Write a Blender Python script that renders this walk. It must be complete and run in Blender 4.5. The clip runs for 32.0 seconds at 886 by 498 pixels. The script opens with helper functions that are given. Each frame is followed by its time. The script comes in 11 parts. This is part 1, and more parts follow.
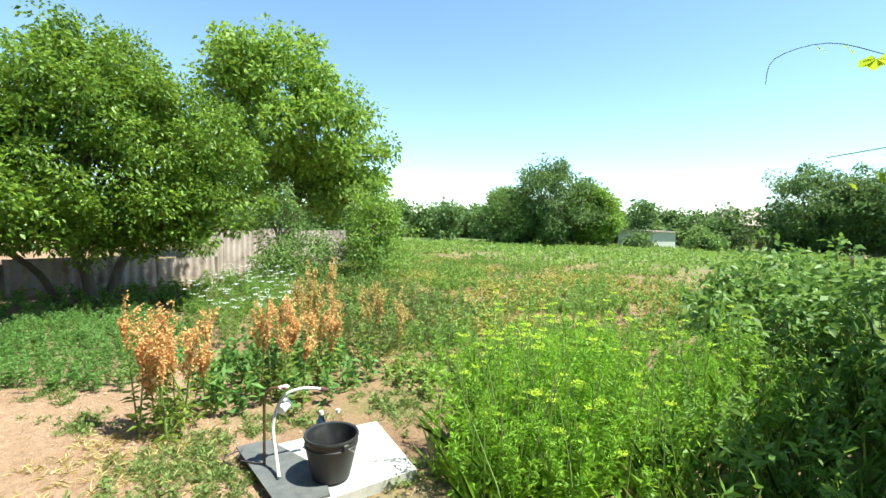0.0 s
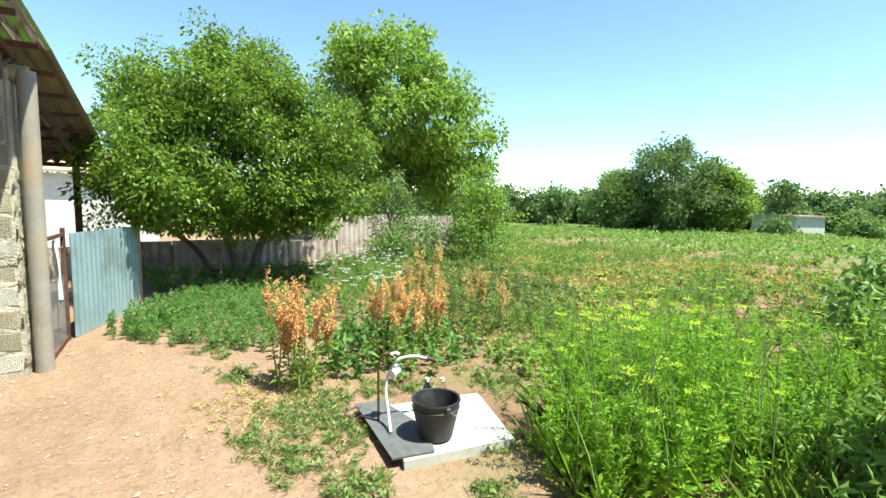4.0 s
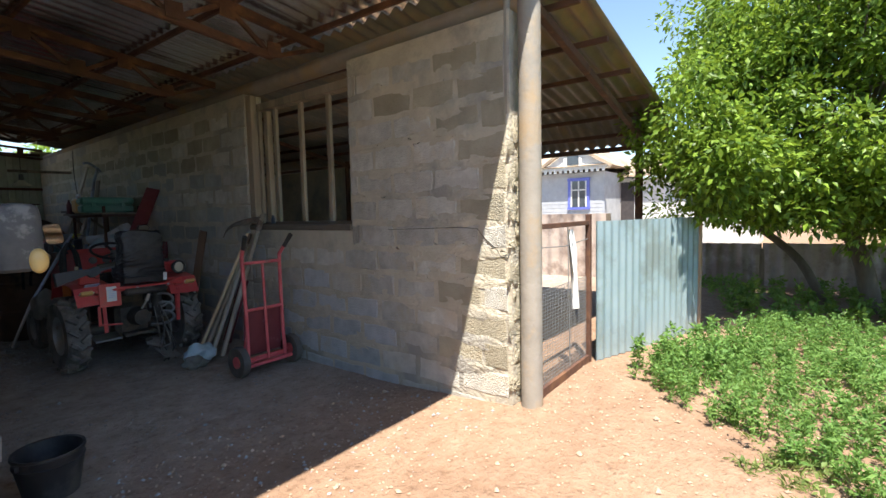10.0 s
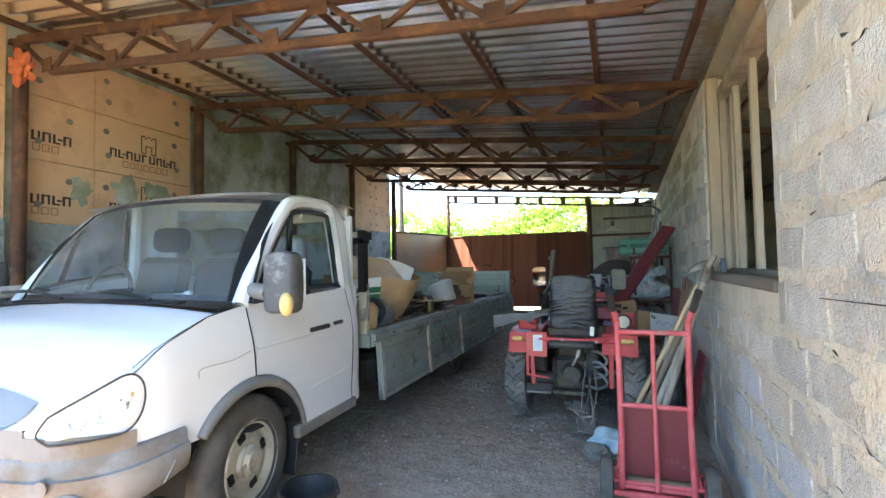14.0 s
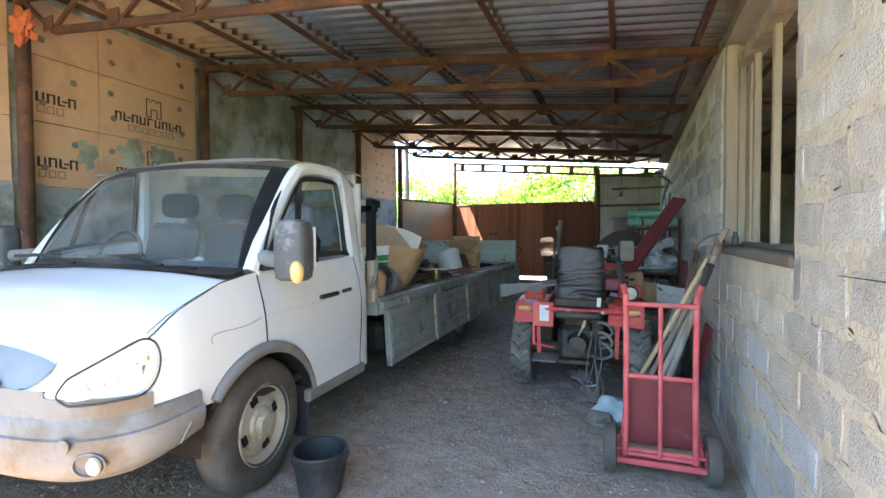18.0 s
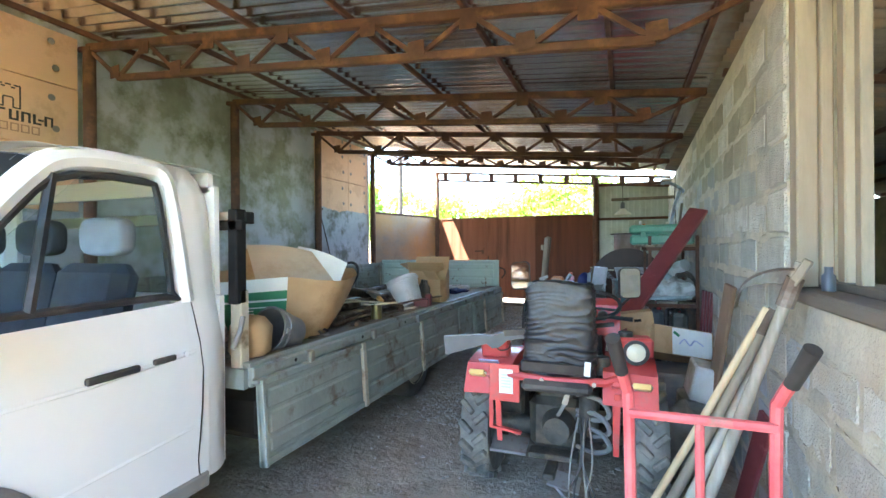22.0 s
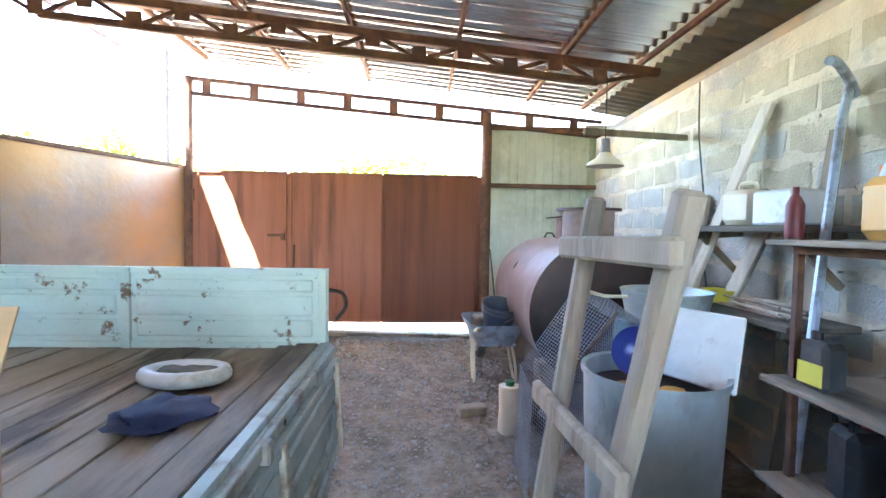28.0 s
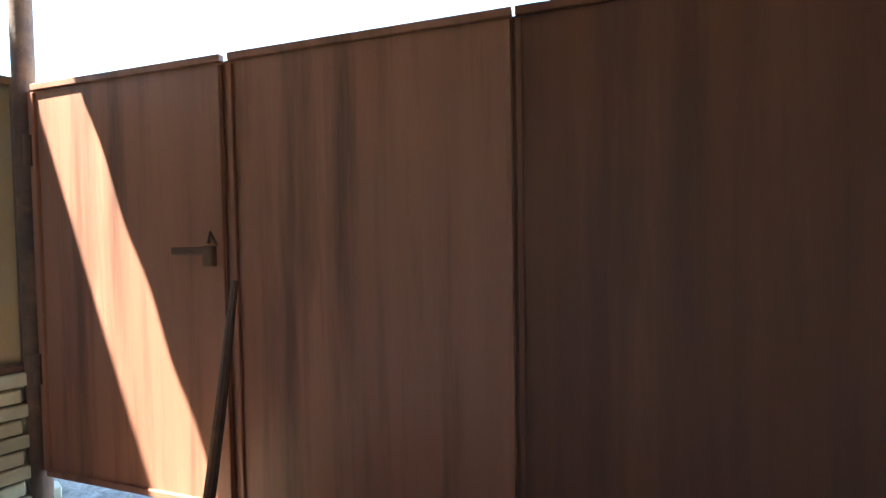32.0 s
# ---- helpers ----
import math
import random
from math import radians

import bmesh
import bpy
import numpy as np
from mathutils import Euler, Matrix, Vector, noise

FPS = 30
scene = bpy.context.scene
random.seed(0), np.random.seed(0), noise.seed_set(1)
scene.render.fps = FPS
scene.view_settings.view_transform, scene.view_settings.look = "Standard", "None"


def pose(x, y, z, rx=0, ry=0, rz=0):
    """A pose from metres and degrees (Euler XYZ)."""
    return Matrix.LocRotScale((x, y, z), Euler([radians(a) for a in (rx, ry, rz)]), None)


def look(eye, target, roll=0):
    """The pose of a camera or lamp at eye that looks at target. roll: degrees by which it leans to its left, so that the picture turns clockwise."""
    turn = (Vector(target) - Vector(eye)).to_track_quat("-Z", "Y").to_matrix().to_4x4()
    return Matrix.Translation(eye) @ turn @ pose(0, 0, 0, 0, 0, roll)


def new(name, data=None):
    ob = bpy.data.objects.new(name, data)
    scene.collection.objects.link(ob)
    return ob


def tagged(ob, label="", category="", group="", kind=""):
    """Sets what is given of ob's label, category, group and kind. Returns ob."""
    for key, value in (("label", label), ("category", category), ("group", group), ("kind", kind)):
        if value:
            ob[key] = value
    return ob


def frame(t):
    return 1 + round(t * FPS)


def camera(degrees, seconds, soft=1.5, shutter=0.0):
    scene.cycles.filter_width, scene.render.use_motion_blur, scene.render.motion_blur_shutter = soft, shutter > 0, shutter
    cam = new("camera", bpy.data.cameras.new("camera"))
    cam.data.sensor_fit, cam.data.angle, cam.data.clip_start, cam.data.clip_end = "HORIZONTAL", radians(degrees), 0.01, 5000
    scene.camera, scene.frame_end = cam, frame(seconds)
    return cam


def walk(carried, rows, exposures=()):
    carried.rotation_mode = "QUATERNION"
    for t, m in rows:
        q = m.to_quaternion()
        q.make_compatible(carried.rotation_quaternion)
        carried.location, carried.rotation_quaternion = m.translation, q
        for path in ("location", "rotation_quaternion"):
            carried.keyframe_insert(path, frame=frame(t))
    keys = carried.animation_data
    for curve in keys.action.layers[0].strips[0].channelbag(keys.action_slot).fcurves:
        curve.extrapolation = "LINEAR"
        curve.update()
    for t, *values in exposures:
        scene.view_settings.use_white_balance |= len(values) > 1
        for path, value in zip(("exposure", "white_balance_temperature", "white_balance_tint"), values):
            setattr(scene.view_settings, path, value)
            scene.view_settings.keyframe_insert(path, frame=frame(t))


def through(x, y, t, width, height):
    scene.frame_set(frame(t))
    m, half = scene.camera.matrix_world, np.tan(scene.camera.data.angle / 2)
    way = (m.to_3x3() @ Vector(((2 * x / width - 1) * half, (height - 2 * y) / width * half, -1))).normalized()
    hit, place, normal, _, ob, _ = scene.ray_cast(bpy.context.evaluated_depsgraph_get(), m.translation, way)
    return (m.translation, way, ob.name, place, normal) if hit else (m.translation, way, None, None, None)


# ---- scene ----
cam = camera(86.5, 32.0)
PATH = [
    (0, (1.153, 0.623, 1.566), (2.623, -0.728, 1.444), 1.4),
    (0.5, (1.135, 0.637, 1.58), (2.588, -0.73, 1.43), 1.4),
    (1, (1.138, 0.63, 1.583), (2.531, -0.795, 1.416), 1.4),
    (1.5, (1.112, 0.621, 1.579), (2.424, -0.877, 1.391), 1.3),
    (2, (1.042, 0.612, 1.541), (2.343, -0.894, 1.343), 1.1),
    (2.5, (0.873, 0.695, 1.522), (2.216, -0.773, 1.314), 1.1),
    (3, (0.776, 0.749, 1.521), (2.228, -0.609, 1.301), 1.1),
    (3.5, (0.831, 0.74, 1.515), (2.426, -0.448, 1.302), 1.0),
    (4, (0.99, 0.694, 1.552), (2.72, -0.292, 1.361), 0.9),
    (4.5, (1.12, 0.598, 1.597), (2.948, -0.197, 1.426), 0.8),
    (6.5, (1.174, 0.296, 1.561), (3.142, -0.014, 1.386), 0.8),
    (7, (1.237, 0.291, 1.548), (3.216, 0.118, 1.318), 0.8),
    (7.5, (1.403, 0.268, 1.506), (3.39, 0.241, 1.279), 0.7),
    (8, (1.643, 0.194, 1.476), (3.63, 0.318, 1.276), 0.3),
    (8.5, (2.023, 0.136, 1.461), (3.997, 0.414, 1.308), 0.1),
    (9, (2.529, 0.241, 1.396), (4.453, 0.763, 1.232), -0.4),
    (9.5, (3.057, 0.294, 1.337), (4.891, 1.069, 1.156), -0.6),
    (10, (3.601, 0.421, 1.267), (5.205, 1.606, 1.114), -1.3),
    (10.5, (4.093, 0.596, 1.246), (5.345, 2.151, 1.116), -1.8),
    (11, (4.538, 0.892, 1.218), (5.339, 2.722, 1.113), -2.1),
    (11.5, (4.843, 1.123, 1.226), (5.238, 3.081, 1.128), -2.3),
    (12, (5.212, 1.248, 1.214), (5.194, 3.245, 1.117), -2.3),
    (12.5, (5.451, 1.166, 1.176), (5.171, 3.144, 1.071), -2.1),
    (13, (5.715, 1.222, 1.174), (5.236, 3.162, 1.075), -1.7),
    (13.5, (5.826, 1.284, 1.187), (5.233, 3.194, 1.155), -1.3),
    (14, (5.749, 1.279, 1.258), (5.067, 3.158, 1.335), -1.1),
    (14.5, (5.73, 1.289, 1.38), (5.003, 3.145, 1.532), -0.9),
    (16.5, (5.699, 1.289, 1.275), (5.0, 3.163, 1.31), -0.6),
    (17, (5.727, 1.292, 1.268), (5.046, 3.173, 1.265), -0.5),
    (17.5, (5.732, 1.3, 1.26), (5.036, 3.175, 1.242), -0.5),
    (18, (5.718, 1.28, 1.269), (5.016, 3.151, 1.21), -0.3),
    (18.5, (5.71, 1.305, 1.25), (4.97, 3.16, 1.163), -0.4),
    (19, (5.731, 1.401, 1.229), (4.976, 3.25, 1.127), -0.5),
    (19.5, (5.821, 1.651, 1.237), (5.072, 3.501, 1.122), -0.6),
    (20, (5.728, 1.983, 1.227), (5.005, 3.845, 1.13), -0.6),
    (20.5, (5.711, 2.255, 1.261), (5.006, 4.126, 1.216), -0.6),
    (21, (5.754, 2.56, 1.304), (5.056, 4.435, 1.322), -0.6),
    (21.5, (5.748, 2.635, 1.354), (5.051, 4.51, 1.391), -0.5),
    (22, (5.74, 2.655, 1.348), (5.026, 4.523, 1.347), -0.4),
    (22.5, (5.72, 2.692, 1.306), (4.99, 4.553, 1.262), -0.2),
    (23, (5.585, 2.82, 1.268), (4.9, 4.699, 1.224), 0.0),
    (23.5, (5.393, 3.047, 1.301), (4.735, 4.936, 1.27), 0.2),
    (24, (5.207, 3.369, 1.272), (4.596, 5.272, 1.23), 0.4),
    (24.5, (4.989, 3.765, 1.26), (4.465, 5.694, 1.215), 0.6),
    (25, (4.784, 4.198, 1.297), (4.347, 6.148, 1.246), 0.6),
    (25.5, (4.654, 4.674, 1.283), (4.313, 6.643, 1.212), 0.8),
    (26, (4.452, 5.164, 1.298), (4.239, 7.151, 1.217), 0.9),
    (26.5, (4.426, 5.622, 1.263), (4.336, 7.618, 1.183), 1.0),
    (28.5, (4.514, 7.667, 1.414), (4.613, 9.663, 1.324), 0.9),
    (29, (4.596, 8.201, 1.406), (4.666, 10.196, 1.288), 0.8),
    (29.5, (4.683, 8.695, 1.417), (4.71, 10.69, 1.282), 0.7),
    (30, (4.576, 9.222, 1.399), (4.574, 11.219, 1.28), 0.6),
    (30.5, (4.585, 9.747, 1.353), (4.535, 11.743, 1.228), 0.5),
    (31, (4.465, 10.298, 1.333), (4.347, 12.293, 1.239), 0.3),
    (31.5, (4.431, 10.796, 1.351), (4.108, 12.768, 1.292), -0.2),
    (32, (4.219, 11.282, 1.338), (3.621, 13.189, 1.275), -1.0),
]
EXPOSURES = [(0, 1.55, 6400, -5), (8, 1.58, 6400, -3), (9, 1.6, 6400, 1), (10, 1.72, 6600, 10), (11, 2.45, 6650, 12), (13, 3.85, 6450, 5), (17, 3.98, 6450, 3), (19, 3.93, 6450, 3), (20, 4.12, 6450, 3), (21, 4.65, 6450, 3), (23, 4.95, 6450, 4),
             (25, 5.45, 6600, 6), (26, 6.15, 6600, 7), (26.5, 6.3, 6600, 8), (28.5, 6.1, 6450, 10), (29, 5.98, 6400, 10), (30, 5.45, 6400, 11), (31, 4.95, 6300, 11), (32, 4.38, 5800, -7)]
SKY, SUN = 0.10, 4.2
walk(cam, [(t, look(eye, target, roll)) for t, eye, target, roll in PATH], EXPOSURES)

# ---- world and sun ----
SUN_TRAVEL = Vector((0.39, 0.25, -1.0)).normalized()
world = bpy.data.worlds.new("sky_world")
scene.world = world
world.use_nodes = True
wn = world.node_tree
sky = wn.nodes.new("ShaderNodeTexSky")
sky.sky_type = "NISHITA"
sky.sun_disc = False
sky.sun_elevation = math.asin(-SUN_TRAVEL.z)
sky.sun_rotation = math.atan2(-SUN_TRAVEL.x, -SUN_TRAVEL.y)
sky.air_density = 0.85
sky.dust_density = 0.0
sky.ozone_density = 1.1
bg = wn.nodes["Background"]
bg.inputs["Strength"].default_value = SKY
wn.links.new(sky.outputs[0], bg.inputs["Color"])
sun_data = bpy.data.lights.new("sun", "SUN")
sun_data.energy = SUN
sun_data.angle = radians(0.53)
sun_data.color = (1.0, 0.95, 0.87)
sun_ob = new("sun", sun_data)
sun_ob.matrix_world = look((0, 0, 40), Vector((0, 0, 40)) + SUN_TRAVEL)

# ---- mesh tools ----
class Geo:
    """Vertices and faces of one mesh."""

    def __init__(self):
        self.v, self.f = [], []

    def add(self, verts, faces):
        n = len(self.v)
        self.v.extend([tuple(p) for p in verts])
        self.f.extend([tuple(i + n for i in face) for face in faces])
        return self

    def box(self, c, s, rot=(0, 0, 0), bev=0.0):
        """A box of centre c and size s; bev: width of its chamfers."""
        h = [k / 2 for k in s]
        b = min(bev, min(h) * 0.8)
        m = Euler([radians(a) for a in rot]).to_matrix()
        c = Vector(c)
        if b <= 0:
            vs = [m @ Vector((x * h[0], y * h[1], z * h[2])) + c for x in (-1, 1) for y in (-1, 1) for z in (-1, 1)]
            return self.add(vs, [(0, 1, 3, 2), (4, 6, 7, 5), (0, 4, 5, 1), (2, 3, 7, 6), (0, 2, 6, 4), (1, 5, 7, 3)])
        vs, idx = [], {}
        for x in (-1, 1):
            for y in (-1, 1):
                for z in (-1, 1):
                    for a in range(3):
                        d = [x * (h[0] - b), y * (h[1] - b), z * (h[2] - b)]
                        d[a] = (x, y, z)[a] * h[a]
                        idx[x, y, z, a] = len(vs)
                        vs.append(m @ Vector(d) + c)
        fs = []
        for a in range(3):
            o, p = (a + 1) % 3, (a + 2) % 3
            for s1 in (-1, 1):
                ring = []
                for q, r in ((-1, -1), (1, -1), (1, 1), (-1, 1)):
                    k = [0, 0, 0]
                    k[a], k[o], k[p] = s1, q, r
                    ring.append(idx[k[0], k[1], k[2], a])
                fs.append(ring if s1 > 0 else ring[::-1])
                for s2 in (-1, 1):
                    e = []
                    for t, ax in ((-1, a), (1, a), (1, o), (-1, o)):
                        k = [0, 0, 0]
                        k[a], k[o], k[p] = s1, s2, t
                        e.append(idx[k[0], k[1], k[2], ax])
                    fs.append(e if s1 * s2 < 0 else e[::-1])
        for x in (-1, 1):
            for y in (-1, 1):
                for z in (-1, 1):
                    t = [idx[x, y, z, a] for a in range(3)]
                    fs.append(t if x * y * z > 0 else t[::-1])
        return self.add(vs, fs)

    def beam(self, p0, p1, w, h, bev=0.0, up=(0, 0, 1)):
        """A bar of section w x h from p0 to p1."""
        p0, p1 = Vector(p0), Vector(p1)
        d = (p1 - p0).normalized()
        u = Vector(up)
        if abs(d.dot(u)) > 0.98:
            u = Vector((0, 1, 0))
        r = d.cross(u).normalized()
        u = r.cross(d).normalized()
        m = Matrix((r, d, u)).transposed()
        g = Geo().box((0, 0, 0), (w, (p1 - p0).length, h), bev=bev)
        c = (p0 + p1) / 2
        return self.add([m @ Vector(q) + c for q in g.v], g.f)

    def cyl(self, p0, p1, r0, r1=None, n=12, cap=True):
        r1 = r0 if r1 is None else r1
        return self.loft_round([(p0, r0), (p1, r1)], n, cap)

    def loft_round(self, stations, n=10, cap=True):
        """A round tube through (point, radius) stations."""
        pts = [Vector(p) for p, _ in stations]
        rad = [r for _, r in stations]
        vs, fs = [], []
        ref = None
        for i, p in enumerate(pts):
            d = (pts[min(i + 1, len(pts) - 1)] - pts[max(i - 1, 0)]).normalized()
            if ref is None:
                ref = d.orthogonal().normalized()
            else:
                ref = (ref - d * ref.dot(d))
                ref = ref.normalized() if ref.length > 1e-6 else d.orthogonal().normalized()
            b = d.cross(ref)
            for k in range(n):
                a = 2 * math.pi * k / n
                vs.append(p + (ref * math.cos(a) + b * math.sin(a)) * rad[i])
        for i in range(len(pts) - 1):
            for k in range(n):
                k2 = (k + 1) % n
                fs.append((i * n + k, i * n + k2, (i + 1) * n + k2, (i + 1) * n + k))
        if cap:
            fs.append(tuple(range(n - 1, -1, -1)))
            fs.append(tuple((len(pts) - 1) * n + k for k in range(n)))
        return self.add(vs, fs)

    def tube(self, pts, r, n=8, cap=True, smooth=0):
        """A pipe through points; smooth: extra points between each two."""
        if smooth:
            pts = spline(pts, smooth)
        return self.loft_round([(p, r) for p in pts], n, cap)

    def lathe(self, profile, n=20, at=(0, 0, 0), rot=(0, 0, 0)):
        """A turned body: (radius, height) pairs round the z axis."""
        m = Euler([radians(a) for a in rot]).to_matrix()
        at = Vector(at)
        vs, fs = [], []
        for r, z in profile:
            for k in range(n):
                a = 2 * math.pi * k / n
                vs.append(m @ Vector((r * math.cos(a), r * math.sin(a), z)) + at)
        for i in range(len(profile) - 1):
            for k in range(n):
                k2 = (k + 1) % n
                fs.append((i * n + k, i * n + k2, (i + 1) * n + k2, (i + 1) * n + k))
        return self.add(vs, fs)

    def grid(self, fn, nu, nv, closed_u=False):
        """A surface fn(u, v), u and v from 0 to 1."""
        vs = [fn(i / nu, j / nv) for i in range(nu + (0 if closed_u else 1)) for j in range(nv + 1)]
        m = nu if closed_u else nu + 1
        fs = [(i * (nv + 1) + j, ((i + 1) % m) * (nv + 1) + j, ((i + 1) % m) * (nv + 1) + j + 1, i * (nv + 1) + j + 1)
              for i in range(nu) for j in range(nv)]
        return self.add(vs, fs)

    def prism(self, outline, lo, hi, axis="x"):
        """An outline of 2D points pushed from lo to hi along an axis; the points are the two other axes in order."""
        def at(p, k):
            return {"x": (k, p[0], p[1]), "y": (p[0], k, p[1]), "z": (p[0], p[1], k)}[axis]
        n = len(outline)
        vs = [at(p, lo) for p in outline] + [at(p, hi) for p in outline]
        fs = [tuple(range(n - 1, -1, -1)), tuple(range(n, 2 * n))] + [(i, (i + 1) % n, n + (i + 1) % n, n + i) for i in range(n)]
        return self.add(vs, fs)

    def blob(self, c, s, n=3, rough=0.2, seed=0):
        """A lumpy closed body of half sizes s."""
        rng = random.Random(seed)
        off = Vector((rng.uniform(-50, 50), rng.uniform(-50, 50), rng.uniform(-50, 50)))
        nu, nv = 6 * n, 3 * n
        def fn(u, v):
            a, b = u * 2 * math.pi, (v - 0.5) * math.pi * 0.998
            d = Vector((math.cos(a) * math.cos(b), math.sin(a) * math.cos(b), math.sin(b)))
            k = 1 + rough * noise.noise(d * 1.7 + off) * 2
            return (c[0] + d.x * s[0] * k, c[1] + d.y * s[1] * k, c[2] + d.z * s[2] * k)
        return self.grid(fn, nu, nv, closed_u=True)

    def turned(self, m):
        """All points moved by a matrix."""
        self.v = [tuple(m @ Vector(p)) for p in self.v]
        return self


def spline(pts, k):
    """Points along a smooth curve through pts."""
    P = [Vector(p) for p in pts]
    out = []
    for i in range(len(P) - 1):
        p0, p1, p2, p3 = P[max(i - 1, 0)], P[i], P[i + 1], P[min(i + 2, len(P) - 1)]
        for s in range(k + 1):
            t = s / (k + 1)
            out.append(0.5 * ((2 * p1) + (p2 - p0) * t + (2 * p0 - 5 * p1 + 4 * p2 - p3) * t * t + (3 * p1 - p0 - 3 * p2 + p3) * t ** 3))
    out.append(P[-1])
    return out


def mesh_of(name, geo, material, smooth=False):
    me = bpy.data.meshes.new(name)
    me.from_pydata(geo.v, [], geo.f)
    me.validate()
    me.materials.append(material)
    if smooth:
        me.polygons.foreach_set("use_smooth", [True] * len(me.polygons))
        me.set_sharp_from_angle(angle=radians(smooth if smooth > 1 else 38))
    me.update()
    return me


def part(name, geo, material, parent=None, label="", smooth=False, at=None):
    """One mesh object, under a thing or a part."""
    ob = new(name, mesh_of(name, geo, material, smooth))
    if parent is not None:
        ob.parent = parent
    if at is not None:
        ob.matrix_basis = at
    return tagged(ob, label)


def thing(name, label, category, m=None, group="", kind=""):
    """The empty at a thing's base, which carries its parts."""
    ob = new(name)
    ob.empty_display_size = 0.1
    if m is not None:
        ob.matrix_basis = m
    return tagged(ob, label, category, group, kind)


def single(name, geo, material, label, category, m=None, group="", kind="", smooth=False):
    """A thing of one mesh."""
    ob = part(name, geo, material, None, "", smooth, m)
    return tagged(ob, label, category, group, kind)


# ---- materials ----
def ramp(nt, stops):
    r = nt.nodes.new("ShaderNodeValToRGB")
    while len(r.color_ramp.elements) < len(stops):
        r.color_ramp.elements.new(0.5)
    for e, (p, c) in zip(r.color_ramp.elements, stops):
        e.position, e.color = p, (*c, 1.0) if len(c) == 3 else c
    return r


def mat(name, c1, c2=None, scale=4.0, rough=0.7, metal=0.0, bump=0.0, bump_scale=None, stain=None, stain_scale=1.2,
        stain_at=(0.5, 0.62), detail=6.0, spread=(0.3, 0.7), vary=0.0, stretch=(1, 1, 1), rough2=None, coat=0.0, spec=0.5, grime=0.0):
    """A surface of two mixed tones, a third in blotches, fine relief, and a small difference from piece to piece."""
    m = bpy.data.materials.new(name)
    m.use_nodes = True
    nt = m.node_tree
    L = nt.links.new
    b = nt.nodes["Principled BSDF"]
    co = nt.nodes.new("ShaderNodeTexCoord")
    mp = nt.nodes.new("ShaderNodeMapping")
    mp.inputs["Scale"].default_value = stretch
    if vary:
        place = nt.nodes.new("ShaderNodeObjectInfo")
        add = nt.nodes.new("ShaderNodeVectorMath")
        L(co.outputs["Object"], add.inputs[0])
        L(place.outputs["Location"], add.inputs[1])
        L(add.outputs[0], mp.inputs["Vector"])
    else:
        L(co.outputs["Object"], mp.inputs["Vector"])
    n1 = nt.nodes.new("ShaderNodeTexNoise")
    n1.inputs["Scale"].default_value, n1.inputs["Detail"].default_value = scale, detail
    n1.inputs["Roughness"].default_value = 0.62
    L(mp.outputs[0], n1.inputs["Vector"])
    r1 = ramp(nt, [(spread[0], c1), (spread[1], c2 or c1)])
    L(n1.outputs["Fac"], r1.inputs[0])
    col = r1.outputs[0]
    if stain is not None:
        n2 = nt.nodes.new("ShaderNodeTexNoise")
        n2.inputs["Scale"].default_value, n2.inputs["Detail"].default_value = stain_scale, 7.0
        n2.inputs["Roughness"].default_value = 0.65
        L(mp.outputs[0], n2.inputs["Vector"])
        r2 = ramp(nt, [(stain_at[0], (0, 0, 0)), (stain_at[1], (1, 1, 1))])
        L(n2.outputs["Fac"], r2.inputs[0])
        mx = nt.nodes.new("ShaderNodeMix")
        mx.data_type = "RGBA"
        L(r2.outputs[0], mx.inputs["Factor"])
        L(col, mx.inputs["A"])
        mx.inputs["B"].default_value = (*stain, 1)
        col = mx.outputs["Result"]
    if vary:
        oi = nt.nodes.new("ShaderNodeObjectInfo")
        hs = nt.nodes.new("ShaderNodeHueSaturation")
        mr = nt.nodes.new("ShaderNodeMapRange")
        mr.inputs["To Min"].default_value, mr.inputs["To Max"].default_value = 1 - vary, 1 + vary
        L(oi.outputs["Random"], mr.inputs["Value"])
        L(mr.outputs[0], hs.inputs["Value"])
        L(col, hs.inputs["Color"])
        col = hs.outputs[0]
    L(col, b.inputs["Base Color"])
    b.inputs["Metallic"].default_value = metal
    b.inputs["Specular IOR Level"].default_value = spec
    b.inputs["Coat Weight"].default_value = coat
    if rough2 is not None:
        mr2 = nt.nodes.new("ShaderNodeMapRange")
        mr2.inputs["To Min"].default_value, mr2.inputs["To Max"].default_value = rough, rough2
        L(n1.outputs["Fac"], mr2.inputs["Value"])
        L(mr2.outputs[0], b.inputs["Roughness"])
    else:
        b.inputs["Roughness"].default_value = rough
    if bump:
        n3 = nt.nodes.new("ShaderNodeTexNoise")
        n3.inputs["Scale"].default_value, n3.inputs["Detail"].default_value = bump_scale or scale * 6, 5.0
        L(mp.outputs[0], n3.inputs["Vector"])
        bp = nt.nodes.new("ShaderNodeBump")
        bp.inputs["Strength"].default_value = 1.0
        bp.inputs["Distance"].default_value = bump
        L(n3.outputs["Fac"], bp.inputs["Height"])
        L(bp.outputs[0], b.inputs["Normal"])
    return m


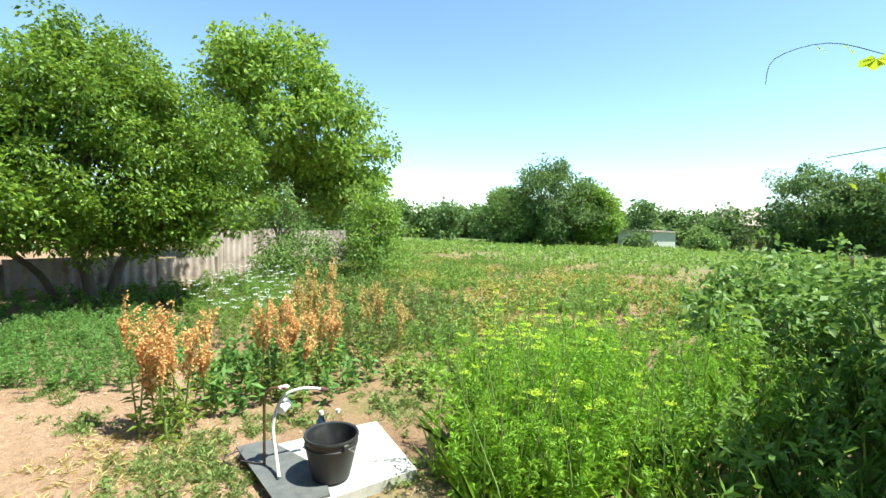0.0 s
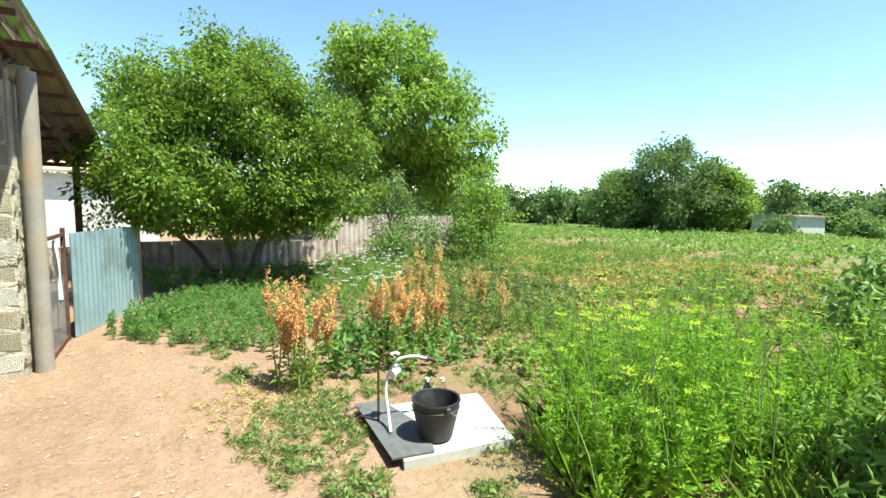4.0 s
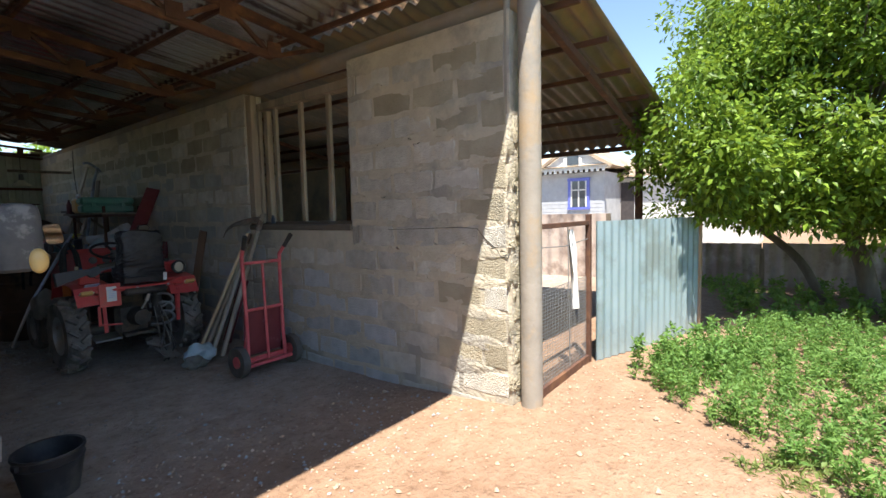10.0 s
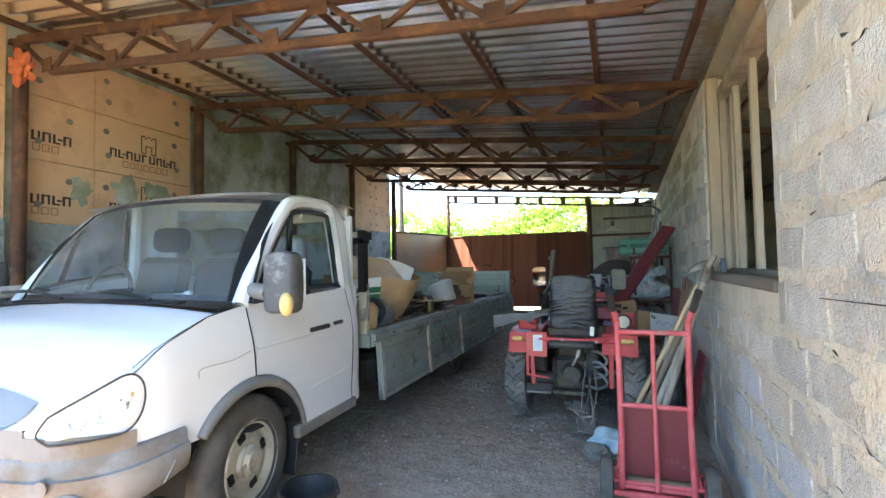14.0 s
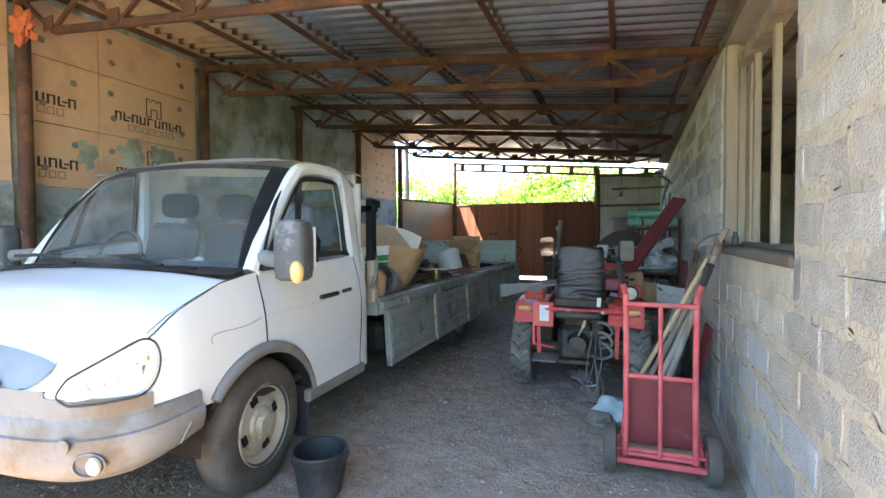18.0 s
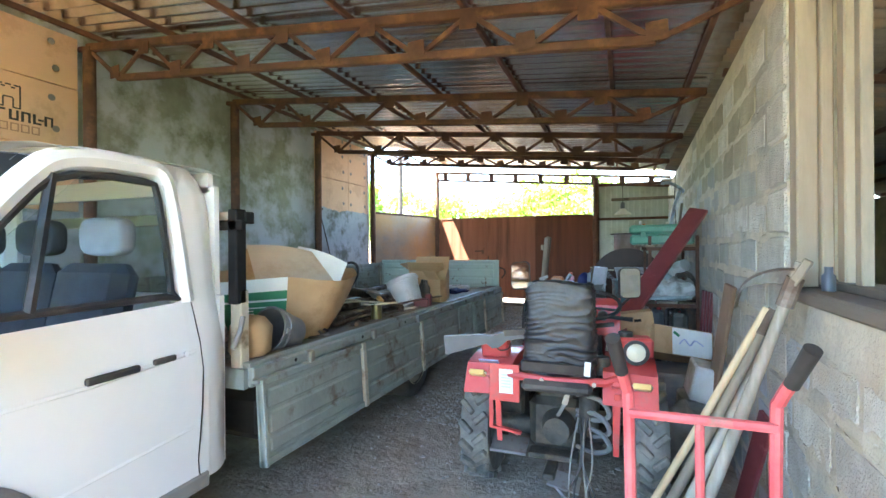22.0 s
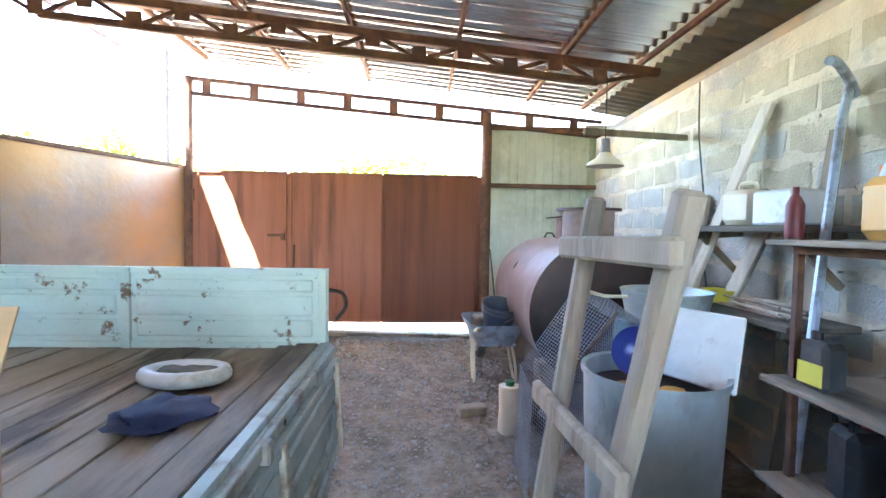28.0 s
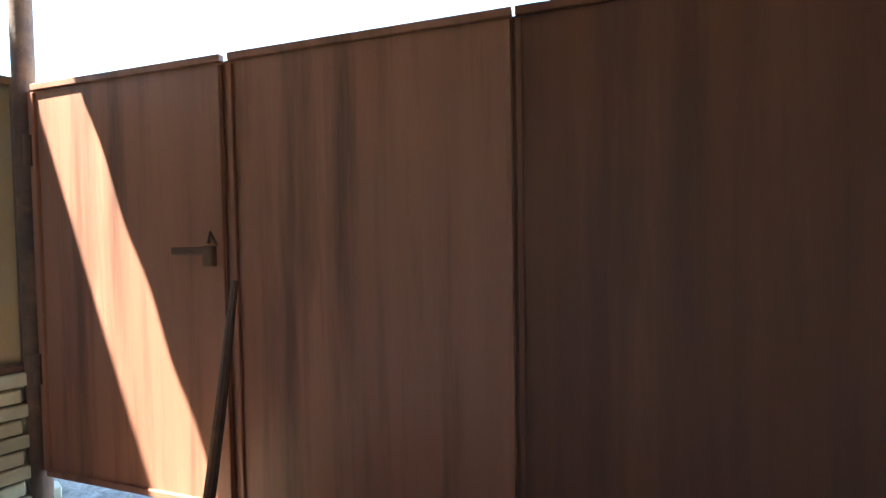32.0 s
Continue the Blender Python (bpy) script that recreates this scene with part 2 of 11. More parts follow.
def leaf_mat(name, c1, c2, rough=0.55, through=0.35):
    """Foliage: each leaf its own tone, some light through it."""
    m = bpy.data.materials.new(name)
    m.use_nodes = True
    nt = m.node_tree
    L = nt.links.new
    b = nt.nodes["Principled BSDF"]
    ge = nt.nodes.new("ShaderNodeNewGeometry")
    r = ramp(nt, [(0.0, c1), (1.0, c2)])
    L(ge.outputs["Random Per Island"], r.inputs[0])
    L(r.outputs[0], b.inputs["Base Color"])
    b.inputs["Roughness"].default_value = rough
    b.inputs["Specular IOR Level"].default_value = 0.35
    tr = nt.nodes.new("ShaderNodeBsdfTranslucent")
    hs = nt.nodes.new("ShaderNodeHueSaturation")
    hs.inputs["Value"].default_value = 1.5
    hs.inputs["Hue"].default_value = 0.485
    L(r.outputs[0], hs.inputs["Color"])
    L(hs.outputs[0], tr.inputs["Color"])
    mix = nt.nodes.new("ShaderNodeMixShader")
    mix.inputs[0].default_value = through
    L(b.outputs[0], mix.inputs[1])
    L(tr.outputs[0], mix.inputs[2])
    L(mix.outputs[0], nt.nodes["Material Output"].inputs["Surface"])
    return m


def glass_mat(name, tint=(0.9, 0.95, 0.95), rough=0.02):
    m = bpy.data.materials.new(name)
    m.use_nodes = True
    b = m.node_tree.nodes["Principled BSDF"]
    b.inputs["Base Color"].default_value = (*tint, 1)
    b.inputs["Transmission Weight"].default_value = 1.0
    b.inputs["Roughness"].default_value = rough
    b.inputs["IOR"].default_value = 1.1
    return m


def dusty_glass(name):
    """Glass with a thin uneven film of dust."""
    m = glass_mat(name, (0.85, 0.88, 0.88))
    nt = m.node_tree
    df = nt.nodes.new("ShaderNodeBsdfDiffuse")
    df.inputs["Color"].default_value = (0.42, 0.41, 0.37, 1)
    n = nt.nodes.new("ShaderNodeTexNoise")
    n.inputs["Scale"].default_value = 3.0
    r = ramp(nt, [(0.3, (0.08, 0.08, 0.08)), (0.75, (0.24, 0.24, 0.24))])
    nt.links.new(n.outputs["Fac"], r.inputs[0])
    mx = nt.nodes.new("ShaderNodeMixShader")
    nt.links.new(r.outputs[0], mx.inputs[0])
    nt.links.new(nt.nodes["Principled BSDF"].outputs[0], mx.inputs[1])
    nt.links.new(df.outputs[0], mx.inputs[2])
    nt.links.new(mx.outputs[0], nt.nodes["Material Output"].inputs["Surface"])
    return m


MAT = {}
MAT["concrete"] = mat("concrete", (0.21, 0.20, 0.17), (0.34, 0.32, 0.28), 2.2, 0.9, bump=0.006, bump_scale=70, stain=(0.16, 0.16, 0.14), stain_scale=1.1, vary=0.1)
MAT["block"] = mat("slag_block", (0.41, 0.39, 0.34), (0.60, 0.575, 0.51), 9, 0.93, bump=0.016, bump_scale=95, stain=(0.50, 0.44, 0.34), stain_scale=3.2, stain_at=(0.52, 0.66), vary=0.15)
MAT["block_blue"] = mat("damp_blue_grey_block", (0.34, 0.355, 0.36), (0.52, 0.535, 0.54), 6, 0.9, bump=0.012, bump_scale=90, stain=(0.44, 0.41, 0.35), stain_scale=3.0, stain_at=(0.55, 0.68), vary=0.16)
MAT["block_pale"] = mat("limewashed_block", (0.315, 0.31, 0.285), (0.47, 0.465, 0.43), 4, 0.92, bump=0.010, bump_scale=70, stain=(0.33, 0.33, 0.28), stain_scale=2.2, stain_at=(0.50, 0.66), vary=0.16)
MAT["block_sandy"] = mat("sandy_block", (0.30, 0.265, 0.19), (0.44, 0.39, 0.285), 4, 0.93, bump=0.012, bump_scale=80, stain=(0.31, 0.285, 0.215), stain_scale=2.6, stain_at=(0.50, 0.66), vary=0.18)
MAT["mortar"] = mat("mortar", (0.44, 0.395, 0.305), (0.60, 0.54, 0.42), 3.5, 0.93, bump=0.012, bump_scale=45, stain=(0.33, 0.31, 0.27), stain_scale=1.4)
MAT["plaster"] = mat("smeared_plaster", (0.21, 0.225, 0.16), (0.43, 0.45, 0.36), 2.4, 0.9, bump=0.006, bump_scale=18, stain=(0.56, 0.60, 0.62), stain_scale=1.9, stain_at=(0.44, 0.58))
MAT["foam"] = mat("foam_board", (0.66, 0.42, 0.26), (0.74, 0.50, 0.33), 1.5, 0.8, bump=0.001, bump_scale=200, stain=(0.6, 0.38, 0.24), stain_scale=3)
MAT["ink"] = mat("printed_ink", (0.035, 0.03, 0.03), (0.06, 0.05, 0.05), 8, 0.8)
MAT["ink_pale"] = mat("printed_outline_ink", (0.33, 0.19, 0.13), (0.4, 0.23, 0.15), 8, 0.8)
MAT["rust_steel"] = mat("brown_painted_steel", (0.065, 0.031, 0.021), (0.135, 0.062, 0.037), 5, 0.75, metal=0.1, bump=0.003, bump_scale=60, stain=(0.18, 0.085, 0.042), stain_scale=4)
MAT["zinc"] = mat("galvanised_corrugated", (0.84, 0.85, 0.84), (0.95, 0.95, 0.93), 3, 0.20, metal=0.97, stain=(0.66, 0.63, 0.56), stain_scale=1.2, rough2=0.30)
MAT["zinc_old"] = mat("aged_outer_roof_sheet", (0.16, 0.145, 0.115), (0.27, 0.245, 0.20), 3, 0.6, metal=0.25, stain=(0.30, 0.22, 0.14), stain_scale=1.6)
MAT["pipe"] = mat("weathered_asbestos_pipe", (0.24, 0.215, 0.18), (0.35, 0.315, 0.265), 3, 0.85, bump=0.003, bump_scale=40, stain=(0.36, 0.27, 0.17), stain_scale=2)
MAT["gate"] = mat("red_brown_gate_paint", (0.225, 0.088, 0.052), (0.305, 0.122, 0.074), 1.7, 0.55, spec=0.3, bump=0.002, bump_scale=9, stain=(0.13, 0.052, 0.032), stain_scale=2.6, stain_at=(0.48, 0.68), stretch=(2.6, 2.6, 0.16), rough2=0.62)
# darker copy of the gate paint: the third leaf's shade is in its colour
MAT["gate_shaded"] = mat("shaded_gate_paint", (0.132, 0.051, 0.031), (0.188, 0.075, 0.046), 1.7, 0.6, spec=0.18, bump=0.002, bump_scale=9, stain=(0.12, 0.05, 0.034), stain_scale=2.6, stain_at=(0.46, 0.64), stretch=(2.6, 2.6, 0.16), rough2=0.62)
# the large orange blotches put bounced sunlight into the grey tin's colour
MAT["side_tin"] = mat("grey_tin_orange_bounce", (0.24, 0.20, 0.16), (0.36, 0.29, 0.22), 2.5, 0.5, metal=0.25, bump=0.004, bump_scale=14, stain=(0.42, 0.24, 0.10), stain_scale=0.8, stain_at=(0.44, 0.62))
MAT["tin_green"] = mat("pale_green_profiled_sheet", (0.50, 0.55, 0.49), (0.58, 0.63, 0.56), 2.0, 0.35, bump=0.001, bump_scale=20, stain=(0.44, 0.48, 0.41), stain_scale=2)
MAT["tin_blue"] = mat("pale_blue_zinc_sheet", (0.24, 0.33, 0.36), (0.34, 0.43, 0.45), 2.5, 0.5, metal=0.3, stain=(0.22, 0.27, 0.26), stain_scale=2)
MAT["slate"] = mat("asbestos_cement_sheet", (0.36, 0.285, 0.245), (0.52, 0.435, 0.385), 3, 0.92, bump=0.004, bump_scale=40, stain=(0.26, 0.2, 0.17), stain_scale=2, vary=0.08)
MAT["timber"] = mat("grey_old_timber", (0.17, 0.135, 0.10), (0.34, 0.28, 0.21), 4, 0.85, bump=0.004, bump_scale=26, stretch=(1, 1, 0.22), vary=0.12, stain=(0.12, 0.095, 0.07), stain_scale=3)
MAT["timber_y"] = mat("grey_old_timber_long", (0.20, 0.165, 0.13), (0.38, 0.32, 0.25), 5, 0.85, bump=0.004, bump_scale=26, stretch=(1, 0.2, 1), vary=0.15, stain=(0.1, 0.08, 0.065), stain_scale=3)
MAT["pale_wood"] = mat("bare_wood", (0.42, 0.30, 0.17), (0.58, 0.44, 0.27), 5, 0.7, bump=0.002, bump_scale=30, stretch=(1, 1, 0.2), vary=0.1)
MAT["brick"] = mat("sand_lime_brick", (0.42, 0.33, 0.22), (0.56, 0.46, 0.32), 6, 0.9, bump=0.004, bump_scale=50, vary=0.14)
MAT["white_wall"] = mat("white_brick_house", (0.55, 0.54, 0.51), (0.68, 0.67, 0.63), 3, 0.9, bump=0.002, bump_scale=25)

# white brick with the facade's blue-grey shade put into its colour
MAT["house_wall_shaded"] = mat("white_brick_shaded", (0.34, 0.35, 0.37), (0.45, 0.46, 0.48), 3, 0.9, bump=0.002, bump_scale=25)
MAT["tan_roof"] = mat("tan_cement_roofing", (0.34, 0.25, 0.17), (0.47, 0.36, 0.25), 3, 0.9, bump=0.004, bump_scale=30, stain=(0.25, 0.19, 0.14), stain_scale=1.6)
MAT["pale_blue"] = mat("pale_blue_card", (0.42, 0.50, 0.66), (0.55, 0.62, 0.74), 6, 0.7, stain=(0.30, 0.32, 0.38), stain_scale=6)
MAT["pale_board"] = mat("pale_weathered_board", (0.40, 0.35, 0.28), (0.56, 0.50, 0.41), 6, 0.85, bump=0.003, bump_scale=30, stretch=(1, 1, 0.15), stain=(0.28, 0.24, 0.19), stain_scale=4)

# ---- ground ----
def ground_height(x, y):
    """Gentle unevenness; level in the shed, a little lower under the truck, rising to the gate."""
    n = noise.noise(Vector((x * 0.55, y * 0.55, 0.3))) * 0.03 + noise.noise(Vector((x * 2.3, y * 2.3, 4.1))) * 0.012
    if 0.7 < x < 6.6 and 1.6 < y < 13.2:
        base = -0.085 if y < 9.0 else -0.085 + (y - 9.0) / 3.6 * 0.17
        if y < 3.0:
            base = -0.085 * (y - 1.6) / 1.4
        k = noise.noise(Vector((x * 5.2, y * 5.2, 1.0))) * 0.008
        return base + n * 0.4 + k
    far = max(0.0, math.hypot(x - 4, y) - 9.0)
    return n * min(1.0, 0.6 + far * 0.1) - min(0.5, far * 0.012)


def build_ground():
    """One sheet: fine by the path, coarse beyond, out to the horizon."""
    xs = sorted(set([-900, -400, -200, -110, -60, -35, -20, -12, -8, -5, -3, -1.5] + [round(-0.6 + 0.12 * i, 3) for i in range(125)]
                    + [14.8, 15.4, 16, 17, 18.5, 20, 23, 26, 30, 36, 45, 60, 90, 140, 220, 400, 900]))
    ys = sorted(set([-900, -400, -220, -140, -90, -60, -45, -36, -30, -26, -22, -19, -17, -15, -13.5, -12.5] + [round(-12 + 0.13 * i, 3) for i in range(196)]
                    + [13.8, 14.5, 15.5, 17, 19, 22, 26, 32, 45, 70, 120, 250, 500, 900]))
    vs = [(x, y, ground_height(x, y)) for x in xs for y in ys]
    ny = len(ys)
    fs = [(i * ny + j, (i + 1) * ny + j, (i + 1) * ny + j + 1, i * ny + j + 1) for i in range(len(xs) - 1) for j in range(ny - 1)]
    g = Geo()
    g.v, g.f = vs, fs
    m = bpy.data.materials.new("dry_earth")
    m.use_nodes = True
    nt = m.node_tree
    L = nt.links.new
    b = nt.nodes["Principled BSDF"]
    b.inputs["Roughness"].default_value = 0.95
    b.inputs["Specular IOR Level"].default_value = 0.2
    co = nt.nodes.new("ShaderNodeTexCoord")

    def nz(scale, detail=6.0):
        n = nt.nodes.new("ShaderNodeTexNoise")
        n.inputs["Scale"].default_value, n.inputs["Detail"].default_value = scale, detail
        n.inputs["Roughness"].default_value = 0.65
        L(co.outputs["Object"], n.inputs["Vector"])
        return n

    def mix(a, c, f):
        x = nt.nodes.new("ShaderNodeMix")
        x.data_type = "RGBA"
        L(a, x.inputs["A"])
        L(c, x.inputs["B"])
        L(f, x.inputs["Factor"])
        return x.outputs["Result"]
    sp = nt.nodes.new("ShaderNodeSeparateXYZ")
    L(co.outputs["Object"], sp.inputs[0])

    def step(sock, lo, hi):
        r = nt.nodes.new("ShaderNodeMapRange")
        r.interpolation_type = "SMOOTHSTEP"
        r.inputs["From Min"].default_value, r.inputs["From Max"].default_value = lo, hi
        L(sock, r.inputs["Value"])
        return r.outputs[0]

    def times(a, c):
        x = nt.nodes.new("ShaderNodeMath")
        x.operation = "MULTIPLY"
        L(a, x.inputs[0])
        L(c, x.inputs[1])
        return x.outputs[0]
    n1, n2, n3, n4 = nz(0.9), nz(7.0), nz(45.0, 4.0), nz(0.28)
    earth = ramp(nt, [(0.3, (0.24, 0.145, 0.092)), (0.55, (0.33, 0.213, 0.143)), (0.72, (0.40, 0.278, 0.197))])
    L(n2.outputs["Fac"], earth.inputs[0])
    earth2 = ramp(nt, [(0.35, (0.22, 0.134, 0.086)), (0.7, (0.37, 0.25, 0.168))])
    L(n1.outputs["Fac"], earth2.inputs[0])
    n5 = nz(24.0, 5.0)
    f5 = nt.nodes.new("ShaderNodeValue")
    f5.outputs[0].default_value = 0.5
    yard = mix(earth.outputs[0], earth2.outputs[0], f5.outputs[0])
    crumb = ramp(nt, [(0.34, (0.55, 0.50, 0.46)), (0.46, (1.0, 1.0, 1.0)), (0.60, (1.0, 1.0, 1.0)), (0.70, (1.28, 1.26, 1.24))])
    L(n5.outputs["Fac"], crumb.inputs[0])
    dust = ramp(nt, [(0.3, (0.265, 0.23, 0.19)), (0.47, (0.345, 0.305, 0.258)), (0.62, (0.405, 0.36, 0.31)), (0.75, (0.47, 0.425, 0.37))])
    L(n2.outputs["Fac"], dust.inputs[0])
    x_in = times(step(sp.outputs[0], 0.2, 0.9), step(sp.outputs[1], 2.2, 4.4))
    soil = ramp(nt, [(0.3, (0.135, 0.108, 0.086)), (0.55, (0.27, 0.228, 0.188)), (0.75, (0.41, 0.36, 0.31))])
    L(n2.outputs["Fac"], soil.inputs[0])
    inner = mix(dust.outputs[0], soil.outputs[0], step(sp.outputs[1], 8.6, 10.4))
    floor_col = mix(yard, inner, x_in)
    field = ramp(nt, [(0.36, (0.20, 0.118, 0.074)), (0.52, (0.25, 0.165, 0.096)), (0.60, (0.17, 0.15, 0.062)), (0.72, (0.10, 0.14, 0.045))])
    L(n1.outputs["Fac"], field.inputs[0])
    far = ramp(nt, [(0.35, (0.10, 0.16, 0.045)), (0.55, (0.14, 0.18, 0.06)), (0.70, (0.19, 0.155, 0.08))])
    L(n4.outputs["Fac"], far.inputs[0])
    neg = nt.nodes.new("ShaderNodeMath")
    neg.operation = "MULTIPLY"
    neg.inputs[1].default_value = -1.0
    L(sp.outputs[1], neg.inputs[0])
    c2 = mix(floor_col, field.outputs[0], step(neg.outputs[0], 0.2, 1.4))
    c3 = mix(c2, far.outputs[0], step(neg.outputs[0], 13, 24))
    mul = nt.nodes.new("ShaderNodeMix")
    mul.data_type, mul.blend_type = "RGBA", "MULTIPLY"
    mul.inputs["Factor"].default_value = 0.55
    L(c3, mul.inputs["A"])
    L(crumb.outputs[0], mul.inputs["B"])
    L(mul.outputs["Result"], b.inputs["Base Color"])
    bp = nt.nodes.new("ShaderNodeBump")
    bp.inputs["Distance"].default_value = 0.012
    L(n3.outputs["Fac"], bp.inputs["Height"])
    bp2 = nt.nodes.new("ShaderNodeBump")
    bp2.inputs["Distance"].default_value = 0.04
    L(n2.outputs["Fac"], bp2.inputs["Height"])
    L(bp2.outputs[0], bp.inputs["Normal"])
    L(bp.outputs[0], b.inputs["Normal"])
    return single("ground", g, m, "bare reddish dry earth, grey dusty floor under the roof", "ground", kind="structure", smooth=60)


build_ground()

# ---- shed: walls ----
XL = 0.93
# the block wall stands a little askew: it draws away from the lane towards the gate
SKEW = Matrix.Translation((6.30, 2.6, 0)) @ Matrix.Rotation(radians(-1.52), 4, "Z") @ Matrix.Translation((-6.30, -2.6, 0))


def roof_z(x):
    """Underside of the roof sheets."""
    if x < 6.5:
        return 3.40 - 0.10 * (x - 1.0)
    return 2.85 - 0.15 * (x - 6.5) - (0.42 * (x - 9.45) if x > 9.45 else 0.0)


def wall_panel(name, label, boxes, material):
    w = thing(name, label, "wall", kind="structure")
    g = Geo()
    for c, s in boxes:
        g.box(c, s)
    part("wall_core", g, material, w)
    return w


# east wall: slag blocks with a window opening, ends at a pipe column
WY0, WY1, SILL, HEAD = 3.37, 4.95, 1.15, 2.34
WALL_TOP = 2.52
wall_east = wall_panel("wall_east", "grey slag-block wall with smeared sandy mortar joints", [
    ((6.40, (1.86 + WY0) / 2, (WALL_TOP - 0.3) / 2), (0.19, WY0 - 1.86, WALL_TOP + 0.3)),
    ((6.40, (WY0 + WY1) / 2, (SILL - 0.3) / 2), (0.19, WY1 - WY0, SILL + 0.3)),
    ((6.40, (WY1 + 13.0) / 2, (WALL_TOP - 0.3) / 2), (0.19, 13.0 - WY1, WALL_TOP + 0.3)),
], MAT["mortar"])
wall_east.matrix_basis = SKEW
# west wall: blocks behind board and plaster
wall_west = wall_panel("wall_west", "block wall with insulation boards and smeared grey plaster", [
    ((XL - 0.16, 6.3, 1.54), (0.2, 9.7, 3.78)),
], MAT["plaster"])

# ---- roof ----
def build_roof():
    """Corrugated sheets; cut back beside the lane by the gate."""
    pitch, amp = 0.142, 0.023
    for name, material, label, bays in (("ceiling", MAT["zinc"], "galvanised corrugated roof sheets, weathered", ((1.60, 6.5, 11.08, 12.95), (0.60, 6.5, 1.60, 11.08))),
                                        ("ceiling_outer", MAT["zinc_old"], "old brown-grey corrugated sheets of the outer roof", ((6.5, 9.45, 1.60, 12.95), (9.45, 10.05, 1.60, 12.95)))):
        g = Geo()
        for xa, xb, y0, y1 in bays:
            n = int((y1 - y0) / pitch * 8)
            yy = [y0 + (y1 - y0) * i / n for i in range(n + 1)]
            m = len(yy)
            for top in (0, 1):
                vs = [(x, y, roof_z(x) + amp * (1 + math.cos(2 * math.pi * y / pitch)) + 0.0015 * top) for x in (xa, (xa + xb) / 2, xb) for y in yy]
                fs = [(i * m + j, (i + 1) * m + j, (i + 1) * m + j + 1, i * m + j + 1) for i in range(2) for j in range(m - 1)]
                g.add(vs, fs if top else [f[::-1] for f in fs])
        single(name, g, material, label, "roof", kind="structure", smooth=60)


build_roof()


def build_truss(y, x0=0.98, x1=6.45, name="roof_truss", stop=0.42, deep=0.30):
    """A light welded truss across the shed: pipe chords, angle struts, gusset plates."""
    t = thing(name, "rusty brown welded steel roof truss with zigzag struts", "truss", pose(0, y, 0), group="roof trusses")
    def up(x):
        return roof_z(x) - 0.115
    def lo(x):
        return up(x) - deep + 0.012 * (x - 1.4)
    xa, xb = x0 + stop, x1 - stop - 0.1
    part("upper_chord", Geo().beam((x0, 0, up(x0)), (x1, 0, up(x1)), 0.06, 0.07, 0.008), MAT["rust_steel"], t)
    part("lower_chord", Geo().beam((xa, 0, lo(xa)), (xb, 0, lo(xb)), 0.05, 0.06, 0.008), MAT["rust_steel"], t)
    n = 12
    pts = [xa + (xb - xa) * i / n for i in range(n + 1)]
    for i in range(n):
        a, b = pts[i], pts[i + 1]
        za = lo(a) if i % 2 == 0 else up(a)
        zb = up(b) if i % 2 == 0 else lo(b)
        part("strut", Geo().beam((a, 0, za), (b, 0, zb), 0.028, 0.034, 0.003), MAT["rust_steel"], t)
    part("strut", Geo().beam((x0, 0, up(x0)), (xa, 0, lo(xa)), 0.028, 0.034, 0.003), MAT["rust_steel"], t)
    part("strut", Geo().beam((x1, 0, up(x1)), (xb, 0, lo(xb)), 0.028, 0.034, 0.003), MAT["rust_steel"], t)
    for i, a in enumerate(pts):
        z = lo(a) + 0.045 if i % 2 == 0 else up(a) - 0.055
        part("gusset_plate", Geo().box((a, -0.034, z), (0.12, 0.006, 0.11), (0, 3 if i % 2 else -3, 0)), MAT["rust_steel"], t)
    return t


for y in (1.86, 3.80, 5.65, 7.45, 9.25, 11.08):
    build_truss(y, deep=0.30 if y < 10 else 0.20)
for y in (3.80, 5.65, 7.45, 9.25, 11.08):
    p = thing("steel_post", "dark red-brown steel pipe post against the wall", "post", pose(1.0, y, 0), group="wall posts")
    part("shaft", Geo().cyl((0, 0, -0.15), (0, 0, roof_z(1.0) - 0.15), 0.055, n=14), MAT["rust_steel"], p, smooth=True)
    part("bracket", Geo().beam((-0.12, 0, roof_z(1.0) - 0.12), (0.06, 0, roof_z(1.0) - 0.14), 0.07, 0.05, 0.006), MAT["rust_steel"], p)
for x in (1.15, 2.05, 2.95, 3.85, 4.75, 5.65, 6.3, 6.95, 7.58, 8.25, 8.95, 9.45, 9.75):
    z = roof_z(x) - 0.045
    y1 = 12.55
    single("roof_purlin", Geo().beam((x, 1.65, z), (x, y1, z), 0.034, 0.046, 0.004), MAT["rust_steel"],
           "brown steel angle purlin under the roof sheets", "purlin", group="roof purlins")
# gate-end header with spacer blocks
hd = thing("gate_header", "brown double-rail steel header above the gate", "beam", pose(0, 12.80, 0))
for dz in (0.0, -0.17):
    part("rail", Geo().beam((1.70, 0, 3.10 + dz), (6.62, 0, 2.712 + dz), 0.05, 0.045, 0.005), MAT["rust_steel"], hd)
for i in range(9):
    x = 1.95 + i * 0.54
    z = 3.10 - (x - 1.7) * 0.079
    part("spacer", Geo().box((x, -0.028, z - 0.085), (0.10, 0.012, 0.16)), MAT["rust_steel"], hd)
# pipe column at the front corner and wall-head pipe
col = thing("pipe_column", "weathered grey-tan pipe column at the wall's end", "column", pose(6.365, 1.76, 0))
part("shaft", Geo().cyl((0, 0, -0.1), (0, 0, 2.62), 0.071, n=22), MAT["pipe"], col, smooth=True)
part("cable_conduit", Geo().cyl((-0.06, 0.125, 1.88), (-0.06, 0.125, 2.62), 0.022, n=10), MAT["pipe"], col, smooth=True)
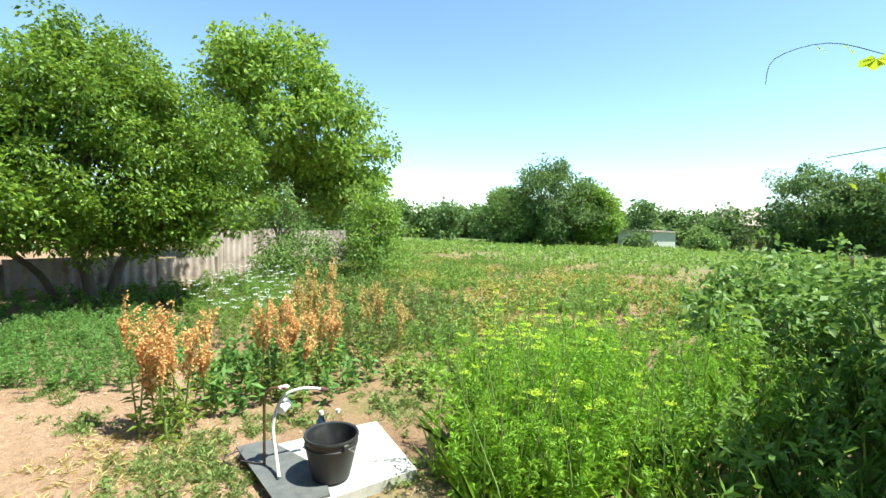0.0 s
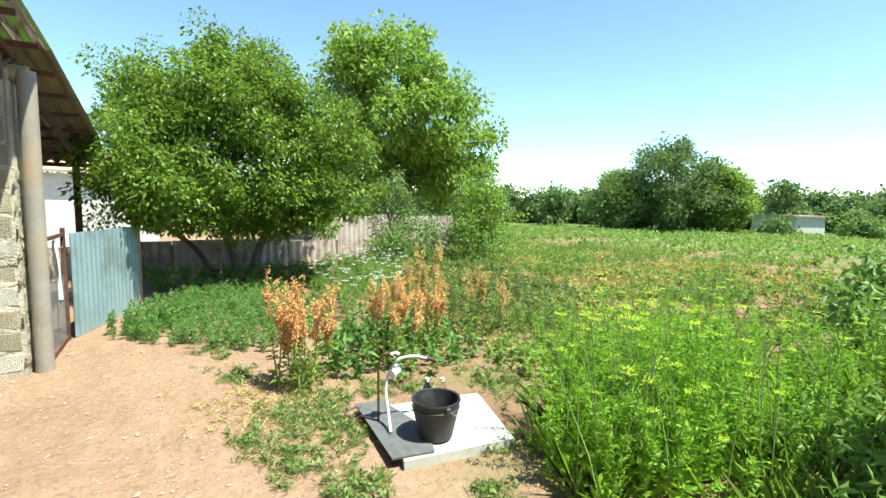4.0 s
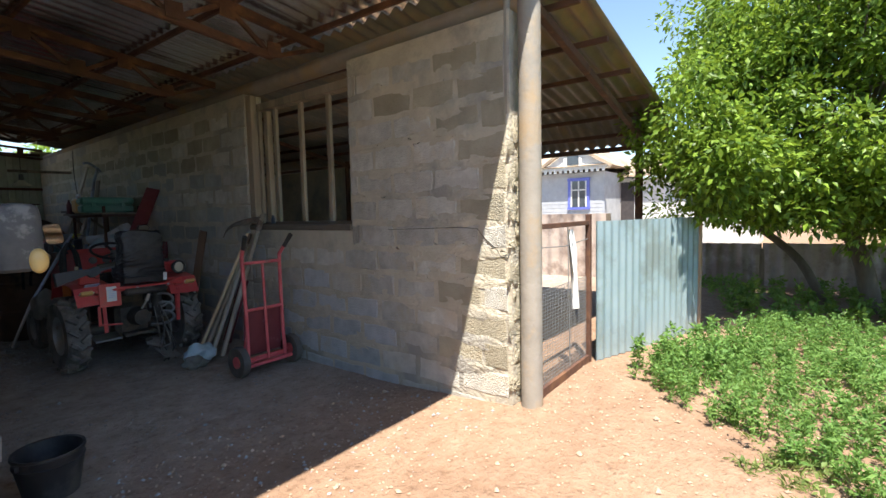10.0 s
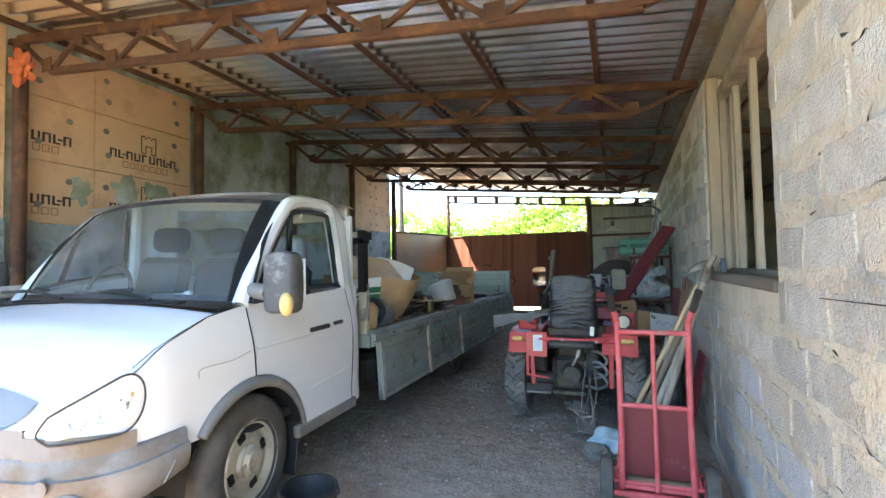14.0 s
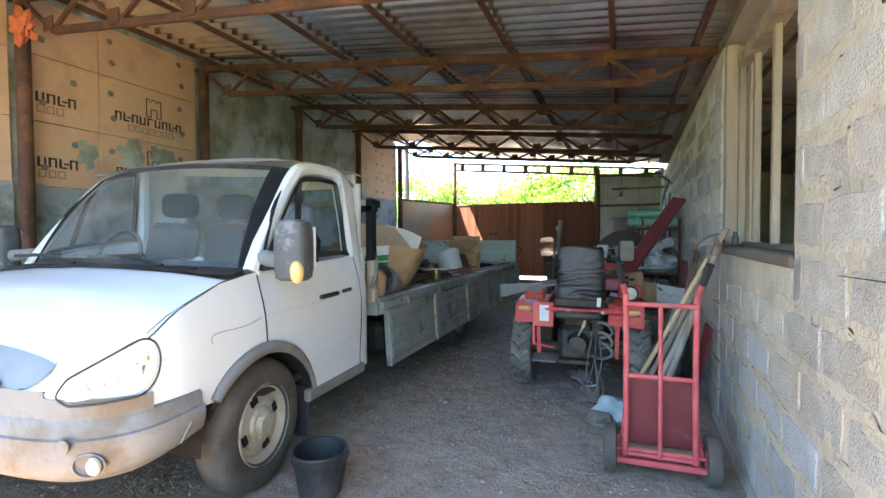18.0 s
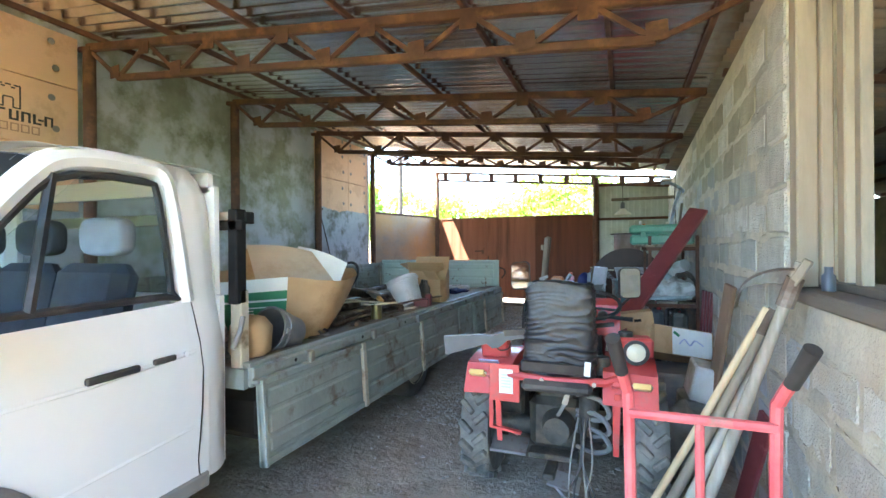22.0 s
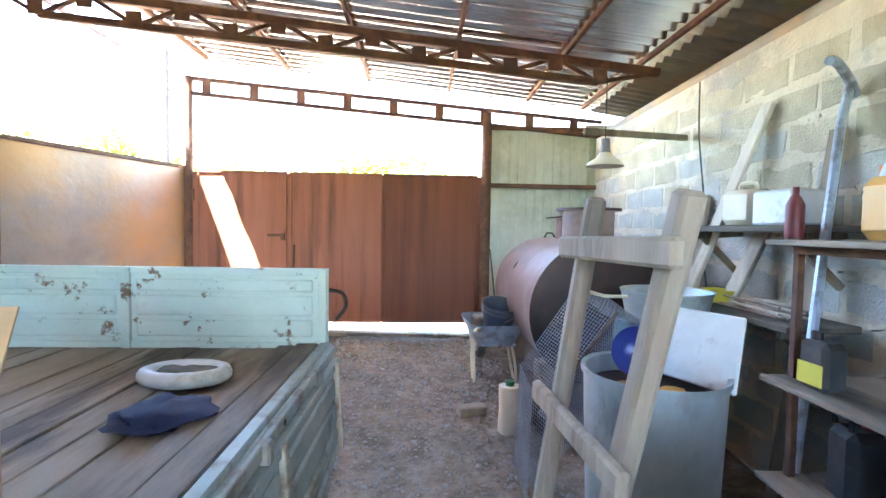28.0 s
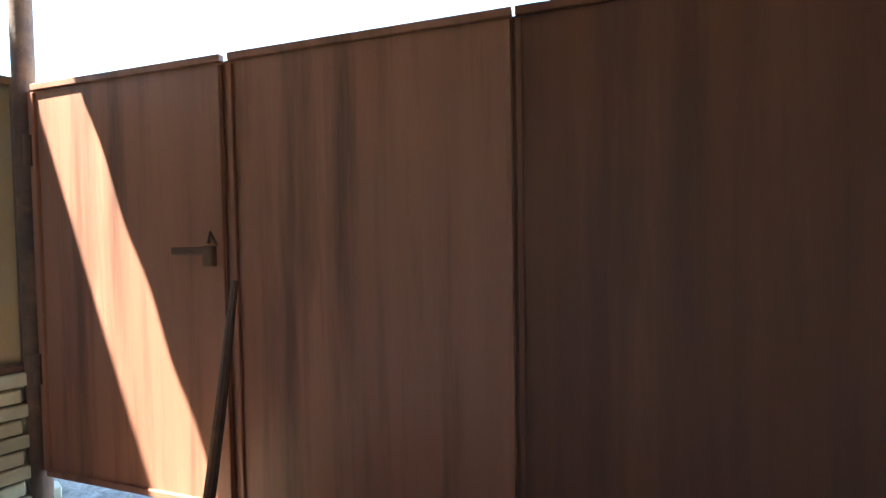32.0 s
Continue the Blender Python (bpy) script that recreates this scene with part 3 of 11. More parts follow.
single("wall_head_pipe", Geo().cyl((6.42, 1.75, 2.60), (6.42, 12.95, 2.56), 0.075, n=16), MAT["pipe"], "grey pipe laid along the wall's top", "pipe", SKEW, smooth=True)

# ---- gate end ----
GY = 12.77


def gate_leaf(x0, x1, name, label, back=0.02, paint=None):
    paint = paint or MAT["gate"]
    g = thing(name, label, "gate", pose(x0, GY, 0.26), kind="structure")
    w, h = x1 - x0, 1.78
    part("sheet", Geo().grid(lambda u, v: (u * w, 0.004 * math.sin(u * 9 + v * 2) * math.sin(v * 3.1), v * h), 24, 10), paint, g, smooth=True)
    part("sheet_back", Geo().box((w / 2, back, h / 2 - 0.005), (w + 0.16, 0.006, h - 0.03)), paint, g)
    for c, s in (((w / 2, 0.004, h - 0.015), (w, 0.03, 0.03)), ((w / 2, 0.004, 0.015), (w, 0.03, 0.03)),
                 ((0.012, 0.002, h / 2), (0.018, 0.03, h - 0.08)), ((w - 0.012, 0.002, h / 2), (0.018, 0.03, h - 0.08))):
        part("frame_bar", Geo().box(c, s, bev=0.003), paint, g)
    return g


wicket = gate_leaf(1.835, 2.875, "gate_1", "red-brown sheet-steel wicket gate, closed")
part("latch", Geo().box((0.92, -0.04, 1.03), (0.20, 0.03, 0.03), bev=0.005).box((1.0, -0.045, 1.01), (0.05, 0.03, 0.08), bev=0.005)
     .tube([(1.01, -0.06, 1.06), (1.03, -0.07, 1.1), (1.04, -0.05, 1.05)], 0.006, 6), MAT["rust_steel"], wicket, "grey iron slide latch")
gate_leaf(2.91, 3.99, "gate_2", "red-brown sheet-steel gate leaf, closed and streaked", 0.03)
gate_leaf(4.0, 5.12, "gate_3", "red-brown sheet-steel gate leaf, closed and streaked, its shade put into the colour", 0.02, MAT["gate_shaded"])
for x, r, h, lab in ((1.735, 0.045, 3.12, "thin brown steel gate post"), (5.225, 0.062, 2.78, "dark brown steel pipe gate post")):
    p = thing("gate_post", lab + " set in the ground", "post", pose(x, 12.80, 0), group="gate posts")
    part("shaft", Geo().cyl((0, 0, -0.2), (0, 0, h), r, n=14), MAT["rust_steel"], p, smooth=True)
    for z in (0.75, 1.75):
        part("hinge", Geo().cyl((-0.055 if x > 3 else 0.055, -0.03, z - 0.07), (-0.055 if x > 3 else 0.055, -0.03, z + 0.07), 0.016, n=8), MAT["rust_steel"], p)


def profiled_sheet(p0, p1, z0, z1, pitch, depth, material, name, label, flat=0.78):
    """Upright ribbed sheet between two plan points."""
    a, b = Vector((*p0, 0)), Vector((*p1, 0))
    d = (b - a).normalized()
    nrm = Vector((-d.y, d.x, 0))
    n = int((b - a).length / pitch)
    prof = []
    for i in range(n):
        for s, k in ((0.0, 0), (flat, 0), (flat + 0.04, 1), (0.95, 1), (0.99, 0)):
            prof.append((i * pitch + s * pitch, k * depth))
    g = Geo()
    for off in (0.0, 0.002):
        vs = []
        for s, k in prof:
            q = a + d * s + nrm * (k + off)
            z1q = z1 if not callable(z1) else z1(s)
            vs += [(q.x, q.y, z0), (q.x, q.y, z1q)]
        g.add(vs, [(2 * i, 2 * i + 2, 2 * i + 3, 2 * i + 1) for i in range(len(prof) - 1)])
    return single(name, g, material, label, "metal sheet", kind="structure")


def wave_sheet(p0, p1, z0, z1, pitch, amp, material, name, label, category="fence", kind="structure", group=""):
    a, b = Vector((*p0, 0)), Vector((*p1, 0))
    d = (b - a).normalized()
    nrm = Vector((-d.y, d.x, 0))
    ln = (b - a).length
    n = int(ln / pitch * 8)
    g = Geo()
    for off, flip in ((0.0, 0), (0.006, 1)):
        vs = []
        for i in range(n + 1):
            q = a + d * (ln * i / n) + nrm * (amp * math.sin(2 * math.pi * ln * i / n / pitch) + off)
            vs += [(q.x, q.y, z0), (q.x, q.y, z1)]
        g.add(vs, [(2 * i, 2 * i + 2, 2 * i + 3, 2 * i + 1) if flip else (2 * i + 1, 2 * i + 3, 2 * i + 2, 2 * i) for i in range(n)])
    return single(name, g, material, label, category, kind=kind, group=group, smooth=60)


profiled_sheet((6.80, 12.86), (5.17, 12.86), 0.32, 2.62, 0.108, 0.030, MAT["tin_green"], "wall_gate_side", "pale green ribbed sheet-metal wall panel")
for z in (1.93, 0.33, 2.62):
    single("sheet_rail", Geo().beam((5.25, 12.81, z), (6.58, 12.81, z), 0.05, 0.05, 0.005), MAT["rust_steel"], "dark brown steel rail across the ribbed sheet", "rail", group="sheet rails")
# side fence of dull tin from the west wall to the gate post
sf = thing("wall_side_fence", "dull grey tin side fence on a low brick base, orange bounce light in its colour", "fence", kind="structure")
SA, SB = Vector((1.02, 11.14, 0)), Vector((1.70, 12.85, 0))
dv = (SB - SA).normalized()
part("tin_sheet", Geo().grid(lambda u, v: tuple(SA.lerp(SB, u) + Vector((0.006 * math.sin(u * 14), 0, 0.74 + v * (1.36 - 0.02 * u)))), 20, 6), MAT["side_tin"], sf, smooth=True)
part("top_rail", Geo().beam(SA + Vector((0.02, 0, 2.09)), SB + Vector((0.02, 0, 2.07)), 0.03, 0.04, 0.004), MAT["rust_steel"], sf)
part("bottom_rail", Geo().beam(SA + Vector((0.03, 0, 0.74)), SB + Vector((0.03, 0, 0.74)), 0.04, 0.06, 0.004), MAT["rust_steel"], sf)
part("end_stile", Geo().beam(SB + Vector((0.01, -0.06, 0.72)), SB + Vector((0.01, -0.06, 2.08)), 0.05, 0.05, 0.005), MAT["rust_steel"], sf, "stile with flaking pale paint")
part("base_core", Geo().beam(SA + Vector((-0.05, 0, 0.3)), SB + Vector((-0.05, 0, 0.3)), 0.10, 0.80), MAT["mortar"], sf)
part("back_sheet", Geo().beam(SA + Vector((-0.03, 0, 1.42)), SB + Vector((-0.03, 0, 1.42)), 0.012, 1.32), MAT["side_tin"], sf)

# ---- more materials ----
MAT["white_paint"] = mat("white_car_paint", (0.74, 0.76, 0.78), (0.82, 0.83, 0.83), 1.5, 0.28, coat=0.5, stain=(0.58, 0.56, 0.50), stain_scale=1.3, stain_at=(0.56, 0.8), spec=0.5)
MAT["bumper"] = mat("silver_grey_bumper", (0.20, 0.205, 0.215), (0.285, 0.285, 0.29), 3, 0.36, metal=0.25, bump=0.0015, bump_scale=40, stain=(0.17, 0.14, 0.11), stain_scale=2.0, rough2=0.6)
MAT["trim_grey"] = mat("faded_grey_plastic", (0.15, 0.145, 0.14), (0.23, 0.22, 0.21), 4, 0.65, stain=(0.28, 0.25, 0.2), stain_scale=3)
MAT["black_plastic"] = mat("black_plastic", (0.018, 0.018, 0.02), (0.035, 0.035, 0.037), 6, 0.5, stain=(0.07, 0.065, 0.06), stain_scale=3)
MAT["mirror_grey"] = mat("scuffed_grey_plastic", (0.055, 0.055, 0.058), (0.11, 0.11, 0.112), 9, 0.6, stain=(0.2, 0.195, 0.19), stain_scale=9, stain_at=(0.55, 0.62))
MAT["dull_black"] = mat("dull_black_plastic", (0.012, 0.012, 0.013), (0.02, 0.02, 0.021), 8, 0.9, spec=0.12)
MAT["tyre"] = mat("dusty_tyre_rubber", (0.05, 0.047, 0.043), (0.115, 0.105, 0.094), 7, 0.88, bump=0.003, bump_scale=60, stain=(0.11, 0.095, 0.08), stain_scale=4)
MAT["tractor_tyre"] = mat("dust_caked_tyre_rubber", (0.085, 0.08, 0.072), (0.19, 0.178, 0.16), 7, 0.9, bump=0.003, bump_scale=60, stain=(0.24, 0.22, 0.19), stain_scale=4)
MAT["edge_wood"] = mat("worn_brown_edge_timber", (0.135, 0.105, 0.08), (0.27, 0.22, 0.17), 6, 0.8, bump=0.004, bump_scale=30, stretch=(1, 0.2, 1), stain=(0.09, 0.07, 0.055), stain_scale=4)
MAT["rim"] = mat("dirty_cream_rim_paint", (0.40, 0.36, 0.28), (0.55, 0.50, 0.40), 5, 0.55, metal=0.2, stain=(0.25, 0.2, 0.14), stain_scale=6)
MAT["dark_hole"] = mat("dark_recess", (0.008, 0.008, 0.008), (0.012, 0.012, 0.012), 5, 0.9)
MAT["glass"] = glass_mat("window_glass", (0.86, 0.9, 0.9))
MAT["dusty_glass"] = dusty_glass("dusty_windscreen_glass")
MAT["lens"] = glass_mat("lamp_lens", (0.97, 0.97, 0.96))
MAT["mirror"] = mat("mirror_glass", (0.82, 0.84, 0.82), (0.88, 0.88, 0.86), 2, 0.06, metal=1.0)
MAT["chrome"] = mat("lamp_reflector", (0.80, 0.82, 0.86), (0.90, 0.91, 0.94), 30, 0.34, metal=0.45, bump=0.0015, bump_scale=90)
MAT["seat_cloth"] = mat("dark_seat_cloth", (0.025, 0.027, 0.032), (0.05, 0.052, 0.058), 9, 0.9, bump=0.002, bump_scale=120)
MAT["grey_cloth"] = mat("grey_headrest_cloth", (0.24, 0.25, 0.28), (0.34, 0.35, 0.38), 9, 0.9, bump=0.002, bump_scale=90)
MAT["fog_glass"] = mat("cream_fog_glass", (0.55, 0.50, 0.36), (0.68, 0.62, 0.46), 9, 0.22)
MAT["amber"] = mat("amber_lens", (0.62, 0.40, 0.12), (0.72, 0.5, 0.2), 6, 0.3)
MAT["board_green"] = mat("worn_grey_green_board_paint", (0.215, 0.245, 0.225), (0.33, 0.365, 0.335), 3, 0.6, metal=0.1, bump=0.003, bump_scale=30, stain=(0.15, 0.11, 0.08), stain_scale=5, stain_at=(0.54, 0.68))
MAT["tail_green"] = mat("pale_turquoise_tailboard_paint", (0.40, 0.49, 0.44), (0.48, 0.57, 0.51), 3, 0.5, bump=0.002, bump_scale=30, stain=(0.16, 0.09, 0.05), stain_scale=8, stain_at=(0.60, 0.65))
MAT["chassis"] = mat("dark_chassis_steel", (0.02, 0.018, 0.016), (0.05, 0.043, 0.037), 6, 0.8, metal=0.2)
MAT["blue_cloth"] = mat("blue_cloth", (0.018, 0.05, 0.21), (0.03, 0.08, 0.30), 7, 0.8)

def rnd(c):
    """A rounder-than-square profile for padded things."""
    return math.copysign(abs(c) ** 0.55, c)


# ---- truck: local frame with its front axle at y = 0, ground at z = 0, tail towards +y ----
HALF = [(0.0, -1.06), (0.45, -1.02), (0.72, -0.93), (0.88, -0.75), (0.955, -0.5), (0.985, -0.2), (1.0, 0.15), (1.0, 1.06)]
_fine = spline([(x, y, 0) for x, y in HALF], 7)


def lerp_table(tab, k):
    for (a, va), (b, vb) in zip(tab, tab[1:]):
        if k <= b:
            return va + (vb - va) * max(0.0, (k - a)) / (b - a)
    return tab[-1][1]


TOP = [(-1.06, 0.69), (-1.02, 0.71), (-0.93, 0.765), (-0.75, 0.875), (-0.5, 1.005), (-0.2, 1.125), (0.0, 1.16), (1.06, 1.21)]
CENTRE = [(-1.06, 0.70), (-0.9, 0.85), (-0.7, 0.98), (-0.5, 1.06), (-0.14, 1.15), (1.0, 1.2)]
ARCH_R, AXLE_Z, ARCH_Y = 0.405, 0.345, 0.05


def tuck(z):
    """How far the sides draw in with height."""
    return 0.0 if z < 0.95 else -0.055 * (z - 0.95) / 0.25 if z < 1.2 else -0.055 - 0.065 * (z - 1.2) / 0.6


def arch_low(y, base):
    d = ARCH_R * ARCH_R - (y - ARCH_Y) ** 2
    return max(base, AXLE_Z + math.sqrt(d)) if d > 0 else base


def contour(side, off=0.0, lo=0, hi=None):
    """Plan points of the cab from nose to tail on one side, pushed outward by off."""
    out = []
    n = len(_fine)
    for i in range(lo, hi if hi is not None else n):
        p = _fine[i]
        d = (_fine[min(i + 1, n - 1)] - _fine[max(i - 1, 0)]).normalized()
        out.append(Vector((side * (p.x + d.y * off), p.y - d.x * off, 0)))
    return out


def skin(g, side, y0, y1, zlo, zhi, off=0.0, nz=8):
    """A strip of the cab's outer skin between two heights."""
    pts = [p for p in contour(side, off) if y0 - 1e-4 <= p.y <= y1 + 1e-4]
    def fn(u, v):
        p = pts[min(int(round(u * (len(pts) - 1))), len(pts) - 1)]
        a, b = zlo(p.y), zhi(p.y)
        z = a + (b - a) * v
        return (p.x + side * tuck(z), p.y, z)
    k = len(pts) - 1
    return g.grid(fn, k, nz) if side > 0 else g.grid(lambda u, v: fn(1 - u, v), k, nz)


def hw_at(y):
    return lerp_table([(p.y, p.x) for p in _fine], y)


def build_truck():
    t = thing("flatbed_truck", "white flatbed light truck with its side board folded down", "truck", pose(2.97, 3.22, -0.085))
    W, BK = MAT["white_paint"], MAT["black_plastic"]
    # lower body with wheel-arch cut
    g = Geo()
    for s in (1, -1):
        skin(g, s, -1.06, 1.06, lambda y: arch_low(y, 0.58 if y < 0 else 0.40), lambda y: lerp_table(TOP, y))
    part("body", g, W, t, "white cab body, dusty", smooth=30)
    g = Geo()
    ys = [-1.055 + (0.91) * i / 18 for i in range(19)]
    def hood(u, v):
        y = ys[int(round(v * 18))]
        h = hw_at(y) - 0.012
        k = (u * 2 - 1)
        z = lerp_table(TOP, y) + (lerp_table(CENTRE, y) - lerp_table(TOP, y) + 0.03) * (1 - abs(k) ** 2.2)
        return (k * (h + tuck(z)), y, z)
    g.grid(hood, 24, 18)
    part("hood", g, W, t, smooth=30)
    # seam lines between hood and wings
    for s in (1, -1):
        g = Geo()
        g.tube([(s * (hw_at(y) * (0.985) - 0.02), y, lerp_table(TOP, y) + 0.006) for y in (-0.62, -0.5, -0.35, -0.2, -0.1)], 0.0022, 5)
        part("hood_seam", g, MAT["dark_hole"], t)
    # cowl
    g = Geo()
    def cowl(u, v):
        k = u * 2 - 1
        y0 = -0.16 + 0.02 * k * k
        y1 = -0.06 + 0.10 * k * k
        y = y0 + (y1 - y0) * v
        z = (1.17 + 0.012 - 0.02 * k * k) + 0.02 * v
        return (k * 0.935, y, z)
    g.grid(cowl, 20, 4)
    part("cowl", g, BK, t, "dark grey plastic cowl below the windscreen", smooth=True)
    part("cowl_grille", Geo().box((0.42, -0.10, 1.185), (0.5, 0.05, 0.012), (8, 0, 0), 0.004), MAT["dark_hole"], t)
    part("cowl_grille", Geo().box((-0.5, -0.10, 1.18), (0.4, 0.05, 0.012), (8, 0, 0), 0.004), MAT["dark_hole"], t)
    # windscreen
    def wind(u, v, grow=0.0, lift=0.0):
        k = (u * 2 - 1) * (1 + grow)
        yb, yt = -0.07 + 0.10 * k * k, 0.34 + 0.10 * k * k
        zb, zt = 1.195 - 0.02 * k * k, 1.815 - 0.04 * k * k
        x = k * (0.925 + (0.80 - 0.925) * v)
        bow = 0.025 * math.sin(math.pi * v)
        return (x, yb + (yt - yb) * v - bow, zb + (zt - zb) * v + bow + lift)
    part("windscreen", Geo().grid(lambda u, v: wind(0.042 + u * 0.916, 0.05 + v * 0.90), 16, 8), MAT["dusty_glass"], t, "dusty curved windscreen", smooth=True).visible_shadow = False
    for s in (0, 1):
        g = Geo()
        def band(u, v, s=s):
            lo, hi = (-0.035, 0.042) if s == 0 else (0.958, 1.035)
            p = wind(lo + (hi - lo) * u, v)
            return (p[0], p[1] + (0.03 if (u < 0.5) == (s == 0) else 0.0) * 0, p[2])
        g.grid(band, 4, 10)
        part("a_pillar_cover", g, MAT["dull_black"], t, "black windscreen pillar cover", smooth=True)
    part("windscreen_top_seal", Geo().grid(lambda u, v: wind(u, 0.95 + v * 0.06), 16, 2), BK, t, smooth=True)
    part("windscreen_base_seal", Geo().grid(lambda u, v: wind(u, -0.02 + v * 0.07), 16, 2), BK, t, smooth=True)
    # roof
    def roof(u, v):
        k = u * 2 - 1
        y = (0.335 + 0.10 * k * k) + (1.235 - 0.335 - 0.10 * k * k) * v
        edge = 1.81 + 0.012 * v
        z = edge + 0.088 * (1 - abs(k) ** 2.6) * min(1.0, 0.15 + 3.2 * v - 2.4 * v * v) - 0.05 * max(0, v - 0.9) * 10 * 0.4
        return (k * 0.90, y, z)
    part("roof", Geo().grid(roof, 24, 14), W, t, smooth=True)
    part("roof_rib", Geo().tube([(x, 0.75, 1.896 - 0.05 * x * x) for x in (-0.5, -0.25, 0, 0.25, 0.5)], 0.012, 6), W, t)
    # side glass frames and doors
    for s in (1, -1):
        def P(y, z, o=0.0, s=s):
            return (s * (1.0 + tuck(z) + o), y, z)
        door = part("door", Geo().tube([P(0.03, 1.16, -0.03), P(0.18, 1.38, -0.03), P(0.42, 1.68, -0.03), P(0.56, 1.775, -0.03), P(0.80, 1.79, -0.03), P(0.93, 1.77, -0.03),
                                        P(0.97, 1.6, -0.03), P(1.0, 1.2, -0.03)], 0.045, 8, smooth=3), W, t, "white cab door, closed", smooth=True)
        part("seal", Geo().tube([P(0.12, 1.22, -0.012), P(0.25, 1.40, -0.012), P(0.44, 1.64, -0.012), P(0.57, 1.715, -0.012), P(0.85, 1.725, -0.012), P(0.905, 1.66, -0.012),
                                 P(0.93, 1.255, -0.012), P(0.9, 1.235, -0.012), P(0.12, 1.22, -0.012)], 0.016, 6, smooth=1), BK, door, "black rubber window seal")
        part("divider", Geo().tube([P(0.40, 1.225, -0.012), P(0.50, 1.71, -0.012)], 0.019, 6), BK, door)
        pane = part("pane", Geo().prism([(0.12, 1.22), (0.93, 1.235), (0.90, 1.71), (0.57, 1.71), (0.25, 1.39)], s * 0.925, s * 0.929, "x"), MAT["glass"], door)
        pane.visible_shadow = False
        for line in ([(0.035, 1.15), (0.045, 0.95), (0.06, 0.79)], [(1.015, 1.2), (1.03, 0.9), (1.0, 0.5), (0.97, 0.42), (0.55, 0.40), (0.40, 0.48)]):
            part("door_gap", Geo().tube([P(y, z, 0.0005) for y, z in line], 0.0035, 5, smooth=2), MAT["dark_hole"], door)
        part("crease", Geo().tube([P(0.07, 0.935, -0.006), P(0.55, 0.95, -0.006), P(1.0, 0.985, -0.006)], 0.011, 6), W, door)
        part("crease", Geo().tube([P(0.40, 0.60, -0.006), P(0.98, 0.655, -0.006)], 0.011, 6), W, door)
        part("door_handle", Geo().box(P(0.63, 0.972, 0.008), (0.022, 0.20, 0.028), (1.5 * 1, 0, 0), 0.006).box(P(0.84, 0.982, 0.008), (0.02, 0.10, 0.024), (1.5, 0, 0), 0.005), BK, door, "black recessed door handle")
        part("lock", Geo().cyl(P(0.945, 0.985, -0.005), P(0.945, 0.985, 0.008), 0.012, n=12), MAT["chrome"], door)
        # rear corner of the cab
        g = Geo()
        g.grid(lambda u, v: (s * (0.998 + tuck(0.40 + v * 1.40) - 0.16 * max(0, u - 0.35) ** 2 * 2.4 - 0.02 * u - 0.07 * max(0, v - 0.88) ** 2 * 69), 0.968 + 0.272 * min(1, u * 1.25) - 0.05 * max(0, v - 0.85) ** 2 * 44 * u, 0.40 + v * 1.43), 10, 24)
        part("rear_corner", g, W, t, smooth=True)
        # mirror
        mir = part("mirror", Geo().tube([P(0.10, 1.24, 0.0), P(0.05, 1.235, 0.09), P(0.03, 1.23, 0.17)], 0.042, 10), MAT["trim_grey"], t, "scuffed grey door mirror", smooth=True)
        hous = Geo().lathe([(0.0, 0.0), (0.075, 0.003), (0.098, 0.018), (0.104, 0.06), (0.106, 0.15), (0.104, 0.25), (0.094, 0.295), (0.07, 0.31), (0.0, 0.315)], 28)
        hous.v = [(x * k, y * k, z) for x, y, z in hous.v for k in [(abs(math.cos(math.atan2(y, x))) ** 4 + abs(math.sin(math.atan2(y, x))) ** 4) ** -0.25]]
        hous.turned(pose(s * 1.20, 0.03, 1.125, 0, 0, s * 6) @ Matrix.Diagonal((0.86, 0.62, 1, 1)))
        part("housing", hous, MAT["mirror_grey"], mir, smooth=True)
        part("mirror_glass", Geo().box((s * 1.21, 0.096, 1.29), (0.15, 0.006, 0.22), bev=0.002), MAT["chrome"], mir)
        part("indicator", Geo().blob((s * 1.262, -0.028, 1.175), (0.038, 0.028, 0.058), 3, 0.02, 3), MAT["amber"], mir, "cream-yellow indicator lens", smooth=True)
        # wheel-arch moulding, sill, mud flap
        g = Geo()
        arc = [P(ARCH_Y - math.cos(radians(a)) * (ARCH_R + 0.012), AXLE_Z + math.sin(radians(a)) * (ARCH_R + 0.012), 0.002) for a in range(36, 176, 7)]
        g.loft_round([(p, 0.016 + 0.018 * math.sin(math.pi * min(1.0, 0.15 + i / len(arc)))) for i, p in enumerate(arc)], 10)
        part("arch_moulding", g, MAT["trim_grey"], t, "faded grey wheel-arch moulding", smooth=True)
        part("sill", Geo().beam((s * 0.985, 0.40, 0.385), (s * 0.985, 1.06, 0.40), 0.05, 0.075, 0.012), MAT["trim_grey"], t)
        part("mud_flap", Geo().box((s * 0.87, 0.44, 0.31), (0.20, 0.012, 0.36), (-8, 0, 0), 0.004), BK, t)
        g = Geo().grid(lambda u, v: (s * (0.62 + 0.36 * v), ARCH_Y + math.cos(math.pi * u) * -0.41, AXLE_Z + math.sin(math.pi * u) * 0.41), 14, 2)
        part("wheel_housing", g, MAT["dark_hole"], t)
    # rear wall of the cab with its window
    g = Geo().box((0, 1.225, 0.80), (1.82, 0.03, 0.82)).box((0, 1.225, 1.77), (1.68, 0.03, 0.10)).box((-0.80, 1.225, 1.47), (0.16, 0.03, 0.56)).box((0.80, 1.225, 1.47), (0.16, 0.03, 0.56))
    part("rear_wall", g, W, t)
    rw = part("rear_window", Geo().box((0, 1.225, 1.465), (1.44, 0.006, 0.52)), MAT["glass"], t)
    rw.visible_shadow = False
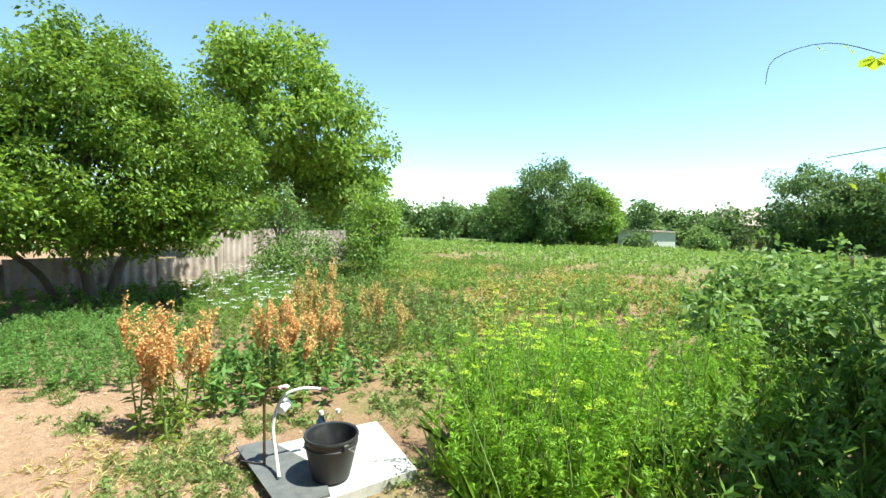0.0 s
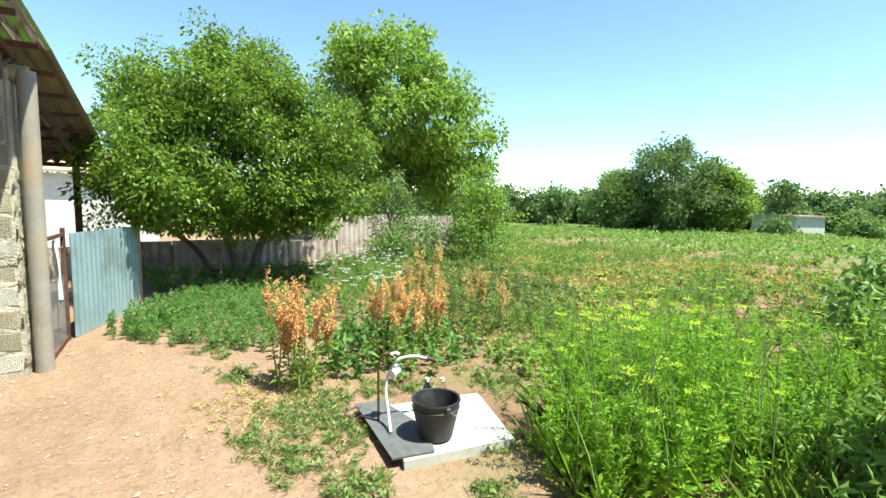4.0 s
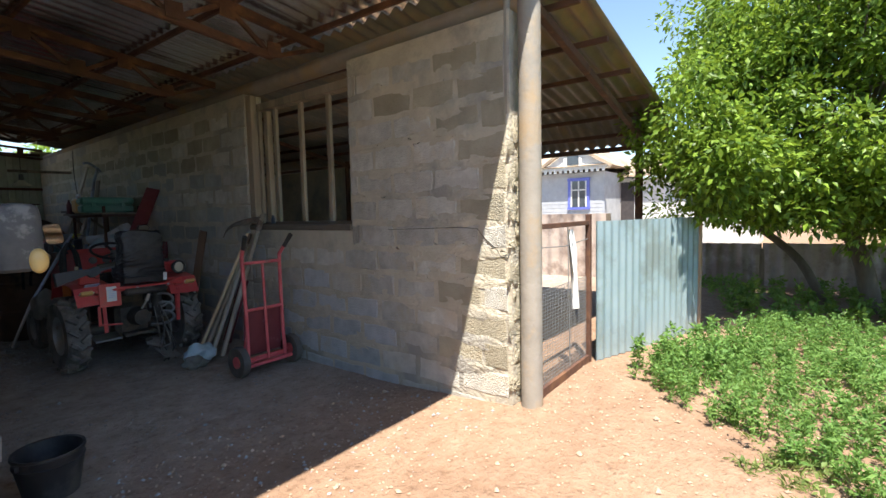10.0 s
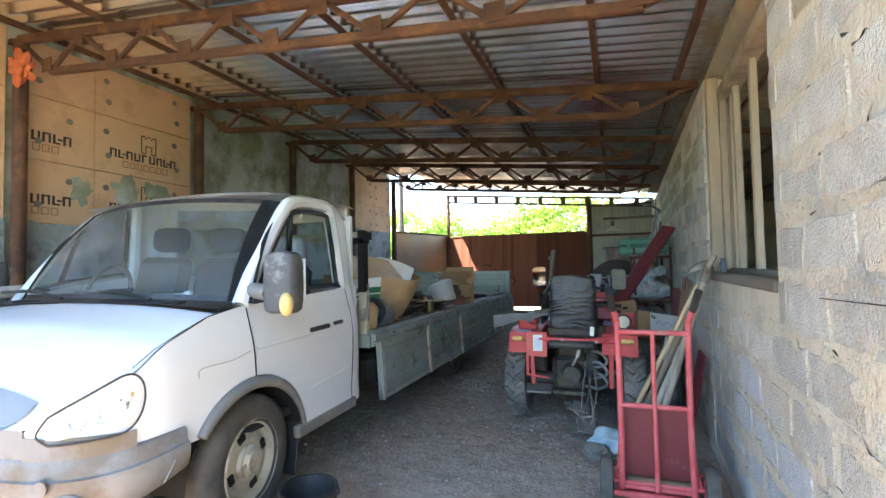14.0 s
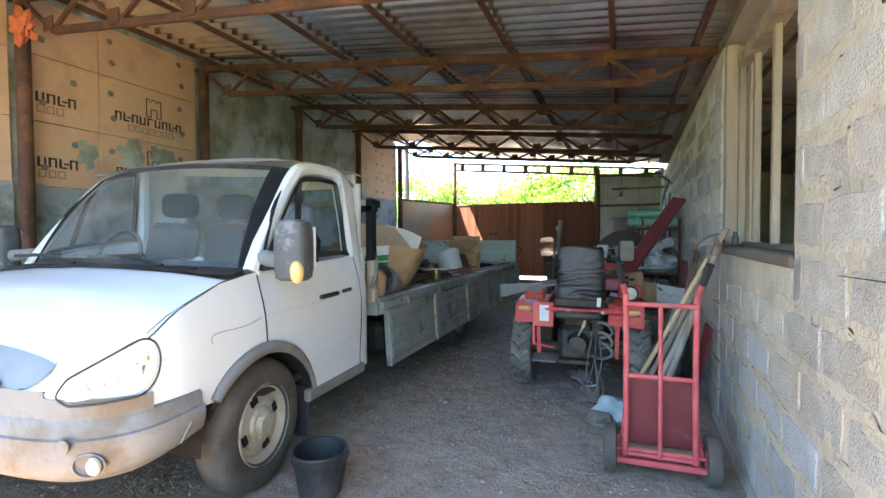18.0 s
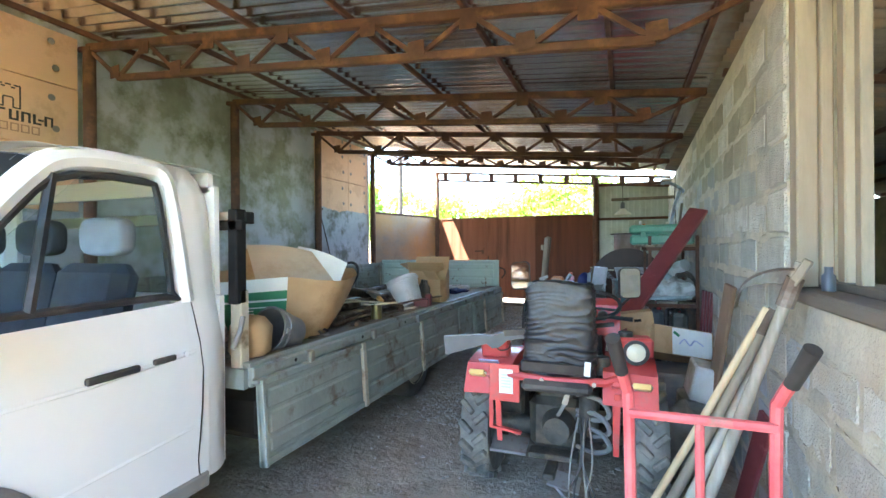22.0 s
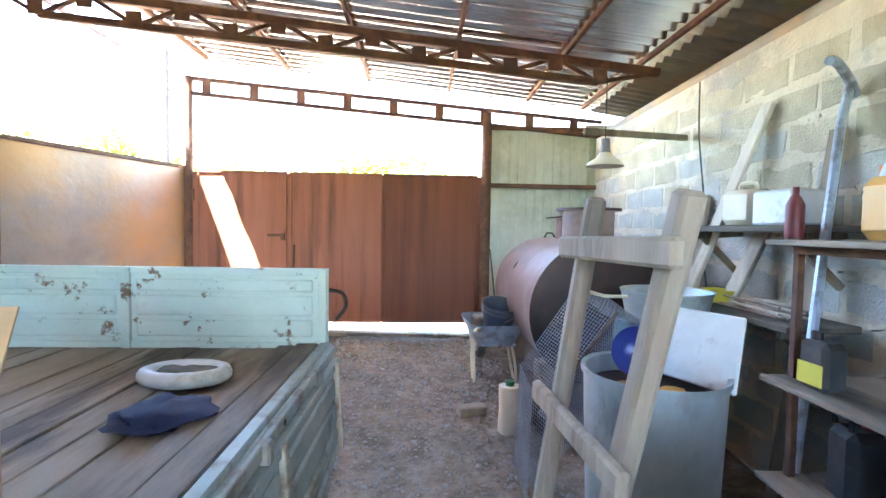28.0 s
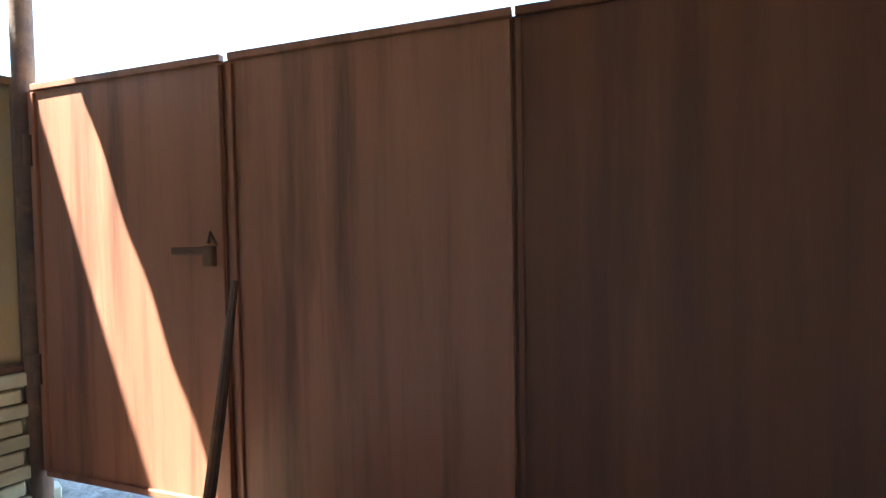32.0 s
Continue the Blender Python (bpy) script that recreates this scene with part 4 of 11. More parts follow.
    part("cab_floor", Geo().box((0, 0.35, 0.50), (1.86, 1.4, 0.04)), MAT["black_plastic"], t)
    # interior
    part("dashboard", Geo().prism([(-0.05, 1.13), (0.10, 1.17), (0.26, 1.14), (0.32, 1.0), (0.30, 0.7), (-0.05, 0.7)], -0.9, 0.9, "x"), MAT["trim_grey"], t, "grey dusty dashboard")
    for x, w in ((-0.48, 0.46), (0.03, 0.42), (0.52, 0.46)):
        seat = part("seat", Geo().box((x, 0.58, 0.80), (w, 0.48, 0.16), bev=0.04).box((x, 0.84, 1.10), (w, 0.13, 0.56), (-12, 0, 0), 0.05), MAT["seat_cloth"], t, "dark cloth cab seat")
        part("headrest", Geo().grid(lambda u, v: (x + 0.15 * rnd(math.cos(2 * math.pi * u)) * rnd(math.sin(math.pi * v)), 0.93 + 0.055 * rnd(math.sin(2 * math.pi * u)) * rnd(math.sin(math.pi * v)), 1.50 + 0.09 * rnd(math.cos(math.pi * v))), 28, 14, closed_u=True), MAT["grey_cloth"] if x > 0.3 else MAT["seat_cloth"], seat, "grey covered headrest" if x > 0.3 else "", smooth=True)
    ring = [(-0.48 + 0.19 * math.cos(a), 0.40 + 0.06 * math.sin(a), 1.16 + 0.18 * math.sin(a)) for a in [2 * math.pi * i / 20 for i in range(21)]]
    sw = part("steering_wheel", Geo().tube(ring, 0.014, 8), BK, t)
    part("spoke", Geo().beam((-0.66, 0.40, 1.16), (-0.30, 0.40, 1.16), 0.03, 0.02).beam((-0.48, 0.36, 1.15), (-0.48, 0.2, 1.02), 0.04, 0.04), BK, sw)
    part("hanging_cloth", Geo().grid(lambda u, v: (0.86 + 0.01 * math.sin(u * 12), 1.03 + u * 0.10, 1.22 + v * 0.36), 8, 6), MAT["blue_cloth"], t, "blue cloth hung behind the door")
    part("dash_paper", Geo().box((0.25, 0.16, 1.185), (0.22, 0.16, 0.01), (3, 0, 25)).box((0.46, 0.14, 1.195), (0.05, 0.05, 0.06), (0, 0, 20), 0.01), MAT["white_paint"], t)
    for x in (-0.30, 0.42):
        part("wiper", Geo().tube([(x, -0.085, 1.20), (x - 0.20, -0.075, 1.235), (x - 0.45, -0.045, 1.245)], 0.010, 6).beam((x - 0.68, -0.03, 1.232), (x - 0.18, -0.052, 1.25), 0.012, 0.02), BK, t)
    # bumper: an upper strip, a shallow step, a bulging lower half that curls under
    for s in (1, -1):
        outer, inner = [p for p in contour(s, 0.045) if p.y <= -0.345], [p for p in contour(s, -0.06) if p.y <= -0.30]
        m = min(len(outer), len(inner)) - 1
        curve = [(0.0, 0.95), (0.04, 0.62), (0.10, 0.36), (0.20, 0.16), (0.38, 0.04), (0.56, 0.0), (0.68, 0.03), (0.70, 0.17), (0.74, 0.20), (0.92, 0.24), (0.97, 0.32), (1.0, 0.80)]
        def shell(u, v, outer=outer, inner=inner, m=m):
            i = int(round(u * m))
            h, k = curve[int(round(v * (len(curve) - 1)))]
            p = outer[i].lerp(inner[i], k)
            lo, hi = 0.355 + 0.11 * (p.y + 1.06) ** 2 / 0.49, 0.635 + 0.035 * (p.y + 1.06) / 0.7
            return (p.x, p.y, lo + (hi - lo) * h)
        g = Geo().grid(shell, m, len(curve) - 1) if s > 0 else Geo().grid(lambda u, v: shell(1 - u, v), m, len(curve) - 1)
        part("bumper", g, MAT["bumper"], t, "dirty silver-grey plastic bumper half", smooth=50)
    # grille panel between the lamps, fog lamps, headlamps
    def nose(u, v):
        y = -1.054 + 0.165 * v
        k = (u * 2 - 1) * (0.98 - 0.20 * v)
        z = lerp_table(TOP, y) + (lerp_table(CENTRE, y) - lerp_table(TOP, y) + 0.03) * (1 - abs(k) ** 2.2)
        return (k * (hw_at(y) - 0.012), y - 0.014, z + 0.007)
    part("grille", Geo().grid(nose, 24, 8), MAT["bumper"], t, "silver-grey grille panel above the bumper", smooth=True)
    for s in (1, -1):
        part("grille_skirt", skin(Geo(), s, -1.06, -0.985, lambda y: 0.62, lambda y: 0.74, 0.012, 3), MAT["bumper"], t, smooth=True)
    for s in (1, -1):
        part("lamp_panel", skin(Geo(), s, -1.0, -0.62, lambda y: 0.62, lambda y: 0.712, 0.016, 3), MAT["bumper"], t, smooth=30)
    part("grille_slot", Geo().box((0.20, -1.052, 0.745), (0.34, 0.05, 0.055), (-38, 0, 4), 0.012).box((-0.20, -1.052, 0.745), (0.34, 0.05, 0.055), (-38, 0, -4), 0.012), MAT["dark_hole"], t)
    part("plate_recess", Geo().box((0, -1.112, 0.49), (0.52, 0.012, 0.12), bev=0.003), MAT["white_paint"], t)
    for s in (1, -1):
        def on(y, z, off):
            pts = contour(s, off)
            k = min(range(len(pts)), key=lambda i: abs(pts[i].y - y))
            return (pts[k].x + s * tuck(z), pts[k].y, z)
        def lampskin(u, v, off):
            cc = [p for p in contour(s, off) if -0.99 <= p.y <= -0.59]
            q = min(max(u, 0.0), 1.0) * (len(cc) - 1)
            i = min(int(q), len(cc) - 2)
            p = cc[i].lerp(cc[i + 1], q - i)
            # teardrop: rounded point at the nose, round outer end
            end = math.sqrt(max(0.0, 1 - (max(0.0, u - 0.72) / 0.28) ** 2))
            tip = math.sqrt(min(1.0, max(0.0, u) / 0.10))
            base = 0.704 + 0.012 * u
            mid = base + 0.02 + 0.112 * u ** 0.85
            half = (0.034 + 0.096 * u ** 0.7) * end * tip
            z = mid + half * (2 * v - 1)
            return (p.x + s * tuck(z), p.y, z)
        k = 30
        lamp = part("headlamp", Geo().grid(lambda u, v: lampskin(u, v, 0.004), k, 6), MAT["chrome"], t, "clear headlamp with dark rim", smooth=True)
        for u, r in ((0.42, 0.042), (0.66, 0.046)):
            c = Vector(lampskin(u, 0.46, 0.0))
            n = Vector((s * (0.55 + 0.4 * u), -0.8, 0.15)).normalized()
            part("bulb_bowl", Geo().cyl(c + n * 0.002, c + n * 0.030, r, r * 0.92, 20, False), MAT["chrome"], lamp, smooth=True)
            part("bulb", Geo().cyl(c, c + n * 0.02, 0.012, 0.008, 10), MAT["white_paint"], lamp)
        for u, v, w, h in ((0.53, 0.50, 0.020, 0.012), (0.55, 0.28, 0.026, 0.010), (0.81, 0.46, 0.012, 0.030), (0.74, 0.62, 0.016, 0.010), (0.36, 0.30, 0.016, 0.007)):
            c = Vector(lampskin(u, v, 0.026))
            part("reflector_facet", Geo().box(c, (w * 1.3, w * 1.3, h * 1.6), (18, 12, 40 * s), 0.003), MAT["mirror"], lamp, "mirror-bright reflector facet")
        gl = part("lens", Geo().grid(lambda u, v: lampskin(u, v, 0.045), k, 6), MAT["lens"], lamp, smooth=True)
        gl.visible_shadow = False
        arc = [0.5 - 0.5 * math.cos(math.pi * i / 24) for i in range(25)]
        rim = [lampskin(q, 0, 0.03) for q in arc] + [lampskin(1 - q, 1, 0.03) for q in arc[1:]]
        part("rim", Geo().tube(rim, 0.005, 6), BK, lamp, "dark rubber lamp seal", smooth=True)
        part("reflector_shell", Geo().grid(lambda u, v: lampskin(0.5 + (u - 0.5) * 0.8, 0.5 + (v - 0.5) * (0.7 + 0.12 * math.sin(u * 9)), 0.014 + 0.006 * math.sin(v * 12)), 24, 10), MAT["chrome"], lamp, smooth=True)
        side_bulb = Vector(lampskin(0.86, 0.62, 0.03))
        part("indicator_bulb", Geo().blob(side_bulb, (0.008, 0.008, 0.010), 2, 0.05, 2), MAT["amber"], lamp)
        c = Vector(on(-0.93, 0.455, 0.043))
        fog = part("fog_lamp", Geo().lathe([(0.078, -0.004), (0.078, 0.006), (0.066, 0.010), (0.060, -0.006), (0.0, -0.012)], 24).turned(Matrix.Translation(c) @ Matrix.Diagonal((1, 1, 0.66, 1)) @ Euler((radians(90), 0, radians(s * 38))).to_matrix().to_4x4()), MAT["bumper"], t, "oval fog lamp recess", smooth=40)
        part("fog_glass", Geo().cyl(c + Vector((s * 0.028, 0.004, 0)), c + Vector((s * 0.034, -0.012, 0)), 0.036, 0.031, 18), MAT["fog_glass"], fog, "round cream fog lamp glass", smooth=True)
        c = Vector(on(-0.985, 0.535, 0.043))
        part("bolt_cap", Geo().cyl(c, c + Vector((s * 0.01, -0.02, 0)), 0.03, 0.028, 14), MAT["bumper"], t)
        part("bumper_scratch", Geo().tube([on(-0.52, 0.47, 0.041), on(-0.47, 0.51, 0.042), on(-0.45, 0.55, 0.043)], 0.006, 5), MAT["trim_grey"], t)
    part("wing_scratch", Geo().tube([(1.0 + tuck(0.9), -0.30, 0.86), (0.994, -0.28, 0.90), (1.0, -0.10, 0.905), (1.0, 0.02, 0.93)], 0.0016, 5, smooth=2), MAT["trim_grey"], t)
    # wheels
    def wheel(x, y, s, steer=0.0):
        turn = Matrix.Translation((x, y, 0)) @ Matrix.Rotation(radians(steer), 4, "Z") @ Matrix.Translation((-x, -y, 0))
        w = part("wheel", Geo().lathe([(0.20, -0.075), (0.235, -0.09), (0.30, -0.092), (0.335, -0.07), (0.345, -0.035), (0.345, 0.035), (0.335, 0.07), (0.30, 0.092), (0.235, 0.09), (0.20, 0.075)], 44,
                                       (x, y, AXLE_Z), (0, 90, 0)).turned(turn), MAT["tyre"], t, "dusty worn truck tyre", smooth=50)
        part("rim", Geo().lathe([(0.213, 0.092), (0.218, 0.08), (0.195, 0.06), (0.18, 0.035), (0.165, 0.03), (0.14, 0.05), (0.095, 0.055), (0.085, 0.072), (0.07, 0.075), (0.055, 0.10), (0.0, 0.104)], 36,
                                (x, y, AXLE_Z), (0, 90 * s, 0)).turned(turn), MAT["rim"], w, "dirty cream steel wheel disc", smooth=40)
        for a in (20, 110, 200, 290):
            c = (x + s * 0.050, y + 0.135 * math.cos(radians(a)), AXLE_Z + 0.135 * math.sin(radians(a)))
            part("vent_hole", Geo().box(c, (0.02, 0.06, 0.042), (a + 90, 0, 0), 0.016).turned(turn), MAT["dark_hole"], w)
        for a in range(0, 360, 60):
            c = Vector((x + s * 0.072, y + 0.062 * math.cos(radians(a)), AXLE_Z + 0.062 * math.sin(radians(a))))
            part("wheel_nut", Geo().cyl(c, c + Vector((s * 0.018, 0, 0)), 0.011, n=6).turned(turn), MAT["rim"], w)
    for s in (1, -1):
        wheel(s * 0.885, 0.06, s, 6)
        wheel(s * 0.80, 3.62, s)
        wheel(s * 0.58, 3.62, s)
    # chassis
    for s in (1, -1):
        part("chassis_rail", Geo().box((s * 0.42, 2.9, 0.56), (0.08, 6.3, 0.16)), MAT["chassis"], t)
    part("axle", Geo().cyl((-0.8, 3.62, AXLE_Z), (0.8, 3.62, AXLE_Z), 0.06).cyl((-0.85, 0, AXLE_Z), (0.85, 0, AXLE_Z), 0.05).blob((0, 3.62, AXLE_Z), (0.16, 0.2, 0.17), 3, 0.05), MAT["chassis"], t)
    part("engine_tray", Geo().box((0, -0.2, 0.50), (1.3, 1.3, 0.25)), MAT["chassis"], t)
    part("fuel_tank", Geo().box((0.72, 1.9, 0.50), (0.36, 0.8, 0.28), bev=0.05), MAT["chassis"], t)
    # load bed
    D0, D1, DZ = 1.30, 6.45, 0.825
    n = 15
    for i in range(n):
        x = -1.0 + (i + 0.5) * 2.0 / n
        z = DZ - 0.012 + 0.003 * math.sin(i * 2.3)
        part("deck_plank", Geo().box((x, (D0 + D1) / 2, z), (2.0 / n - 0.008, D1 - D0, 0.026), bev=0.004), MAT["timber_y"], t)
    part("deck_frame", Geo().box((1.01, (D0 + D1) / 2, DZ - 0.035), (0.03, D1 - D0, 0.10), bev=0.006).box((-1.01, (D0 + D1) / 2, DZ - 0.035), (0.03, D1 - D0, 0.10), bev=0.006)
         .box((1.035, (D0 + D1) / 2, DZ - 0.058), (0.05, D1 - D0, 0.018), bev=0.004).box((0, D0 - 0.015, DZ - 0.04), (2.0, 0.03, 0.10)).box((0, D1 + 0.015, DZ - 0.04), (2.0, 0.03, 0.10)), MAT["board_green"], t)
    for x, w, h in ((0.90, 0.115, 0.030), (0.79, 0.09, 0.018)):
        part("edge_timber", Geo().box((x, (D0 + D1) / 2 + 0.02, DZ + h / 2 + 0.004), (w, D1 - D0 - 0.1, h), (0, 0, 0.1), 0.006), MAT["edge_wood"], t, "worn brown timber along the deck edge")
    part("edge_channel", Geo().box((0.985, (D0 + D1) / 2, DZ + 0.022), (0.05, D1 - D0, 0.03), bev=0.006).box((1.03, (D0 + D1) / 2, DZ - 0.012), (0.02, D1 - D0, 0.05), bev=0.004), MAT["board_green"], t)
    for y in (1.62, 2.35, 3.05, 3.9, 4.7, 5.5):
        part("bolt_hole", Geo().cyl((1.041, y, DZ - 0.012), (1.043, y, DZ - 0.012), 0.011, n=10), MAT["dark_hole"], t)
    for i in range(7):
        part("cross_member", Geo().box((0, D0 + 0.3 + i * 0.74, DZ - 0.08), (1.96, 0.07, 0.09)), MAT["chassis"], t)
    def board(p0, p1, up, out, hgt, material, cells, name, label):
        """A ribbed drop side between two points; up and out are its directions."""
        p0, p1, up, out = Vector(p0), Vector(p1), Vector(up), Vector(out)
        d = (p1 - p0)
        ln = d.length
        d = d / ln
        def bx(a, b, lo, hi, th, off, bev=0.004):
            c = p0 + d * (a + b) / 2 + up * (lo + hi) / 2 + out * off
            m = Matrix((d, out, up)).transposed()
            q = Geo().box((0, 0, 0), (b - a, th, hi - lo), bev=bev)
            return [m @ Vector(v) + c for v in q.v], q.f
        g = Geo().add(*bx(0, ln, 0, hgt, 0.012, 0, 0.002))
        b = part(name, g, material, t, label)
        for lo, hi in ((0, 0.035), (hgt - 0.04, hgt)):
            part("rail", Geo().add(*bx(0, ln, lo, hi, 0.034, 0)), material, b)
        for k in range(len(cells)):
            part("stile", Geo().add(*bx(max(0, cells[k] - 0.022), min(ln, cells[k] + 0.022), 0.0, hgt, 0.05, 0.004)), MAT["rim"] if k in (1, 2) and hgt > 0.4 and material is MAT["board_green"] else material, b)
        for a, c in zip(cells, cells[1:]):
            if c - a < 0.3:
                continue
            for lo, hi in ((0.06, hgt * 0.36), (hgt * 0.40, hgt * 0.66), (hgt * 0.70, hgt - 0.06)):
                part("rib_panel", Geo().add(*bx(a + 0.05, c - 0.05, lo, hi, 0.030, 0.004, 0.010)), material, b)
        return b
    sb = board((1.045, D0 + 0.02, DZ - 0.05), (1.045, 4.93, DZ - 0.05), (0.06, 0, -0.998), (1, 0, 0.06), 0.44, MAT["board_green"], (0.0, 1.0, 2.02, 3.05, 3.60), "side_board", "worn grey-green drop side hanging folded down")
    board((1.045, 4.97, DZ - 0.05), (1.045, D1, DZ - 0.05), (0.06, 0, -0.998), (1, 0, 0.06), 0.44, MAT["board_green"], (0.0, 0.44, 1.36), "side_board", "worn grey-green drop side hanging folded down")
    board((-1.0, D0, DZ), (-1.0, D1, DZ), (0, 0, 1), (1, 0, 0), 0.385, MAT["board_green"], (0.0, 1.0, 2.0, 2.55, 3.6, 4.3, 5.02), "side_board", "grey-green drop side standing upright")
    board((-1.0, D1, DZ), (1.0, D1, DZ), (0, 0, 1), (0, -1, 0), 0.43, MAT["tail_green"], (0.0, 0.95, 1.97), "tail_board", "pale turquoise ribbed tailboard with rust spots, upright")
    part("corner_hook", Geo().tube([(1.0, D1, 1.14), (1.07, D1 + 0.02, 1.12), (1.09, D1 + 0.01, 1.05), (1.04, D1, 0.98)], 0.010, 8, smooth=2), MAT["chassis"], t)
    for y in (1.75, 2.5, 3.3, 4.2, 5.3, 6.0):
        part("hinge", Geo().box((1.04, y, DZ - 0.02), (0.045, 0.05, 0.07), bev=0.008), MAT["trim_grey"], t)
    # front bulkhead posts behind the cab
    part("bulkhead_post", Geo().box((0.93, D0 + 0.02, 1.02), (0.07, 0.06, 0.42), bev=0.006), MAT["rim"], t, "cream painted corner post")
    part("bulkhead_post", Geo().box((-0.93, D0 + 0.02, 1.02), (0.07, 0.06, 0.42), bev=0.006), MAT["rim"], t)
    part("ladder_rack", Geo().box((0.935, D0 + 0.0, 1.40), (0.06, 0.07, 0.48), bev=0.006).box((0.90, D0 - 0.02, 1.56), (0.2, 0.03, 0.05), bev=0.004).box((0.96, D0 + 0.05, 1.6), (0.03, 0.06, 0.06), bev=0.004), MAT["dull_black"], t, "black steel rack post")
    part("rack_rail", Geo().box((0.0, D0, 1.60), (1.84, 0.035, 0.06), bev=0.005), MAT["rim"], t)
    part("handle_lever", Geo().tube([(0.99, D0 - 0.02, 1.10), (1.0, D0 - 0.05, 1.03), (0.98, D0 - 0.08, 0.95)], 0.014, 7), MAT["trim_grey"], t)
    return t



def shorten_nose(truck, y0, k):
    """Draws the nose in: everything ahead of y0 comes k times as far forward."""
    for ob in truck.children_recursive:
        for v in ob.data.vertices:
            if v.co.y < y0:
                v.co.y = y0 + (v.co.y - y0) * k


shorten_nose(build_truck(), -0.42, 0.60)

# ---- materials of the shed's things ----
MAT["red_paint"] = mat("faded_red_paint", (0.48, 0.045, 0.05), (0.62, 0.09, 0.08), 4, 0.45, coat=0.2, stain=(0.38, 0.12, 0.1), stain_scale=5, stain_at=(0.58, 0.74))
MAT["hood_red"] = mat("dull_crimson_paint", (0.27, 0.025, 0.035), (0.38, 0.05, 0.06), 4, 0.5, stain=(0.22, 0.06, 0.055), stain_scale=5, stain_at=(0.55, 0.72), bump=0.002, bump_scale=12)
MAT["pink_red"] = mat("worn_pinkish_red_paint", (0.50, 0.06, 0.075), (0.66, 0.16, 0.16), 6, 0.55, stain=(0.30, 0.16, 0.13), stain_scale=9, stain_at=(0.60, 0.7))
MAT["black_vinyl"] = mat("black_vinyl_cover", (0.014, 0.014, 0.016), (0.032, 0.032, 0.035), 6, 0.38, bump=0.004, bump_scale=14, stain=(0.05, 0.048, 0.045), stain_scale=3, rough2=0.5)
MAT["cast_iron"] = mat("greasy_cast_iron", (0.035, 0.032, 0.028), (0.10, 0.09, 0.078), 8, 0.6, metal=0.4, bump=0.004, bump_scale=60, stain=(0.13, 0.10, 0.07), stain_scale=6)
MAT["steel"] = mat("dull_bare_steel", (0.30, 0.30, 0.30), (0.45, 0.45, 0.44), 6, 0.45, metal=0.7, stain=(0.22, 0.15, 0.1), stain_scale=7, stain_at=(0.58, 0.7))
MAT["bluesteel"] = mat("blue_grey_painted_pole", (0.26, 0.32, 0.42), (0.38, 0.44, 0.52), 6, 0.4, metal=0.3, stain=(0.2, 0.2, 0.22), stain_scale=9)
MAT["rubber"] = mat("black_rubber_hose", (0.018, 0.018, 0.018), (0.045, 0.043, 0.04), 9, 0.6)
MAT["cream"] = mat("cream_plastic", (0.55, 0.50, 0.36), (0.66, 0.60, 0.45), 6, 0.45)
MAT["paper"] = mat("white_sticker", (0.66, 0.68, 0.66), (0.76, 0.77, 0.75), 7, 0.6)
MAT["green_ink"] = mat("green_print", (0.03, 0.17, 0.08), (0.04, 0.21, 0.10), 7, 0.65)
MAT["card"] = mat("brown_cardboard", (0.42, 0.27, 0.14), (0.52, 0.35, 0.19), 4, 0.85, stain=(0.36, 0.22, 0.11), stain_scale=3)
MAT["card_pale"] = mat("pale_cardboard", (0.55, 0.46, 0.36), (0.64, 0.55, 0.44), 3, 0.85, stain=(0.48, 0.38, 0.28), stain_scale=2)
MAT["white_plastic"] = mat("grubby_white_plastic", (0.50, 0.515, 0.53), (0.64, 0.655, 0.66), 4, 0.42, stain=(0.33, 0.32, 0.30), stain_scale=6, stain_at=(0.55, 0.70))
MAT["grey_plastic"] = mat("grey_plastic", (0.12, 0.125, 0.13), (0.19, 0.195, 0.2), 5, 0.5, stain=(0.24, 0.22, 0.19), stain_scale=4)
MAT["blue_plastic"] = mat("dark_blue_plastic", (0.03, 0.038, 0.055), (0.05, 0.062, 0.085), 5, 0.45)
MAT["teal_paint"] = mat("worn_teal_paint", (0.05, 0.16, 0.19), (0.10, 0.24, 0.27), 4, 0.5, stain=(0.06, 0.07, 0.07), stain_scale=4)
MAT["green_case"] = mat("sea_green_plastic", (0.10, 0.30, 0.22), (0.15, 0.37, 0.28), 3, 0.45, stain=(0.2, 0.33, 0.27), stain_scale=4)
MAT["orange"] = mat("orange_plastic", (0.65, 0.16, 0.03), (0.75, 0.22, 0.05), 4, 0.45)
MAT["yellow_plastic"] = mat("amber_yellow_canister", (0.62, 0.33, 0.08), (0.70, 0.42, 0.14), 4, 0.45)
MAT["pink"] = mat("pink_bottle", (0.60, 0.24, 0.33), (0.68, 0.32, 0.40), 4, 0.4)
MAT["violet"] = mat("pale_violet_label", (0.36, 0.40, 0.62), (0.45, 0.5, 0.7), 4, 0.45)
MAT["burgundy"] = mat("burgundy_painted_board", (0.13, 0.022, 0.028), (0.19, 0.04, 0.045), 4, 0.5, stain=(0.24, 0.09, 0.09), stain_scale=9, stain_at=(0.6, 0.68))
MAT["brown_drum"] = mat("rusty_oil_drum", (0.06, 0.034, 0.02), (0.13, 0.075, 0.045), 5, 0.5, metal=0.35, stain=(0.02, 0.014, 0.011), stain_scale=2.2, bump=0.002, bump_scale=40)
MAT["tank_paint"] = mat("brown_primer_tank", (0.175, 0.105, 0.082), (0.27, 0.18, 0.148), 3, 0.4, metal=0.15, stain=(0.29, 0.215, 0.19), stain_scale=2.2, rough2=0.55)
